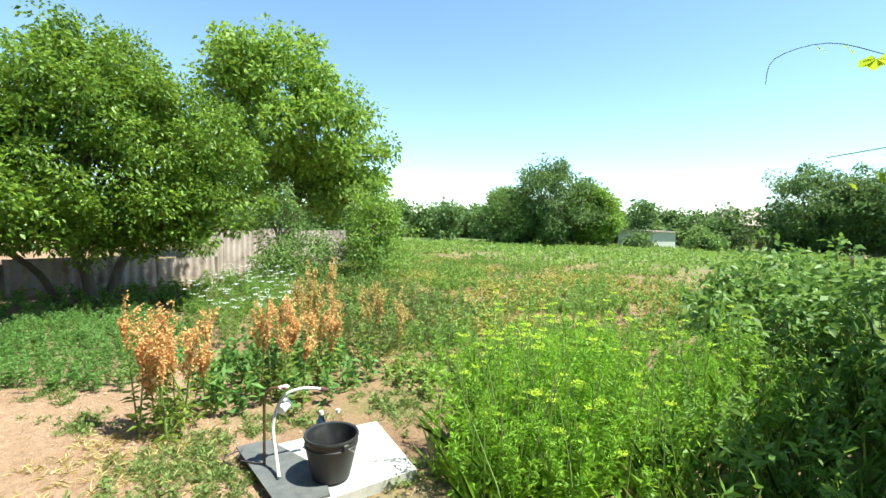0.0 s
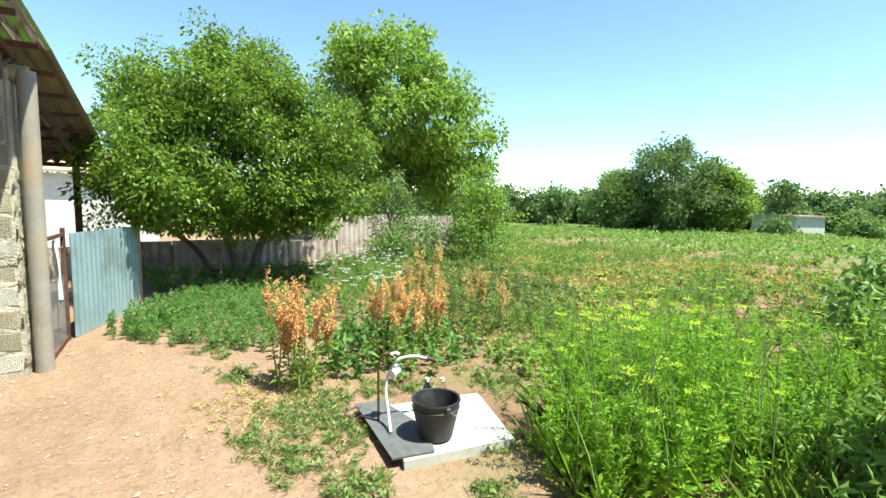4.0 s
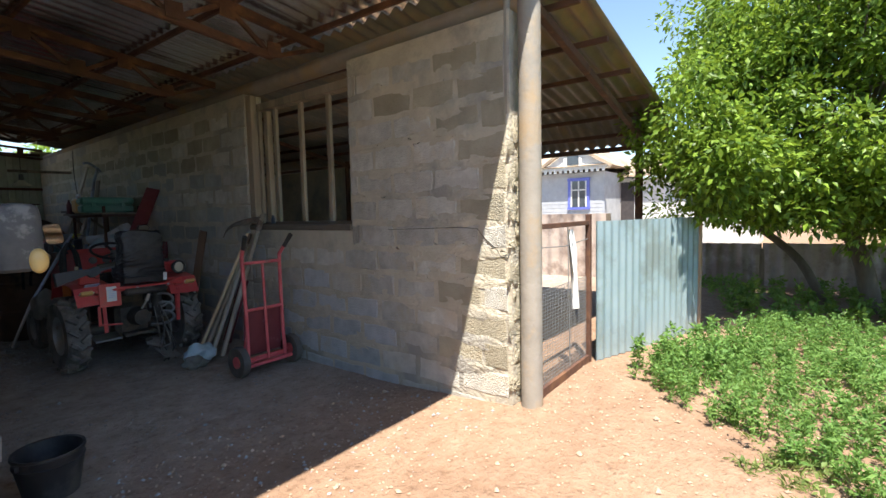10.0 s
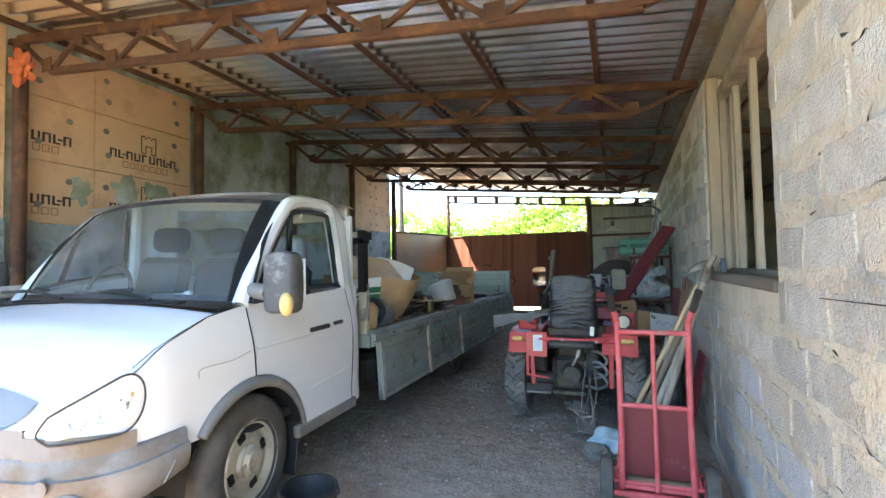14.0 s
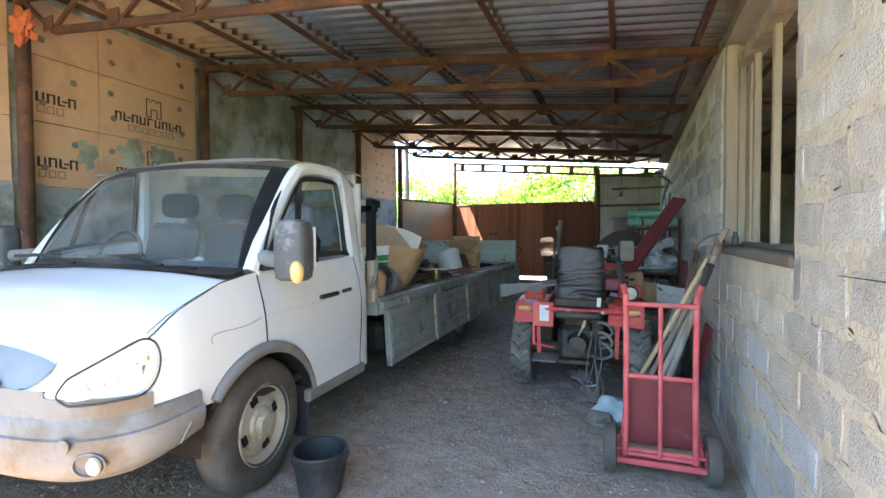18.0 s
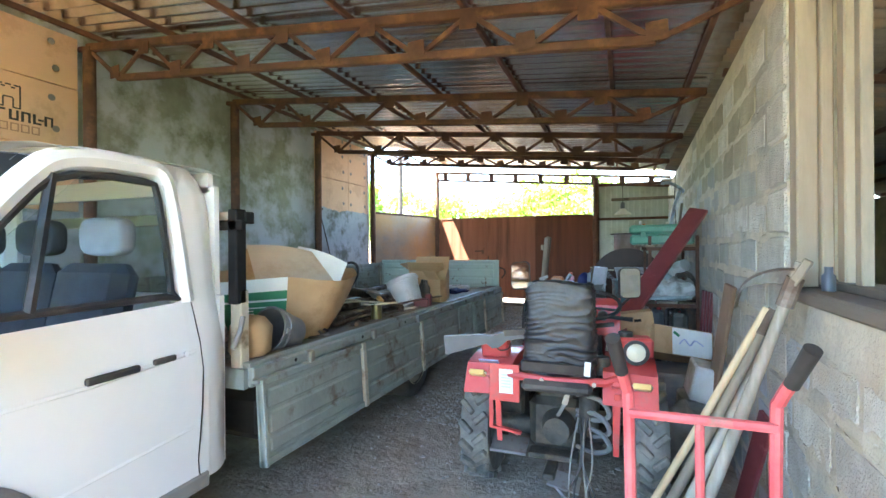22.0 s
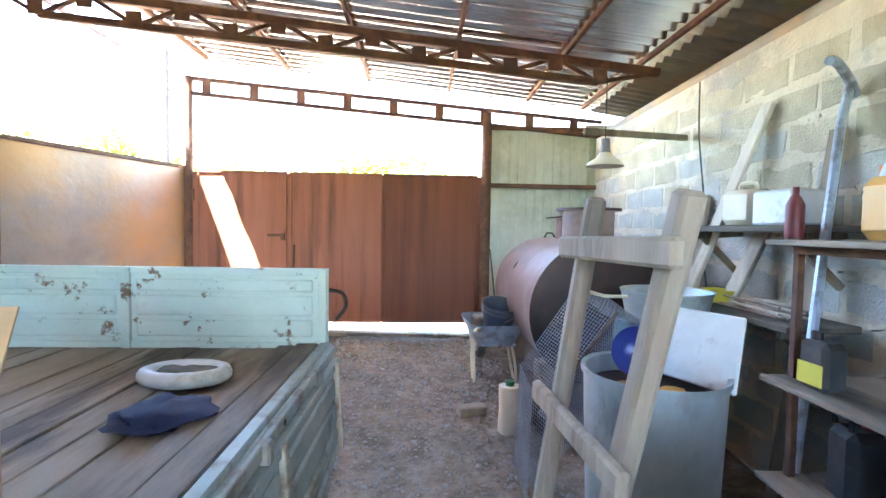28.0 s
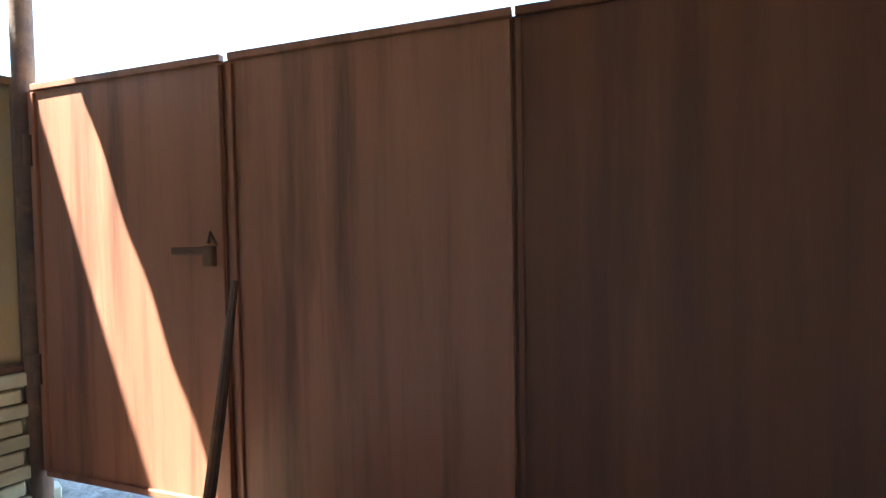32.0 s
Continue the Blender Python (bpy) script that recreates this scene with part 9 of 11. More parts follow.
def tree(name, label, category, base, trunks, centre, radii, clumps, per, clump_r, size, leaf, bark, seed, shape=0.5, inner=0.45, gaps=0.0, extra=(), floor=-9.0):
    """Tapered trunks, limbs that reach the clumps, and a crown of single leaves."""
    rng = np.random.default_rng(seed)
    t = thing(name, label, category, pose(*base))
    rel = Vector(centre) - Vector(base)
    v, C = crown_leaves(rng, rel, radii, clumps, per, clump_r, size, inner, shape=shape, gaps=gaps, floor=floor)
    batches = [v]
    for c2, r2, n2 in extra:
        w, C2 = crown_leaves(rng, Vector(c2) - Vector(base), r2, n2, per, clump_r, size, 0.2, shape=shape)
        batches.append(w)
    tops = []
    for x, y, lean, h, r in trunks:
        top = Vector((x + lean[0], y + lean[1], h))
        mid = Vector((x + lean[0] * 0.35 + 0.05, y + lean[1] * 0.35, h * 0.5))
        part("trunk", Geo().loft_round([(p, r * k) for p, k in zip(spline([(x, y, -0.15), mid, top], 4), (1.5, 1.15, 1.0, 0.95, 0.9, 0.85, 0.82, 0.8, 0.78, 0.75, 0.7))], 10), bark, t, smooth=True)
        tops.append((top, r))
    pick = rng.permutation(len(C))[:26 * len(tops)]
    for i, k in enumerate(pick):
        top, r = min(tops, key=lambda q: (Vector(C[k]).xy - q[0].xy).length + rng.uniform(0, 0.8))
        end = Vector(C[k])
        if end.z < top.z * 0.8:
            end.z += 0.3
        m1 = top.lerp(end, 0.45) + Vector((0, 0, 0.12 * (end - top).length))
        rb = r * rng.uniform(0.28, 0.5)
        part("limb", Geo().loft_round([(p, rb * (1 - 0.16 * j)) for j, p in enumerate(spline([top - Vector((0, 0, 0.1)), m1, end], 2))], 6), bark, t, smooth=True)
    leaf_part("crown", batches, leaf, t)
    return t


LEAF = {
    "apple": leaf_mat("apple_leaf", (0.055, 0.112, 0.013), (0.215, 0.33, 0.038), 0.46, 0.35),
    "walnut": leaf_mat("walnut_leaf", (0.10, 0.19, 0.024), (0.25, 0.37, 0.055), 0.52, 0.40),
    "far": leaf_mat("distant_leaf", (0.09, 0.16, 0.04), (0.20, 0.295, 0.075), 0.65, 0.32),
    "far_dark": leaf_mat("distant_dark_leaf", (0.068, 0.125, 0.036), (0.155, 0.235, 0.066), 0.65, 0.3),
    "dill": leaf_mat("bright_weed_leaf", (0.13, 0.27, 0.022), (0.27, 0.46, 0.045), 0.5, 0.42),
    "umbel": leaf_mat("yellow_green_umbel", (0.32, 0.45, 0.03), (0.46, 0.58, 0.06), 0.7, 0.3),
    "lush": leaf_mat("lush_feathery_leaf", (0.09, 0.19, 0.04), (0.175, 0.31, 0.075), 0.6, 0.35),
    "weed": leaf_mat("weed_leaf", (0.095, 0.185, 0.03), (0.21, 0.325, 0.06), 0.5, 0.4),
    "grass": leaf_mat("short_grass_blade", (0.12, 0.19, 0.05), (0.24, 0.30, 0.09), 0.6, 0.3),
    "straw": leaf_mat("dry_straw", (0.38, 0.30, 0.12), (0.62, 0.52, 0.25), 0.8, 0.2),
    "crop": leaf_mat("crop_leaf", (0.12, 0.21, 0.04), (0.30, 0.40, 0.09), 0.55, 0.35),
    "yellowed": leaf_mat("yellowed_leaf", (0.24, 0.24, 0.05), (0.46, 0.42, 0.12), 0.65, 0.35),
    "dock": leaf_mat("yellowing_dock_leaf", (0.13, 0.20, 0.035), (0.29, 0.36, 0.075), 0.55, 0.38),
    "sorrel": leaf_mat("orange_seed_head", (0.52, 0.29, 0.11), (0.72, 0.49, 0.21), 0.8, 0.3),
    "sorrel_pale": leaf_mat("ochre_seed_head", (0.42, 0.30, 0.10), (0.58, 0.45, 0.18), 0.8, 0.3),
    "white": leaf_mat("white_flower", (0.72, 0.74, 0.70), (0.85, 0.86, 0.83), 0.8, 0.2),
    "vine": leaf_mat("vine_leaf", (0.085, 0.17, 0.025), (0.22, 0.36, 0.04), 0.42, 0.45),
    "berry": leaf_mat("berry_bush_leaf", (0.085, 0.165, 0.03), (0.18, 0.29, 0.06), 0.5, 0.35),
}
BARK = mat("grey_brown_bark", (0.10, 0.075, 0.055), (0.21, 0.17, 0.13), 8, 0.9, bump=0.012, bump_scale=18, stretch=(1, 1, 0.3))
STEM = mat("green_stem", (0.13, 0.21, 0.05), (0.24, 0.32, 0.09), 9, 0.7)

# ---- trees ----
tree("apple_tree", "leafy dark-green fruit tree with low branches over shaded ground", "tree", (11.2, -0.3, 0.0),
     [(-0.25, -0.1, (-0.35, 0.35), 1.1, 0.105), (0.2, -0.35, (0.3, -0.55), 1.15, 0.10), (0.0, 0.3, (-0.1, 0.9), 1.1, 0.06)],
     (10.85, -0.45, 2.6), (2.1, 2.35, 2.05), 560, 220, 0.33, 0.082, LEAF["apple"], BARK, 3, inner=0.42, gaps=0.27, floor=0.85,
     extra=(((9.6, 1.2, 2.0), (0.8, 0.75, 0.9), 28), ((9.5, -1.1, 1.6), (0.7, 1.0, 0.6), 22), ((10.8, -0.4, 4.25), (0.45, 0.6, 0.5), 14), ((10.9, -1.9, 2.6), (0.8, 0.6, 0.9), 24), ((10.9, 1.1, 3.5), (0.7, 0.7, 0.7), 22),
            ((9.6, 0.5, 1.5), (0.7, 0.9, 0.42), 22), ((9.8, -1.6, 1.4), (0.6, 0.6, 0.4), 14), ((8.85, 1.05, 1.85), (0.45, 0.42, 0.6), 14)))
tree("walnut_tree", "tall bright-green walnut tree behind the fence", "tree", (21.3, -8.7, -0.2),
     [(0.0, 0.0, (0.2, -0.4), 3.2, 0.22), (0.5, 0.4, (0.5, 1.0), 3.4, 0.15)],
     (21.3, -8.6, 5.9), (3.9, 4.0, 3.3), 330, 90, 0.72, 0.25, LEAF["walnut"], BARK, 8, inner=0.45, gaps=0.16,
     extra=(((20.6, -11.4, 3.6), (1.6, 1.8, 1.6), 34), ((20.5, -6.0, 7.6), (1.6, 1.7, 1.6), 34), ((21.0, -10.2, 3.0), (1.8, 2.6, 1.7), 50), ((21.5, -7.0, 3.2), (1.8, 2.2, 1.5), 34)))
tree("sapling_tree", "slender grey-green young tree among the bushes", "tree", (12.0, -4.1, 0.0), [(0, 0, (0.05, 0.05), 1.1, 0.04)],
     (12.0, -4.1, 1.25), (0.55, 0.6, 1.0), 60, 60, 0.26, 0.085, LEAF["far"], BARK, 12)
tree("sapling_tree", "leaning light-green young tree beside the bushes", "tree", (11.0, -5.9, 0.0), [(0, 0, (0.1, -0.2), 1.2, 0.045)],
     (11.0, -6.1, 1.45), (0.7, 0.85, 1.0), 64, 60, 0.28, 0.095, LEAF["walnut"], BARK, 13)


def bush(label, c, r, clumps, per, clump_r, size, leaf, seed, name="bush"):
    rng = np.random.default_rng(seed)
    z = float(ground_height(c[0], c[1]))
    b = thing(name, label, "bush", pose(c[0], c[1], z))
    v, C = crown_leaves(rng, (0, 0, r[2] * 0.72), r, clumps, per, clump_r, size, 0.2)
    v[:, 2] = np.maximum(v[:, 2], 0.01)
    leaf_part("foliage", [v], leaf, b)
    for k in range(5):
        e = C[k * 3]
        part("stem", Geo().loft_round([((0.05 * k - 0.1, 0.03, -0.05), 0.018), ((e[0] * 0.5, e[1] * 0.5, abs(e[2]) * 0.55), 0.012), ((e[0], e[1], abs(e[2])), 0.006)], 5), BARK, b)
    return b


for i, (x, y, rx, ry, rz) in enumerate(((11.6, -4.9, 0.9, 0.9, 0.75), (10.8, -5.9, 0.8, 0.9, 0.75), (11.2, -3.7, 0.7, 0.6, 0.55), (12.2, -7.0, 0.9, 1.0, 0.8))):
    bush("dense grey-green garden bush by the fence", (x, y), (rx, ry, rz), 60, 60, 0.28, 0.08, LEAF["weed" if i % 2 else "far"], 30 + i)
for i, (x, y) in enumerate(((2.6, -5.4), (2.1, -6.6), (3.2, -7.2), (1.5, -5.3), (2.5, -8.6))):
    bush("raspberry bush with pale crinkled leaves", (x, y), (0.75, 0.8, 0.72), 52, 34, 0.3, 0.125, LEAF["berry"], 40 + i, "berry_bush")
bush("round shrub standing in the field", (14.4, -39.0), (1.7, 1.5, 1.2), 40, 40, 0.6, 0.3, LEAF["far"], 50)
bush("small dark shrub standing in the field", (18.5, -37.0), (1.1, 1.2, 0.9), 30, 30, 0.5, 0.28, LEAF["far_dark"], 51)

# distance: a belt of trees across the far end of the gardens
FAR = [(24.0, -33.0, 3.7, 6.6, "far_dark"), (27.0, -31.0, 2.6, 4.4, "far"), (21.9, -35.6, 1.9, 5.0, "walnut"), (8.6, -45.5, 3.4, 6.4, "far_dark"), (5.0, -46.0, 3.0, 6.3, "far_dark"), (-4.5, -40, 4, 6.5, "far")]
for i, (x, y, r, h, lf) in enumerate(FAR):
    tree("far_tree", "broad distant tree at the field's far edge", "tree", (x, y, -0.5), [(0, 0, (0.2, 0.1), h * 0.4, 0.2)], (x, y, h * 0.52 - 0.4), (r, r, h * 0.50), 230, 120, 0.85, 0.25, LEAF[lf], BARK, 60 + i, inner=0.5, gaps=0.32)
rng = np.random.default_rng(5)
hedge = []
for k in range(210):
    a = k / 209
    ang = math.radians(-155 + 190 * a)
    d = 50 + 5 * math.sin(k * 0.7) + (8 if k % 3 else 0)
    x, y = 4 + d * math.cos(ang), -2 + d * math.sin(ang)
    h = 4.0 + 1.8 * noise.noise(Vector((k * 0.35, 1, 0))) + 0.5 * math.sin(k * 1.7)
    v, _ = crown_leaves(rng, (x, y, h * 0.42 - 0.4), (1.9, 1.9, max(1.0, h * 0.55)), 46, 40, 0.8, 0.42, 0.2)
    hedge.append(v)
stuff_leaves("far_hedge", hedge, LEAF["far_dark"], "distant green belt of bushes along the gardens' end", "hedge")
# greenery over the street behind the gate
for i, (x, y, r, h) in enumerate(((-13.2, 34, 1.5, 7.3), (-17.6, 34, 1.6, 6.9), (-9.6, 36, 3.0, 6.4), (-6.6, 38, 2.6, 5.6), (-3.2, 38, 2.6, 5.0), (0.2, 36, 2.6, 6.0), (3.2, 35, 2.6, 6.1), (6.4, 37, 3.0, 5.8), (11.5, 36, 3.4, 5.8))):
    tree("street_tree", "sunlit green tree across the street", "tree", (x, y, -0.3), [(0, 0, (0.1, 0.2), h * 0.4, 0.16)], (x, y, h * 0.58), (r, r, h * 0.42), 90, 42, 0.85, 0.36, LEAF["walnut"], BARK, 80 + i)
sh = thing("far_shed", "low white shed with a flat roof at the field's end", "shed", pose(20.5, -42.5, -0.45) @ pose(0, 0, 0, 0, 0, -25))
part("wall", Geo().box((0, 0, 0.7), (4.6, 2.4, 1.4)), MAT["white_wall"], sh)
part("roof", Geo().box((0, 0, 1.48), (5.0, 2.9, 0.12)), MAT["slate"], sh)
hs = thing("far_house", "small distant house with a grey hipped roof", "house", pose(17.0, -55.0, -0.5) @ pose(0, 0, 0, 0, 0, -20))
part("wall", Geo().box((0, 0, 1.2), (6, 5, 2.4)), MAT["brick"], hs)
part("roof", Geo().add([(-3.4, -2.9, 2.3), (3.4, -2.9, 2.3), (3.4, 2.9, 2.3), (-3.4, 2.9, 2.3), (-1.6, 0, 4.0), (1.6, 0, 4.0)],
     [(0, 1, 5, 4), (1, 2, 5), (2, 3, 4, 5), (3, 0, 4), (3, 2, 1, 0)]), MAT["slate"], hs)
bx = thing("bee_box", "small pale box on a stake in the garden", "box", pose(2.6, -12.4, 0))
part("stake", Geo().box((0, 0, 0.4), (0.05, 0.05, 1.1)), MAT["timber"], bx)
part("roof", Geo().box((0, 0, 0.98), (0.42, 0.4, 0.05), (8, 5, 0)), MAT["pale_wood"], bx)

# ---- fences along the garden ----
def slate_fence(p0, p1, top, z0=-0.1, tilt=0.0, n=1):
    """Corrugated cement sheets side by side on a rail."""
    a, b = Vector((*p0, 0)), Vector((*p1, 0))
    ln = (b - a).length
    k = max(1, int(ln / 1.13))
    f = thing("slate_fence", "pinkish-grey corrugated cement-sheet fence", "fence", kind="structure")
    d = (b - a).normalized()
    nr = Vector((-d.y, d.x, 0))
    rng = random.Random(int(ln * 100))
    for i in range(k):
        q0, w = a + d * (ln * i / k), ln / k - 0.012
        off, dz, lean = rng.uniform(-0.02, 0.02), rng.uniform(-0.05, 0.05), rng.uniform(-0.03, 0.03)
        g = Geo()
        for s, flip in ((0.0, 0), (0.007, 1)):
            vs = []
            m = 48
            for j in range(m + 1):
                h = 0.022 * math.cos(2 * math.pi * 7 * j / m)
                p = q0 + d * (w * j / m) + nr * (h + off + s)
                vs += [(p.x, p.y, z0), (p.x + nr.x * lean, p.y + nr.y * lean, top + dz)]
            g.add(vs, [(2 * j, 2 * j + 2, 2 * j + 3, 2 * j + 1) if flip else (2 * j + 1, 2 * j + 3, 2 * j + 2, 2 * j) for j in range(m)])
        part("sheet", g, MAT["slate"], f, smooth=60)
    for i in range(k + 1):
        p = a + d * (ln * i / k) + nr * 0.05
        part("post", Geo().box((p.x, p.y, (top - 0.2) / 2), (0.07, 0.07, top + 0.1)), MAT["timber"], f)
    part("rail", Geo().beam(a + nr * 0.055 + Vector((0, 0, top * 0.72)), b + nr * 0.055 + Vector((0, 0, top * 0.72)), 0.03, 0.05), MAT["timber"], f)
    return f


slate_fence((12.3, 3.2), (12.8, -2.9), 0.64)
slate_fence((13.1, -2.2), (14.9, -7.6), 1.2)
slate_fence((12.2, 6.4), (12.3, 3.1), 1.24)
slate_fence((12.3, 13.5), (12.2, 6.3), 1.24)
wave_sheet((7.46, 1.70), (8.95, 1.17), 0.0, 1.17, 0.10, 0.009, MAT["tin_blue"], "tin_fence", "pale blue corrugated tin fence, shaded by the tree")
single("fence_post", Geo().box((8.98, 1.16, 0.55), (0.05, 0.05, 1.25), bev=0.004), MAT["side_tin"], "grey steel post at the tin fence's end", "post")
single("roof_post", Geo().cyl((9.72, 1.93, -0.1), (9.72, 1.93, roof_z(9.72) - 0.14), 0.045, n=12), MAT["rust_steel"], "brown steel post under the outer roof", "post", smooth=True)
single("roof_post", Geo().cyl((9.6, 7.0, -0.1), (9.6, 7.0, roof_z(9.6) - 0.08), 0.04, n=12), MAT["rust_steel"], "brown steel post under the outer roof", "post", smooth=True)
single("eave_beam", Geo().beam((10.02, 1.62, roof_z(10.02) - 0.035), (10.02, 12.9, roof_z(10.02) - 0.035), 0.05, 0.06, 0.006), MAT["rust_steel"], "brown steel beam under the outer roof's eave", "beam")
single("outer_roof_beam", Geo().beam((6.5, 1.90, roof_z(6.5) - 0.11), (9.80, 1.90, roof_z(9.80) - 0.11), 0.06, 0.07, 0.006), MAT["rust_steel"], "brown steel beam under the outer roof", "beam")
single("outer_roof_beam", Geo().beam((6.5, 7.0, roof_z(6.5) - 0.1), (9.75, 7.0, roof_z(9.75) - 0.1), 0.05, 0.06, 0.006), MAT["rust_steel"], "brown steel beam under the outer roof", "beam")

# lean-to behind the block wall: back wall with a low opening
lw = thing("wall_lean_to", "dark block back wall of the lean-to with a low opening", "wall", kind="structure")
part("wall_core", Geo().box((9.78, 9.8, 0.6), (0.12, 6.4, 3.1)).box((9.78, 5.4, 1.89), (0.12, 2.4, 0.52)), MAT["mortar"], lw)
for y in (4.4, 5.5):
    part("timber_stud", Geo().box((9.68, y, 1.0), (0.07, 0.07, 2.3), bev=0.004), MAT["timber"], lw)
part("timber_rail", Geo().box((9.68, 5.4, 1.66), (0.07, 2.4, 0.08), bev=0.004), MAT["timber"], lw)
wl2 = thing("wall_lean_to_end", "block end wall of the lean-to", "wall", kind="structure")
part("wall_core", Geo().box((8.1, 12.95, 1.2), (3.3, 0.15, 3.0)), MAT["mortar"], wl2)

# wire-mesh gate beside the column
GATEM = mat("galvanised_wire", (0.25, 0.25, 0.25), (0.38, 0.38, 0.37), 20, 0.5, metal=0.6)
wg = thing("door_mesh_gate", "small brown-framed wire-mesh gate, closed", "gate", pose(6.445, 1.755, 0), kind="structure")
gw, gh = 1.0, 1.18
for c, s in (((0.015, 0, gh / 2), (0.03, 0.03, gh)), ((gw - 0.02, 0, gh / 2), (0.045, 0.04, gh + 0.1)), ((gw / 2, 0, gh - 0.02), (gw, 0.03, 0.035)),
             ((gw / 2, 0, 0.03), (gw, 0.03, 0.06))):
    part("frame_bar", Geo().box(c, s, bev=0.003), MAT["rust_steel"], wg)
mesh = Geo()
for i in range(34):
    x = 0.03 + (gw - 0.07) * i / 33
    mesh.box((x, 0.006, 0.385), (0.003, 0.003, 0.68))
for i in range(28):
    mesh.box((gw / 2, 0.010, 0.05 + 0.67 * i / 27), (gw - 0.06, 0.003, 0.003))
part("wire_mesh", mesh, GATEM, wg)
part("tie_wire", Geo().tube([(0.03, -0.002, 1.02), (0.5, 0.01, 1.0), (0.95, -0.002, 1.03)], 0.004, 5).tube([(0.52, -0.004, 1.16), (0.55, 0.0, 0.6), (0.56, -0.004, 0.08)], 0.004, 5), GATEM, wg)
rag = Geo().grid(lambda u, v: (7.04 + 0.1 * v + (u - 0.5) * (0.07 + 0.05 * math.sin(v * 5) ** 2), 1.765 - 0.02 * math.sin(u * 7 + v * 4) - 0.015 * v, 1.12 - 0.62 * v), 10, 16)
single("white_rag", rag, mat("white_cloth", (0.66, 0.65, 0.62), (0.8, 0.79, 0.76), 9, 0.9, bump=0.002, bump_scale=60), "white cloth strip hung over the gate's top rail", "rag", smooth=True)

# neighbour's houses behind the fence
def house_window(parent, x, y, z, w, h, trim):
    f = part("window", Geo().box((x - 0.02, y, z), (0.05, w, h)), glass_dark, parent, "dark glazed window")
    for c, s in (((0, 0, h / 2 + 0.05), (0.09, w + 0.24, 0.11)), ((0, 0, -h / 2 - 0.05), (0.11, w + 0.24, 0.09)), ((0, w / 2 + 0.05, 0), (0.09, 0.1, h)), ((0, -w / 2 - 0.05, 0), (0.09, 0.1, h))):
        part("casing", Geo().box((x + c[0] - 0.03, y + c[1], z + c[2]), s), trim, f)
    for c, s in (((0, 0, 0.15 * h), (0.03, w, 0.05)), ((0, 0, 0), (0.03, 0.05, h)), ((0, w / 2 - 0.03, 0), (0.03, 0.05, h)), ((0, 0.03 - w / 2, 0), (0.03, 0.05, h))):
        part("sash_bar", Geo().box((x - 0.055 + c[0], y + c[1], z + c[2]), s), MAT["white_wall"], f)


glass_dark = mat("window_glass_dark", (0.05, 0.06, 0.07), (0.08, 0.09, 0.1), 2, 0.08)
trim_blue = mat("blue_window_paint", (0.10, 0.12, 0.42), (0.14, 0.17, 0.5), 5, 0.5)
nh = thing("neighbour_house", "white-brick house with a toothed fascia, small gable and blue window trim", "house", pose(21.0, 0, 0))
part("wall", Geo().box((3.2, 9.5, 0.9), (6.4, 7.2, 3.5)), MAT["house_wall_shaded"], nh)
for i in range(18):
    part("brick_course", Geo().box((-0.003, 9.5, 0.1 + i * 0.145), (0.012, 7.2, 0.128)), MAT["house_wall_shaded"], nh)
part("fascia", Geo().box((-0.20, 9.5, 2.80), (0.40, 7.6, 0.10)), MAT["white_wall"], nh, "white painted eaves board")
for i in range(38):
    part("fascia_tooth", Geo().box((-0.41, 5.82 + i * 0.2, 2.70), (0.02, 0.11, 0.12)), MAT["white_wall"], nh)
part("roof", Geo().add([(-0.5, 5.6, 2.86), (-0.5, 13.4, 2.86), (6.9, 13.4, 2.86), (6.9, 5.6, 2.86), (2.6, 6.8, 3.75), (2.6, 13.4, 3.75)],
     [(0, 4, 5, 1), (0, 3, 4), (1, 5, 2), (2, 5, 4, 3), (0, 1, 2, 3)]), MAT["tan_roof"], nh, "tan corrugated roof")
part("gable", Geo().prism([(5.75, 2.86), (8.05, 2.86), (6.95, 3.58)], -0.36, -0.30, "x"), MAT["white_wall"], nh, "white boarded attic gable")
part("gable_window", Geo().box((-0.375, 6.95, 3.10), (0.03, 0.42, 0.36)), glass_dark, nh)
for y in (6.66, 7.24):
    part("gable_pilaster", Geo().box((-0.385, y, 3.02), (0.05, 0.12, 0.34)), MAT["white_wall"], nh)
for a, b in (((-0.42, 5.5, 2.80), (-0.42, 6.95, 3.66)), ((-0.42, 8.3, 2.80), (-0.42, 6.95, 3.66))):
    part("bargeboard", Geo().beam(a, b, 0.16, 0.10), MAT["tan_roof"], nh)
house_window(nh, 0.0, 6.85, 1.86, 0.62, 0.98, trim_blue)
house_window(nh, 0.0, 9.6, 1.86, 0.72, 0.98, trim_blue)
ob2 = thing("neighbour_outbuilding", "white-brick outbuilding with a tan sloping roof", "outbuilding", pose(23.0, 0, 0))
part("wall", Geo().box((2.0, 3.6, 0.9), (4.0, 4.6, 3.1)), MAT["white_wall"], ob2)
for i in range(16):
    part("brick_course", Geo().box((-0.003, 3.6, 0.1 + i * 0.145), (0.012, 4.6, 0.128)), MAT["white_wall"], ob2)
part("doorway", Geo().box((-0.02, 5.62, 1.2), (0.05, 0.5, 2.2)), MAT["ink"], ob2, "dark open doorway")
part("roof", Geo().add([(-0.4, 1.0, 2.48), (-0.4, 6.1, 2.48), (3.0, 6.1, 3.5), (3.0, 1.0, 3.5), (-0.4, 1.0, 2.56), (-0.4, 6.1, 2.56), (3.0, 6.1, 3.6), (3.0, 1.0, 3.6)],
     [(3, 2, 1, 0), (4, 5, 6, 7), (0, 1, 5, 4), (1, 2, 6, 5), (2, 3, 7, 6), (3, 0, 4, 7)]), MAT["tan_roof"], ob2)
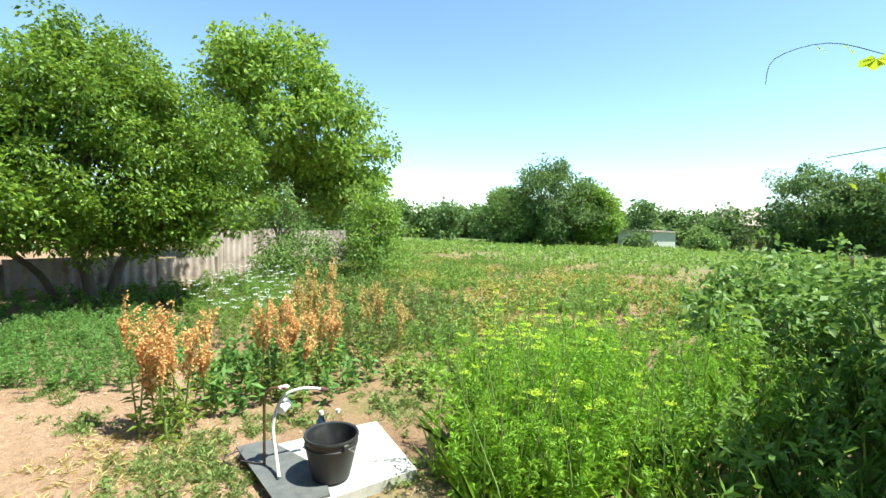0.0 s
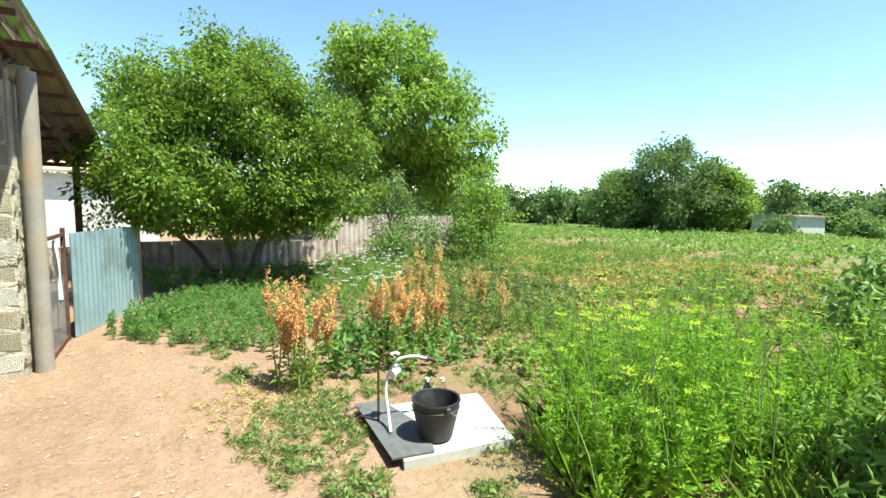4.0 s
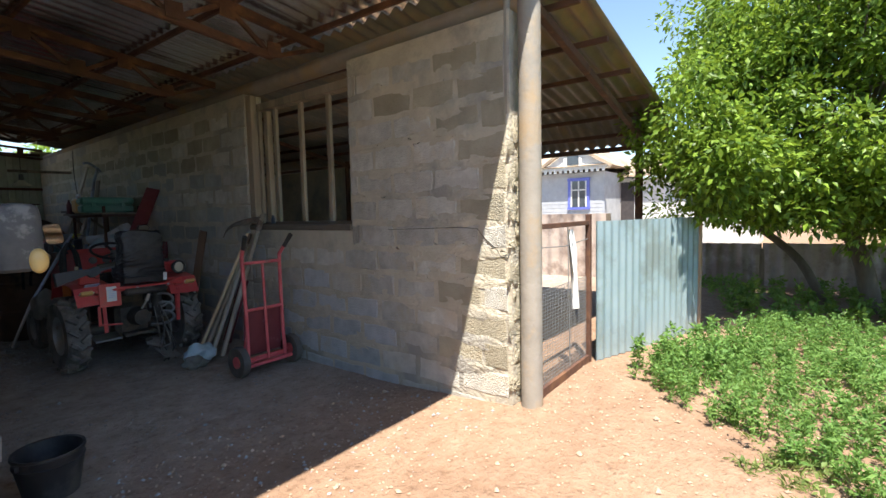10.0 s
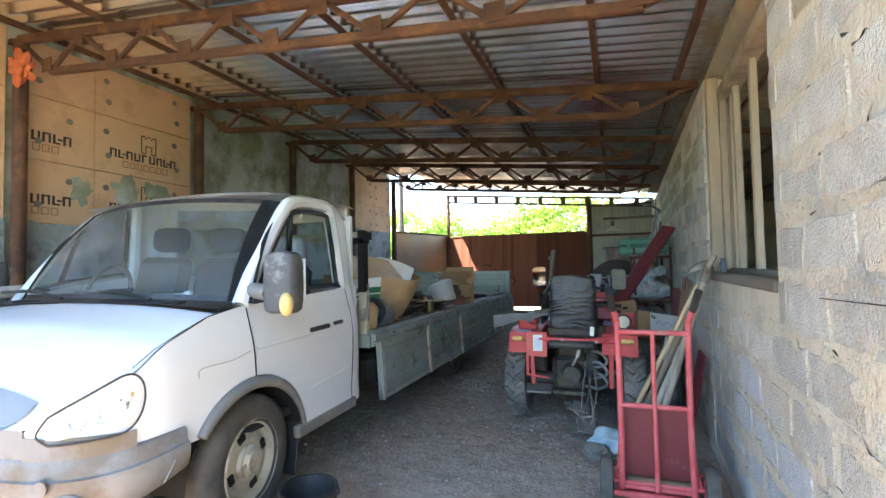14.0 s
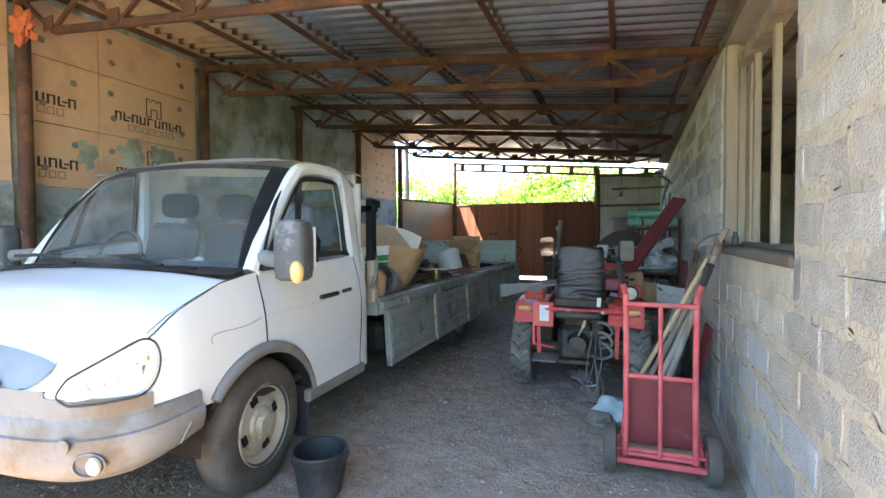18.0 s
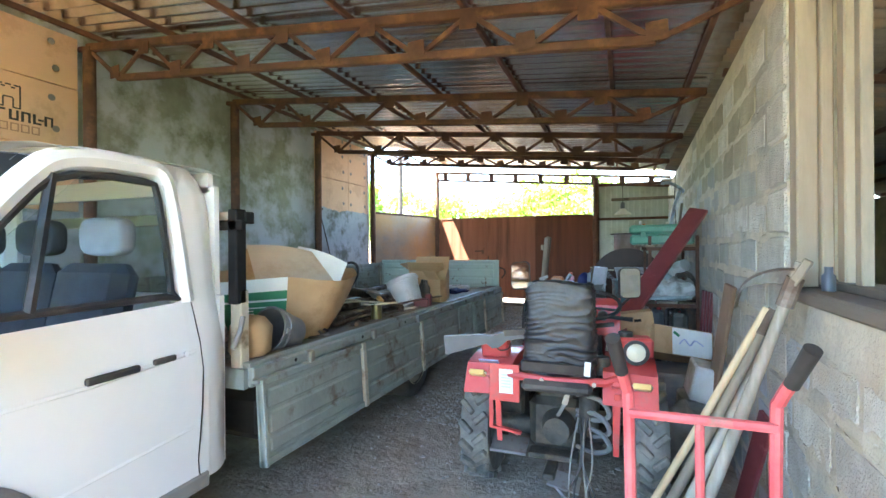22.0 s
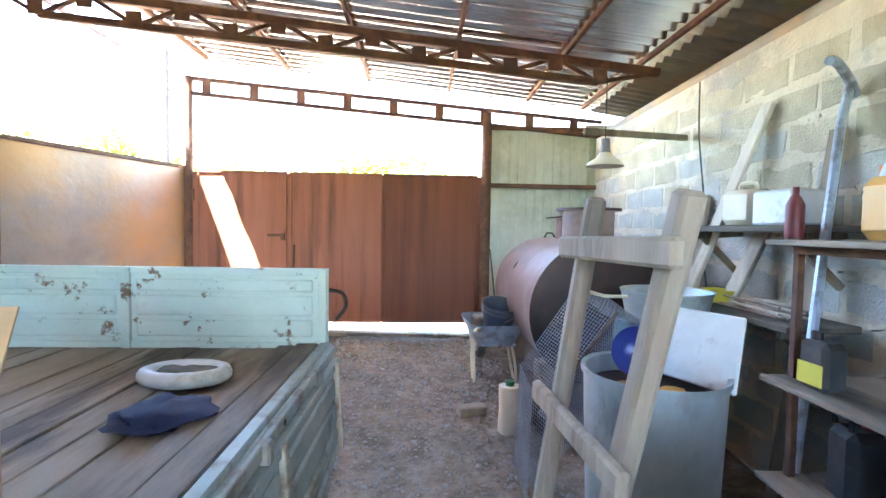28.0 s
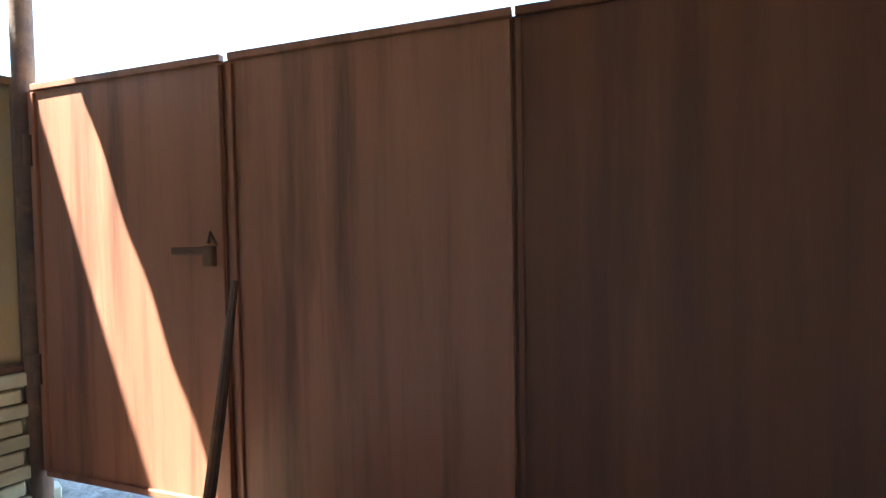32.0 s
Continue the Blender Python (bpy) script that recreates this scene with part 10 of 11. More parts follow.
# unseen building added along the west side; its eave shades the lane by the gate
wb = thing("west_shade_building", "unseen plain building along the shed's west side, added to shade the lane", "building", kind="structure")
part("wall", Geo().box((-1.8, 6.2, 1.9), (4.9, 9.5, 4.6)), MAT["plaster"], wb)
part("roof", Geo().prism([(-4.4, 1.4), (0.66, 1.4), (0.73, 11.0), (0.92, 12.5), (0.94, 12.9), (-4.4, 12.9)], 4.36, 4.48, "z"), MAT["slate"], wb)

# ---- weeds and flowers ----
def poly_in(P, poly):
    x, y = P[:, 0], P[:, 1]
    inside = np.zeros(len(P), bool)
    j = len(poly) - 1
    for i in range(len(poly)):
        xi, yi = poly[i]
        xj, yj = poly[j]
        inside ^= ((yi > y) != (yj > y)) & (x < (xj - xi) * (y - yi) / (yj - yi + 1e-12) + xi)
        j = i
    return inside


def scatter(rng, poly, n):
    lo, hi = np.min(poly, 0), np.max(poly, 0)
    P = rng.uniform(lo, hi, (n * 3, 2))
    return P[poly_in(P, poly)][:n]


def tuft(rng, P, per, h, size, shape, leaf_up=0.35, spread=0.6, zmin=0.0):
    """Leaves on upright stems over plan points P."""
    z = ground_of(P)
    H = np.repeat(h * rng.uniform(0.55, 1.15, len(P)), per)
    B = np.repeat(np.column_stack([P, z]), per, 0)
    f = rng.uniform(zmin, 1, len(B)) ** 0.8
    lean = np.repeat(rng.normal(0, 0.16, (len(P), 2)), per, 0)
    B[:, :2] += lean * (f * H)[:, None] + rng.normal(0, 0.012, (len(B), 2))
    B[:, 2] += f * H
    D = rand_dirs(rng, len(B), -0.2, 0.9) * np.array([spread, spread, 1.0])
    L = size * rng.uniform(0.6, 1.3, len(B))
    return leaf_arrays(B, D, L, L * shape, rng, leaf_up)


def blades(rng, P, per, h, w=0.006, spread=0.35):
    z = ground_of(P)
    B = np.repeat(np.column_stack([P, z]), per, 0)
    B[:, :2] += rng.normal(0, 0.02, (len(B), 2))
    D = rand_dirs(rng, len(B), 0.5, 1.0) * np.array([spread * 2, spread * 2, 1])
    L = h * rng.uniform(0.5, 1.2, len(B))
    return leaf_arrays(B, D, L, w * rng.uniform(0.7, 1.4, len(B)), rng, 0.2, 0.1, 0.2)


def stems(P, rng, h, r, lean=0.12):
    g = Geo()
    for (x, y), z in zip(P, ground_of(P)):
        k = h * rng.uniform(0.7, 1.1)
        dx, dy = rng.normal(0, lean, 2)
        g.loft_round([((x, y, z - 0.02), r), ((x + dx * k * 0.4, y + dy * k * 0.4, z + k * 0.5), r * 0.8), ((x + dx * k, y + dy * k, z + k), r * 0.4)], 4, False)
    return g


rng = np.random.default_rng(21)
DILL = [(3.5, -1.45), (2.75, -0.95), (2.2, -1.1), (1.95, -1.7), (2.0, -3.2), (2.5, -4.4), (3.6, -3.7), (4.1, -2.6)]
P = scatter(rng, DILL, 240)
core = scatter(rng, [(3.3, -1.5), (2.7, -1.15), (2.3, -1.4), (2.5, -2.3), (3.2, -2.6)], 110)
dl = thing("tall_weeds", "tall bright-green umbel weeds crowding beside the slab", "weeds", kind="stuff")
leaf_part("foliage", [tuft(rng, P, 150, 0.66, 0.042, 0.2, 0.15), tuft(rng, core, 210, 0.84, 0.042, 0.2, 0.12), tuft(rng, core, 30, 0.4, 0.07, 0.34, 0.35),
                      tuft(rng, P, 24, 0.28, 0.065, 0.4, 0.4), blades(rng, P[:120], 8, 0.5, 0.004, 0.3)], LEAF["dill"], dl)
part("stalks", stems(np.concatenate([P[:120], core]), rng, 0.92, 0.0042, 0.16), STEM, dl)
um = []
for x, y in np.concatenate([core[:90], P[:60]]):
    z = rng.uniform(0.45, 0.98)
    c = np.array([x + rng.normal(0, 0.08), y + rng.normal(0, 0.08), z])
    q = rand_dirs(rng, 40, 0.0, 0.3) * rng.uniform(0.008, 0.034, (40, 1))
    um.append(leaf_arrays(c + q, rand_dirs(rng, 40, 0, 1), 0.012, 0.012, rng, 0.8))
leaf_part("umbels", um, LEAF["umbel"], dl, "flat yellow-green flower umbels")

LUSH = [(7.2, 1.35), (6.4, 0.55), (5.95, -0.1), (6.3, -0.75), (7.6, -1.2), (9.4, -0.9), (9.6, 0.6), (8.2, 1.0)]
P = scatter(rng, LUSH, 900)
stuff_leaves("low_green_weeds", [tuft(rng, P, 56, 0.20, 0.04, 0.28, 0.4)], LEAF["lush"], "thick low feathery green weeds in front of the tree", "weeds")
P = scatter(rng, [(7.35, 1.5), (7.0, 0.95), (7.9, 0.5), (8.5, 0.9)], 70)
stuff_leaves("fence_weeds", [tuft(rng, P[:46], 60, 0.30, 0.05, 0.36, 0.4)], LEAF["lush"], "leafy green weeds at the tin fence's foot", "weeds")
P = scatter(rng, [(9.4, 0.8), (9.4, -1.6), (12.2, -2.6), (12.2, 1.6)], 260)
stuff_leaves("shade_weeds", [tuft(rng, P, 26, 0.22, 0.07, 0.45, 0.5)], LEAF["weed"], "sparse weeds in the tree's shade", "weeds")
YAR = [(6.6, -1.2), (6.9, -2.2), (10.2, -3.5), (11.6, -3.2), (10.4, -1.7), (7.8, -1.0)]
P = scatter(rng, YAR, 420)
yw = thing("white_flowers", "patch of small white flowers on feathery green stems", "flowers", kind="stuff")
leaf_part("foliage", [tuft(rng, P, 46, 0.42, 0.05, 0.26, 0.35)], LEAF["weed"], yw)
part("stalks", stems(P[:200], rng, 0.55, 0.003), STEM, yw)
fl = []
for x, y in P[:130]:
    c = np.array([x + rng.normal(0, 0.05), y + rng.normal(0, 0.05), rng.uniform(0.42, 0.62)])
    q = rand_dirs(rng, 16, 0.0, 0.3) * rng.uniform(0.01, 0.05, (16, 1))
    fl.append(leaf_arrays(c + q, rand_dirs(rng, 16, -0.2, 0.4), 0.015, 0.014, rng, 0.6))
leaf_part("blossoms", fl, LEAF["white"], yw, "white flower heads")


def sorrel(x, y, w, n, seed, label, lf="sorrel", h=0.95):
    """Upright dock stalks with dense seed spikes over a leafy base."""
    rng = np.random.default_rng(seed)
    s = thing("sorrel_plant", label, "plant", pose(x, y, ground_height(x, y)))
    green, seed_b = [], []
    for i in range(n):
        bx, by = rng.normal(0, w * 0.33, 2)
        k = h * rng.uniform(0.7, 1.08)
        lx, ly = rng.normal(0, 0.1, 2)
        part("stalk", Geo().loft_round([((bx, by, -0.02), 0.007), ((bx + lx * 0.5, by + ly * 0.5, k * 0.5), 0.006), ((bx + lx, by + ly, k), 0.003)], 5, False), STEM, s)
        for b in range(rng.integers(5, 9)):
            f0 = rng.uniform(0.5, 0.92)
            d = rand_dirs(rng, 1, 0.86, 0.99)[0] * rng.uniform(0.1, 0.24)
            o = np.array([bx + lx * f0, by + ly * f0, k * f0])
            f = rng.uniform(0, 1, 75)
            q = o + d * f[:, None] + rng.normal(0, 0.010, (75, 3))
            seed_b.append(leaf_arrays(q, rand_dirs(rng, 75), 0.019, 0.015, rng, 0.2))
        f = rng.uniform(0.03, 0.6, 26)
        q = np.column_stack([bx + lx * f, by + ly * f, k * f])
        L = 0.13 * (1 - f * 0.9)
        green.append(leaf_arrays(q, rand_dirs(rng, 26, -0.1, 0.8), L, L * 0.17, rng, 0.5, droop=0.3))
    leaf_part("foliage", green, LEAF["dock"], s)
    leaf_part("seed_plume", seed_b, LEAF[lf], s, "dense orange-pink seed heads")
    return s


sorrel(4.88, -0.20, 0.32, 16, 1, "sorrel clump with rusty orange seed spikes on bare soil", h=0.86)
sorrel(4.95, -1.05, 0.36, 8, 2, "sorrel clump with loose orange seed spikes", h=0.82)
sorrel(5.12, -1.45, 0.35, 6, 3, "sorrel clump with orange seed spikes among weeds", h=0.84)
sorrel(5.6, -1.7, 0.5, 9, 4, "ochre-headed tall weed beside the sorrel", "sorrel_pale", 1.0)
sorrel(5.2, -2.3, 0.5, 5, 5, "thin ochre-headed weed beside the sorrel", "sorrel_pale", 0.8)
P = scatter(rng, [(4.5, -0.5), (4.7, -1.9), (5.6, -2.3), (6.4, -1.5), (6.0, -0.7), (5.3, -0.4)], 85)
stuff_leaves("leafy_weeds", [tuft(rng, P, 36, 0.3, 0.085, 0.4, 0.5)], LEAF["lush"], "green leafy weeds round the sorrel", "weeds")

# short grass on the trodden yard and round the slab
gb = []
for x, y, rx, ry, n in ((4.35, 0.06, 0.32, 0.2, 60), (4.05, 0.35, 0.2, 0.12, 26), (5.35, 0.25, 0.22, 0.16, 40), (4.5, -0.3, 0.25, 0.15, 30), (4.5, -0.85, 0.22, 0.4, 60), (4.2, -1.7, 0.6, 0.3, 110), (4.15, -0.2, 0.5, 0.22, 120), (3.2, -0.05, 0.35, 0.2, 70), (3.75, 0.12, 0.3, 0.18, 50),
                        (2.55, -0.45, 0.2, 0.12, 26), (3.3, -0.25, 0.12, 0.1, 16), (2.2, -0.6, 0.35, 0.2, 40), (3.3, -1.15, 0.14, 0.3, 36), (6.2, 0.35, 0.4, 0.25, 40), (2.9, -0.75, 0.2, 0.15, 30)):
    P = rng.normal(0, 0.5, (n, 2)) * np.array([rx, ry]) + np.array([x, y])
    gb.append(blades(rng, P, 14, 0.07, 0.006, 0.6))
    gb.append(tuft(rng, P[: n // 2], 6, 0.05, 0.04, 0.45, 0.6))
stuff_leaves("yard_grass", gb, LEAF["grass"], "thin patches of short grass on trodden earth", "grass")
P = np.concatenate([rng.normal(0, 0.28, (90, 2)) + np.array([4.75, 0.1]), rng.normal(0, 0.3, (60, 2)) + np.array([4.4, -0.2])])
stuff_leaves("dry_grass", [blades(rng, P, 8, 0.09, 0.006, 0.9)], LEAF["straw"], "dry yellowed grass on the earth", "grass")

# yellowing weeds between the flowers and the field
P = scatter(rng, [(5.6, -2.0), (5.2, -3.4), (6.5, -5.2), (10.6, -6.0), (11.6, -4.4), (8.0, -2.6)], 700)
stuff_leaves("yellow_weeds", [tuft(rng, P[:380], 24, 0.3, 0.06, 0.3, 0.4), blades(rng, P, 10, 0.28, 0.007, 0.4)], LEAF["grass"], "yellow-green weeds and grass past the flowers", "weeds")
stuff_leaves("straw_litter", [blades(rng, P[200:], 12, 0.16, 0.008, 1.2)], LEAF["straw"], "dry straw among the weeds", "straw")

# dark weeds under the vine
P = scatter(rng, [(0.75, -0.75), (1.55, -1.0), (2.2, -1.9), (2.5, -3.6), (2.2, -5.6), (-2.5, -6.5), (-2.5, -1.2)], 620)
stuff_leaves("shaded_weeds", [tuft(rng, P, 42, 0.55, 0.075, 0.3, 0.35), blades(rng, P, 12, 0.6, 0.005, 0.2)], LEAF["weed"], "rank weeds in the vine's shade", "weeds")

# field of low crops, straw and bare soil
def field_band(rng, x0, x1, y0, y1, n, per, h, size, cut):
    P = rng.uniform((x0, y0), (x1, y1), (n, 2))
    P = P[~poly_in(P, DILL)]
    P = P[(P[:, 0] - 1.0) * 0.9 + 0.8 > -(P[:, 1] + 2.0) * -0.02]
    v = np.array([noise.noise(Vector((x * 0.55, y * 0.4, 7.7))) + 0.4 * noise.noise(Vector((x * 1.9, y * 1.6, 2.2))) for x, y in P])
    straw = P[(v < cut) & (v > cut - 0.22)]
    return tuft(rng, P[v > cut], per, h, size, 0.5, 0.55), blades(rng, straw, max(6, per // 2), size * 1.4, size * 0.14, 1.4)


bands = [field_band(rng, 3.6, 9.5, -7.0, -2.0, 3600, 22, 0.15, 0.055, -0.09), field_band(rng, 2.5, 20, -15, -6.5, 6800, 15, 0.17, 0.075, -0.10),
         field_band(rng, -6, 32, -40, -14.5, 8500, 10, 0.22, 0.15, -0.22), field_band(rng, -6, 3.0, -15, -8.0, 900, 15, 0.25, 0.12, -0.3)]
Q = rng.uniform((3.6, -13.0), (15.0, -2.6), (2600, 2))
Q = Q[~poly_in(Q, DILL)]
w = np.array([noise.noise(Vector((x * 0.7, y * 0.7, 3.3))) for x, y in Q])
stuff_leaves("field_weeds", [tuft(rng, Q[w > 0.0], 34, 0.30, 0.062, 0.34, 0.35)], LEAF["weed"], "clumps of taller weeds scattered over the field", "weeds")
stuff_leaves("yellowed_crops", [tuft(rng, Q[w < -0.05], 24, 0.20, 0.07, 0.5, 0.5)], LEAF["yellowed"], "low yellowing crop plants between the weeds", "crops")
stuff_leaves("field_crops", [b[0] for b in bands], LEAF["crop"], "patchy low green crops across the garden field", "crops")
stuff_leaves("field_straw", [b[1] for b in bands], LEAF["straw"], "dry straw lying between the crops", "straw")

# ---- grapevine on its pergola ----
vn = thing("grapevine", "grapevine with broad lobed leaves over a wire pergola", "vine", pose(0.2, -3.6, 0))
for x, y in ((0.63, -3.3), (0.55, -0.9 - 4.2), (-2.2, -3.0), (-2.2, -5.6), (0.45, 1.9 - 4.9)):
    part("post", Geo().cyl((x, y + 1.2, -0.2), (x, y + 1.2, 2.2), 0.03, 0.025, 8), MAT["timber"], vn)


def vine_leaves(rng, P, D, size):
    """Broad leaves of five lobes, each folded from its stalk."""
    n = len(P)
    U = unit(rng.normal(0, 0.4, (n, 3)) + np.array([-0.15, -0.1, 0.8]))
    D = unit(D - U * np.sum(D * U, 1, keepdims=True))
    S = np.cross(D, U)
    out = []
    for ang, ln in ((0, 1.0), (52, 0.88), (-52, 0.88), (112, 0.66), (-112, 0.66)):
        a = math.radians(ang)
        d = D * math.cos(a) + S * math.sin(a)
        s = -D * math.sin(a) + S * math.cos(a)
        L = size[:, None] * ln * 0.62
        v = np.empty((n, 4, 3))
        v[:, 0] = P
        v[:, 1] = P + d * L * 0.62 + s * L * 0.5 + U * L * 0.05
        v[:, 2] = P + d * L - U * L * 0.14
        v[:, 3] = P + d * L * 0.62 - s * L * 0.5 + U * L * 0.05
        out.append(v.reshape(-1, 3))
    return out


C = np.concatenate([rng.uniform((-3.2, -2.8, 1.95), (1.05, 1.5, 2.4), (1900, 3)), rng.uniform((-0.9, -3.0, 0.1), (0.35, 1.6, 2.2), (900, 3)), rng.uniform((0.55, -1.6, 1.35), (1.15, 1.35, 2.3), (150, 3)), rng.uniform((0.75, 0.9, 1.45), (1.1, 1.6, 2.2), (46, 3)), np.random.default_rng(77).uniform((-3.2, -2.8, 2.0), (0.5, 1.7, 2.5), (3600, 3))])
D = rand_dirs(rng, len(C), -0.5, 0.2) + np.array([0.3, 0.2, 0])
leaf_part("foliage", vine_leaves(rng, C, D, 0.16 * rng.uniform(0.6, 1.2, len(C))), LEAF["vine"], vn)
SHOOT = "shoot"
for p in (((0.9, 1.6, 2.1), (1.15, 1.75, 2.22), (1.34, 1.83, 2.3), (1.5, 1.9, 2.26), (1.52, 1.93, 2.15)), ((0.8, 1.0, 1.95), (1.1, 1.2, 1.85), (1.33, 1.3, 1.78), (1.45, 1.4, 1.7)),
          ((0.7, 0.6, 2.2), (1.0, 0.9, 2.4), (1.1, 1.1, 2.55)), ((0.6, 0.2, 2.1), (1.0, 0.5, 2.0), (1.25, 0.7, 1.98))):
    part(SHOOT, Geo().tube(p, 0.0018, 5, smooth=3), STEM, vn)
for k in range(40):
    a = C[rng.integers(0, 2900)]
    b = a + rng.normal(0, 0.3, 3) * np.array([1, 1, 0.3])
    part(SHOOT, Geo().tube([a, (a + b) / 2 + np.array([0, 0, 0.04]), b], 0.004, 4), STEM, vn)
tipP = np.array([(1.36, 1.83, 2.28), (1.28, 1.8, 2.27), (1.2, 1.77, 2.22), (1.1, 1.72, 2.2), (1.3, 1.28, 1.78), (1.2, 1.25, 1.8), (1.05, 1.1, 1.86), (1.08, 1.08, 2.5)])
leaf_part("young_leaves", vine_leaves(rng, tipP, rand_dirs(rng, 8, -0.6, 0.0), np.array([0.05, 0.06, 0.12, 0.15, 0.05, 0.07, 0.13, 0.08])), LEAF["umbel"], vn, "young yellow-green leaves")

# ---- water point: slab, bucket, tap hose ----
WHITE_CON = mat("pale_concrete_slab", (0.40, 0.385, 0.35), (0.56, 0.54, 0.49), 6, 0.9, bump=0.003, bump_scale=50, stain=(0.40, 0.38, 0.33), stain_scale=3)
RUBBER = mat("dark_grey_mat", (0.075, 0.078, 0.08), (0.13, 0.13, 0.13), 14, 0.85, bump=0.002, bump_scale=70)
single("concrete_slab", Geo().prism([(4.12, -0.62), (3.36, -0.42), (3.28, -1.16), (4.0, -1.36)], -0.05, 0.055, "z"), WHITE_CON, "pale concrete slab set in the earth", "slab")
single("rubber_mat", Geo().prism([(4.22, -0.42), (3.40, -0.36), (3.36, -0.62), (3.62, -0.72), (4.19, -0.62)], 0.057, 0.069, "z"), RUBBER, "dark grey mat lying on the slab's edge", "mat")
build_bucket("black_bucket", "black plastic bucket standing on the slab", pose(3.53, -0.72, 0.072), 0.108, 0.150, 0.25, MAT["black_plastic"], True)
tp = thing("standpipe", "rusty bent standpipe with a white hose arched over it", "standpipe", pose(3.885, -0.47, 0.06))
part("rod", Geo().tube([(0, 0, -0.06), (0.002, 0, 0.2), (0.0, 0, 0.40), (-0.02, -0.018, 0.468), (-0.06, -0.05, 0.488), (-0.10, -0.10, 0.480)], 0.0085, 8, smooth=3), MAT["rust_steel"], tp, smooth=True)
part("hose", Geo().tube([(-0.21, 0.0, 0.02), (-0.10, -0.03, 0.10), (-0.03, -0.04, 0.24), (-0.03, -0.07, 0.36), (-0.06, -0.12, 0.44), (-0.085, -0.22, 0.455), (-0.095, -0.33, 0.425)], 0.0100, 10, smooth=4), MAT["white_wall"], tp, "white plastic hose", smooth=True)
part("nozzle", Geo().cyl((-0.093, -0.315, 0.431), (-0.099, -0.365, 0.412), 0.0155, n=10), MAT["rust_steel"], tp, smooth=True)
part("rag_tie", Geo().blob((-0.075, -0.085, 0.49), (0.024, 0.034, 0.014), 2, 0.3, 3), mat("pink_cloth", (0.6, 0.42, 0.38), (0.7, 0.5, 0.46), 9, 0.9), tp)
part("wire", Geo().tube([(0.0, 0.01, 0.02), (0.16, 0.10, 0.012), (0.28, 0.03, 0.006), (0.24, 0.16, 0.002), (0.12, 0.14, 0.004)], 0.005, 6, smooth=4), MAT["ink"], tp, "black wire loop on the ground")
mg = thing("white_mug", "white enamel mug hooked on the hose", "mug", pose(3.84, -0.545, 0.40))
part("cup", Geo().lathe([(0.0, 0.0), (0.032, 0.0), (0.037, 0.07), (0.034, 0.07), (0.03, 0.006), (0, 0.006)], 18, rot=(70, 0, 30)), mat("white_enamel", (0.75, 0.75, 0.74), (0.82, 0.82, 0.81), 5, 0.25), mg, smooth=True)
part("handle", Geo().tube([(0.0, -0.02, 0.02), (-0.01, -0.025, 0.055), (-0.005, -0.05, 0.06), (0.0, -0.06, 0.03)], 0.005, 6, smooth=2), mat("white_enamel_handle", (0.7, 0.7, 0.7), None, 5, 0.3), mg)
for nm, x, y, tint, lab in (("blue_bottle", 3.86, -0.83, (0.06, 0.14, 0.4), "blue plastic bottle standing on the slab"), ("clear_bottle", 3.82, -0.93, (0.8, 0.78, 0.66), "clear plastic bottle standing on the slab")):
    bt = thing(nm, lab, "bottle", pose(x, y, 0.056))
    part("body", Geo().lathe([(0.0, 0.0), (0.036, 0.002), (0.038, 0.02), (0.037, 0.15), (0.03, 0.19), (0.014, 0.225), (0.013, 0.24), (0.0, 0.24)], 16), glass_mat(nm + "_plastic", tint, 0.15), bt, smooth=True)
    part("cap", Geo().cyl((0, 0, 0.236), (0, 0, 0.258), 0.015, n=12), MAT["white_wall"], bt)

# street behind the gate: pole with a lamp arm
up_ = thing("utility_pole", "grey utility pole with a lamp bracket across the street", "pole", pose(-7.6, 30.0, 0))
part("mast", Geo().cyl((0, 0, -0.3), (0, 0, 9.6), 0.17, 0.13, 12), MAT["chassis"], up_)
part("crossarm", Geo().box((0, 0, 9.0), (1.5, 0.12, 0.14)), MAT["chassis"], up_)
for z, w in ((8.55, 1.1), (8.1, 0.8), (7.7, 0.5)):
    part("crossarm", Geo().box((0, 0, z), (w, 0.08, 0.08)), MAT["chassis"], up_)
part("lamp_bracket", Geo().tube([(0, 0, 7.2), (0.35, -0.1, 7.4), (0.5, -0.1, 6.6)], 0.035, 6, smooth=2), MAT["chassis"], up_)
for x in (-0.65, 0.0, 0.65):
    part("insulator", Geo().cyl((x, 0, 9.04), (x, 0, 9.24), 0.045, 0.03, 8), MAT["white_wall"], up_)

# ---- loose stones and clods ----
def stones(name, label, spots, material, seed):
    rng = random.Random(seed)
    g = Geo()
    for x, y, s in spots(rng):
        z = ground_height(x, y)
        a = rng.uniform(0, 6.28)
        ca, sa = math.cos(a), math.sin(a)
        k = [rng.uniform(0.6, 1.1) * s for _ in range(6)]
        pts = []
        for i, (dx, dy, dz) in enumerate(((1, 0.2, 0.1), (-1, -0.1, 0), (0.1, 1, 0.1), (-0.2, -1, 0.1), (0.1, 0.1, 0.75), (0, 0, -0.5))):
            px, py = dx * k[i], dy * k[i]
            pts.append((x + px * ca - py * sa, y + px * sa + py * ca, z + 0.25 * s + dz * k[i]))
        g.add(pts, [(0, 2, 4), (2, 1, 4), (1, 3, 4), (3, 0, 4), (2, 0, 5), (1, 2, 5), (3, 1, 5), (0, 3, 5)])
    return single(name, g, material, label, "stones", kind="stuff")


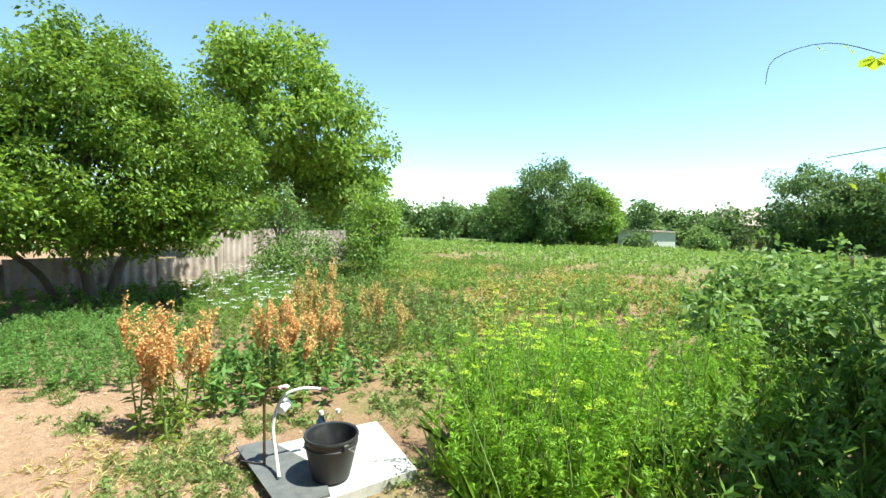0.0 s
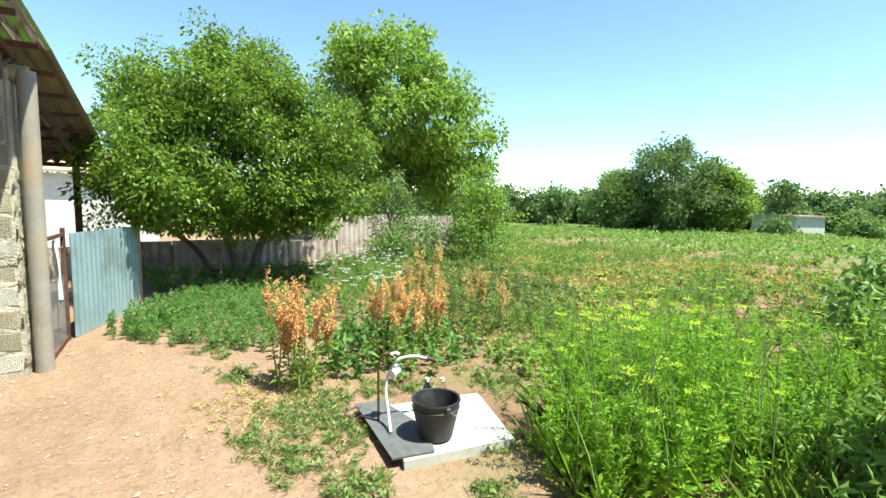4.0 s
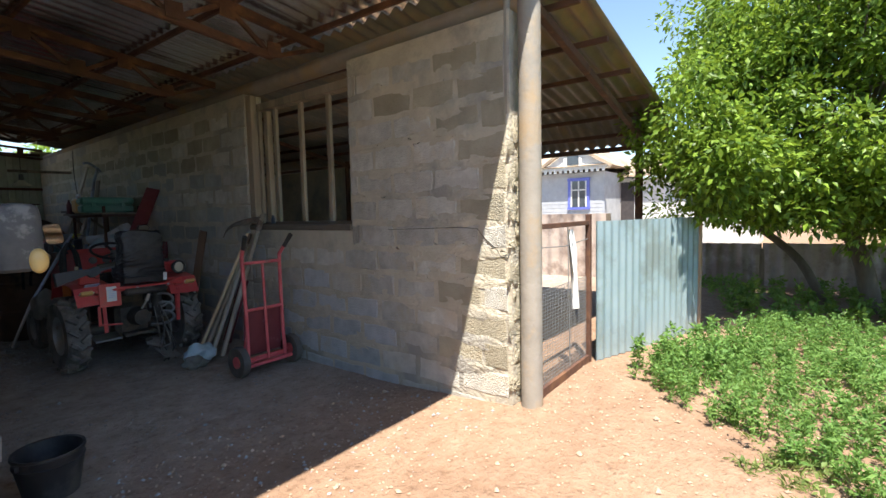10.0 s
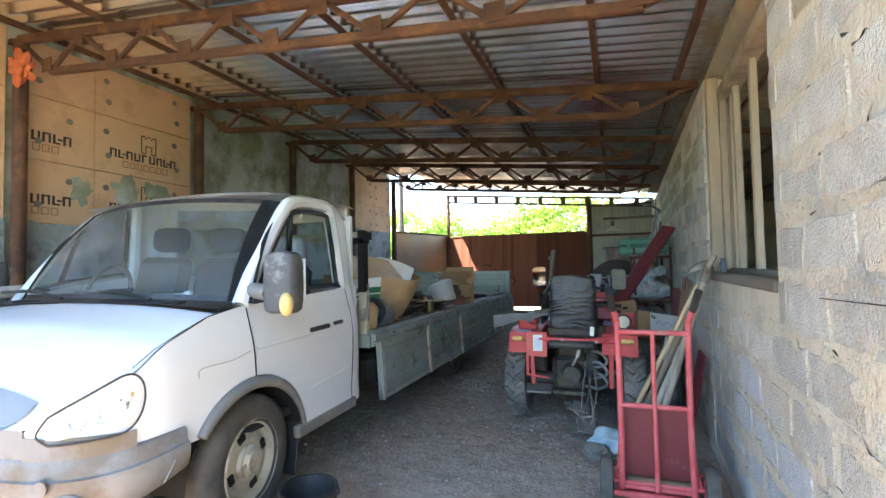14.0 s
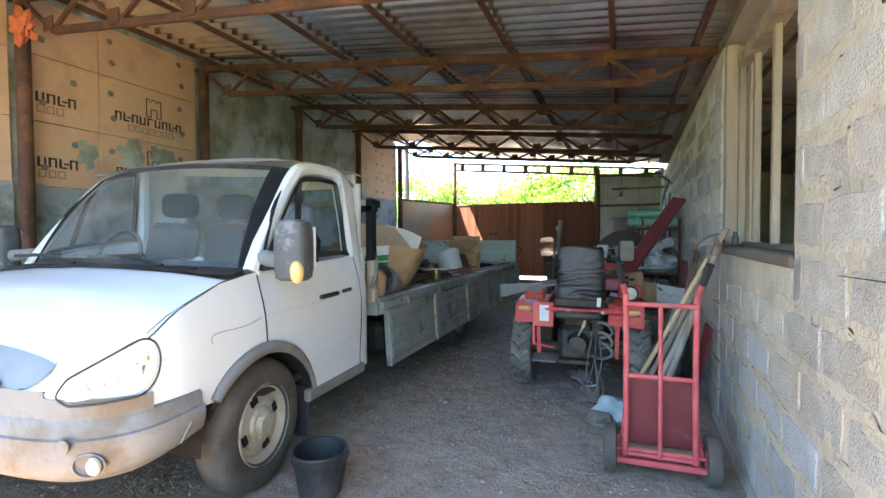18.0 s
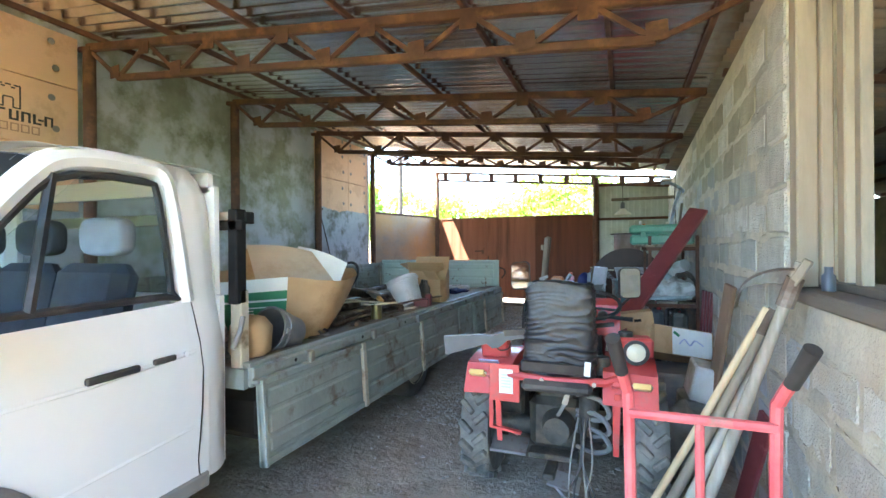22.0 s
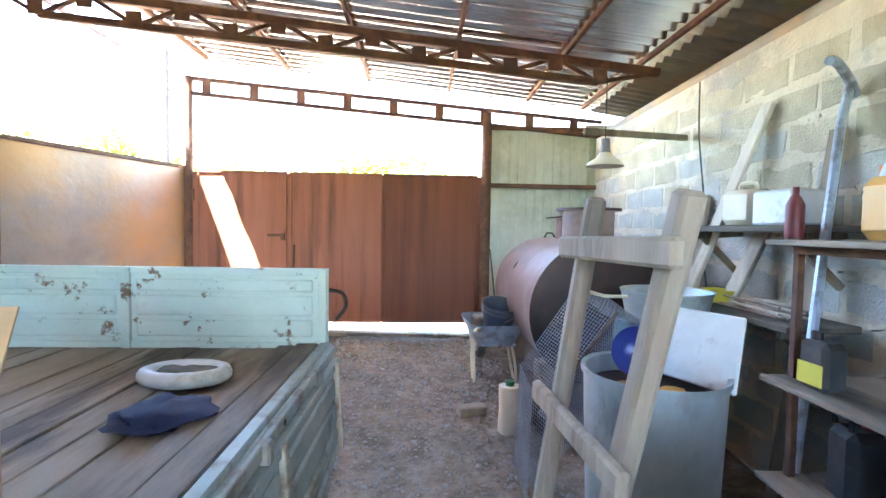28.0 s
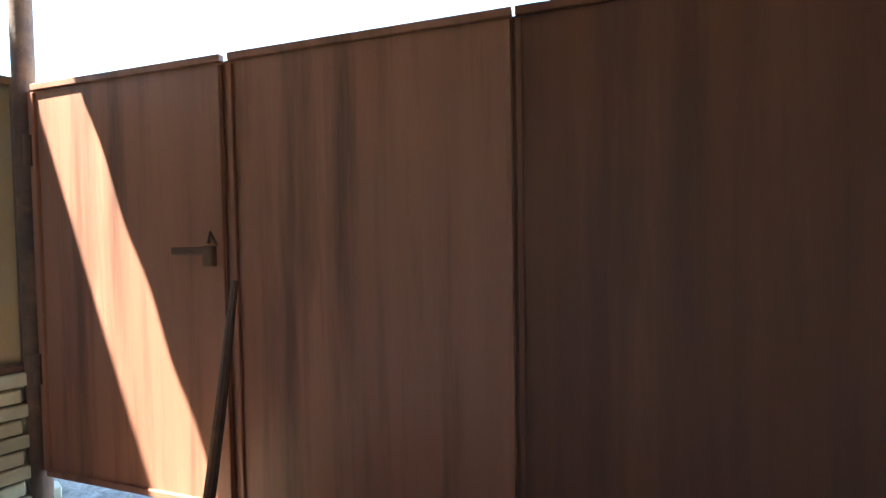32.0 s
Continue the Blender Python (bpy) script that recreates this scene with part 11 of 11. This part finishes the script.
def shed_spots(rng):
    for i in range(3200):
        y = 1.9 + 10.7 * rng.random()
        s = rng.uniform(0.004, 0.011) * (1.6 if rng.random() < 0.1 else 1)
        yield rng.uniform(1.2, 6.2), y, s
    for i in range(5200):
        y = rng.uniform(6.2, 12.6)
        x = rng.gauss(4.65 if y < 9.6 else 3.9, 0.42 if y < 9.6 else 0.95)
        if 1.7 < x < 5.9:
            yield x, y, rng.uniform(0.006, 0.022)
    for i in range(2600):
        yield rng.uniform(1.9, 5.3), rng.uniform(9.4, 12.7), rng.uniform(0.007, 0.024) * (1.5 if rng.random() < 0.08 else 1)
    for i in range(800):
        yield rng.uniform(3.4, 6.2), rng.uniform(1.9, 8.6), rng.uniform(0.007, 0.017) * (1.7 if rng.random() < 0.07 else 1)
    for i in range(500):
        yield rng.uniform(1.9, 5.3), rng.uniform(10.6, 12.6), rng.uniform(0.014, 0.034)
    for i in range(160):
        yield rng.uniform(1.8, 5.2), rng.uniform(12.35, 12.72), rng.uniform(0.012, 0.032)


def yard_spots(rng):
    for i in range(5200):
        x, y = rng.uniform(0.5, 7.4), rng.uniform(-1.2, 3.2)
        if y > -0.6 or x > 2.5:
            yield x, y, rng.uniform(0.004, 0.013) * (1.9 if rng.random() < 0.06 else 1)


stones("floor_gravel", "small grey stones and clods on the dusty floor", shed_spots, mat("grey_stone", (0.19, 0.185, 0.175), (0.42, 0.41, 0.39), 25, 0.95), 4)
stones("yard_pebbles", "pale pebbles and clods on the earth", yard_spots, mat("earth_clod", (0.32, 0.22, 0.15), (0.5, 0.38, 0.27), 30, 0.95), 5)

# ---- slag blocks of the east wall ----
def block_mesh(rng, w, h):
    """A rough block face with worn corners."""
    nu, nv = 5, 3
    off = rng.uniform(-9, 9)
    def fn(u, v):
        y, z = (u - 0.5) * w, (v - 0.5) * h
        e = min(u, 1 - u) * w
        k = min(v, 1 - v) * h
        jy = 0.024 * noise.noise(Vector((u * 3, v * 3, off)))
        jz = 0.022 * noise.noise(Vector((u * 3, v * 3, off + 5)))
        if min(e, k) < 0.001:
            return (0.008, y * 1.0 + jy, z + jz)
        y = (u - 0.5) / 0.3 * (w / 2 - 0.010)
        z = (v - 0.5) / 0.1667 * (h / 2 - 0.010)
        return (-0.0006 * noise.noise(Vector((u * 4, v * 4, off + 9))), y + jy, z + jz)
    return Geo().grid(fn, nu, nv)


rngb = random.Random(77)
block_sets = [[mesh_of("block", block_mesh(rngb, rngb.uniform(0.355, 0.378), rngb.uniform(0.160, 0.178)), m) for i in range(8)] for m in (MAT["block"], MAT["block_pale"], MAT["block_sandy"], MAT["block_blue"])]
rest = {m: Geo() for m in (MAT["block"], MAT["block_pale"], MAT["block_sandy"], MAT["block_blue"])}
count = 0
for c in range(14):
    z = -0.2 + 0.1 + c * 0.2
    if z > WALL_TOP - 0.08:
        continue
    y = 1.88 + (0.2 if c % 2 else 0.0) - 0.2
    while y < 12.9:
        y0, y1 = max(y, 1.88), min(y + 0.4, 12.95)
        y += 0.4
        spans = [(y0, y1)]
        if SILL - 0.06 < z < HEAD + 0.06:
            spans = [(a, b) for a, b in ((y0, min(y1, WY0)), (max(y0, WY1), y1)) if b > a]
        for a, b in spans:
            if b - a < 0.07:
                continue
            m = pose(6.3025 - rngb.uniform(0, 0.004), (a + b) / 2 + rngb.uniform(-0.006, 0.006), z + rngb.uniform(-0.005, 0.005), rngb.uniform(-1.2, 1.2), 0, rngb.uniform(-0.3, 0.3))
            m = m @ Matrix.Diagonal((1, (b - a) / 0.4, rngb.uniform(0.93, 1.02), 1))
            far = 1.0 / (1.0 + math.exp(-2.0 * (a - 6.0)))
            kind = 0 if rngb.random() > far else 1 if z < 1.75 + rngb.uniform(-0.3, 0.3) else 2
            if kind == 0 and a > 2.7 and z < 0.75 + rngb.uniform(-0.35, 0.25):
                kind = 3
            elif kind == 0 and z > 1.7 and rngb.random() < 0.35:
                kind = 2
            if a < 2.25 and rngb.random() < 0.6:
                kind = 2
            me = rngb.choice(block_sets[kind])
            if count < 300 and b < 9.6:
                ob = new("block", me)
                ob.parent = wall_east
                ob.matrix_basis = m
                tagged(ob)
                count += 1
            else:
                rest[me.materials[0]].add([m @ q.co for q in me.vertices], [tuple(f.vertices) for f in me.polygons])
for m, g in rest.items():
    if g.v:
        tagged(part("far_blocks", g, m, wall_east, ""), kind="stuff")

# mortar smeared over the joints
smear = Geo()
rngs = random.Random(5)
for i in range(640):
    row = rngs.randint(0, 13)
    y = 2.1 + 9.9 * rngs.random() ** 1.4
    z = -0.2 + 0.2 * row + rngs.uniform(-0.03, 0.03)
    if WY0 - 0.2 < y < WY1 + 0.2 and SILL - 0.15 < z < HEAD + 0.15 or z > WALL_TOP - 0.1 or z < 0.02:
        continue
    smear.blob((6.3025, y, z), (0.0040, rngs.uniform(0.04, 0.19), rngs.uniform(0.014, 0.055)), 3, 0.5, i)
tagged(part("mortar_smear", smear, MAT["mortar"], wall_east, "smeared sandy mortar", smooth=50), kind="stuff")

# a crack steps down to the wall's end; rough mortar on the end itself
crack = [(2.95, 1.146), (2.6, 1.155), (2.25, 1.165), (2.11, 1.155), (2.08, 1.114), (2.03, 1.07), (1.967, 1.025), (1.936, 0.976), (1.88, 0.967)]
part("crack", Geo().loft_round([((6.2985, y + 0.006 * math.sin(i * 3.1), z), 0.0011 + 0.0009 * (i % 3)) for i, (y, z) in enumerate(crack)], 5), MAT["dark_hole"], wall_east, "thin dark crack along the joints")
lump = Geo()
for i in range(46):
    lump.blob((6.315 + 0.16 * rngs.random(), 1.862, 0.02 + 1.75 * rngs.random() ** 1.3), (rngs.uniform(0.02, 0.055), rngs.uniform(0.005, 0.014), rngs.uniform(0.02, 0.08)), 3, 0.4, 500 + i)
tagged(part("end_mortar", lump, MAT["block_sandy"], wall_east, "rough sandy mortar on the wall's end", smooth=40), kind="stuff")
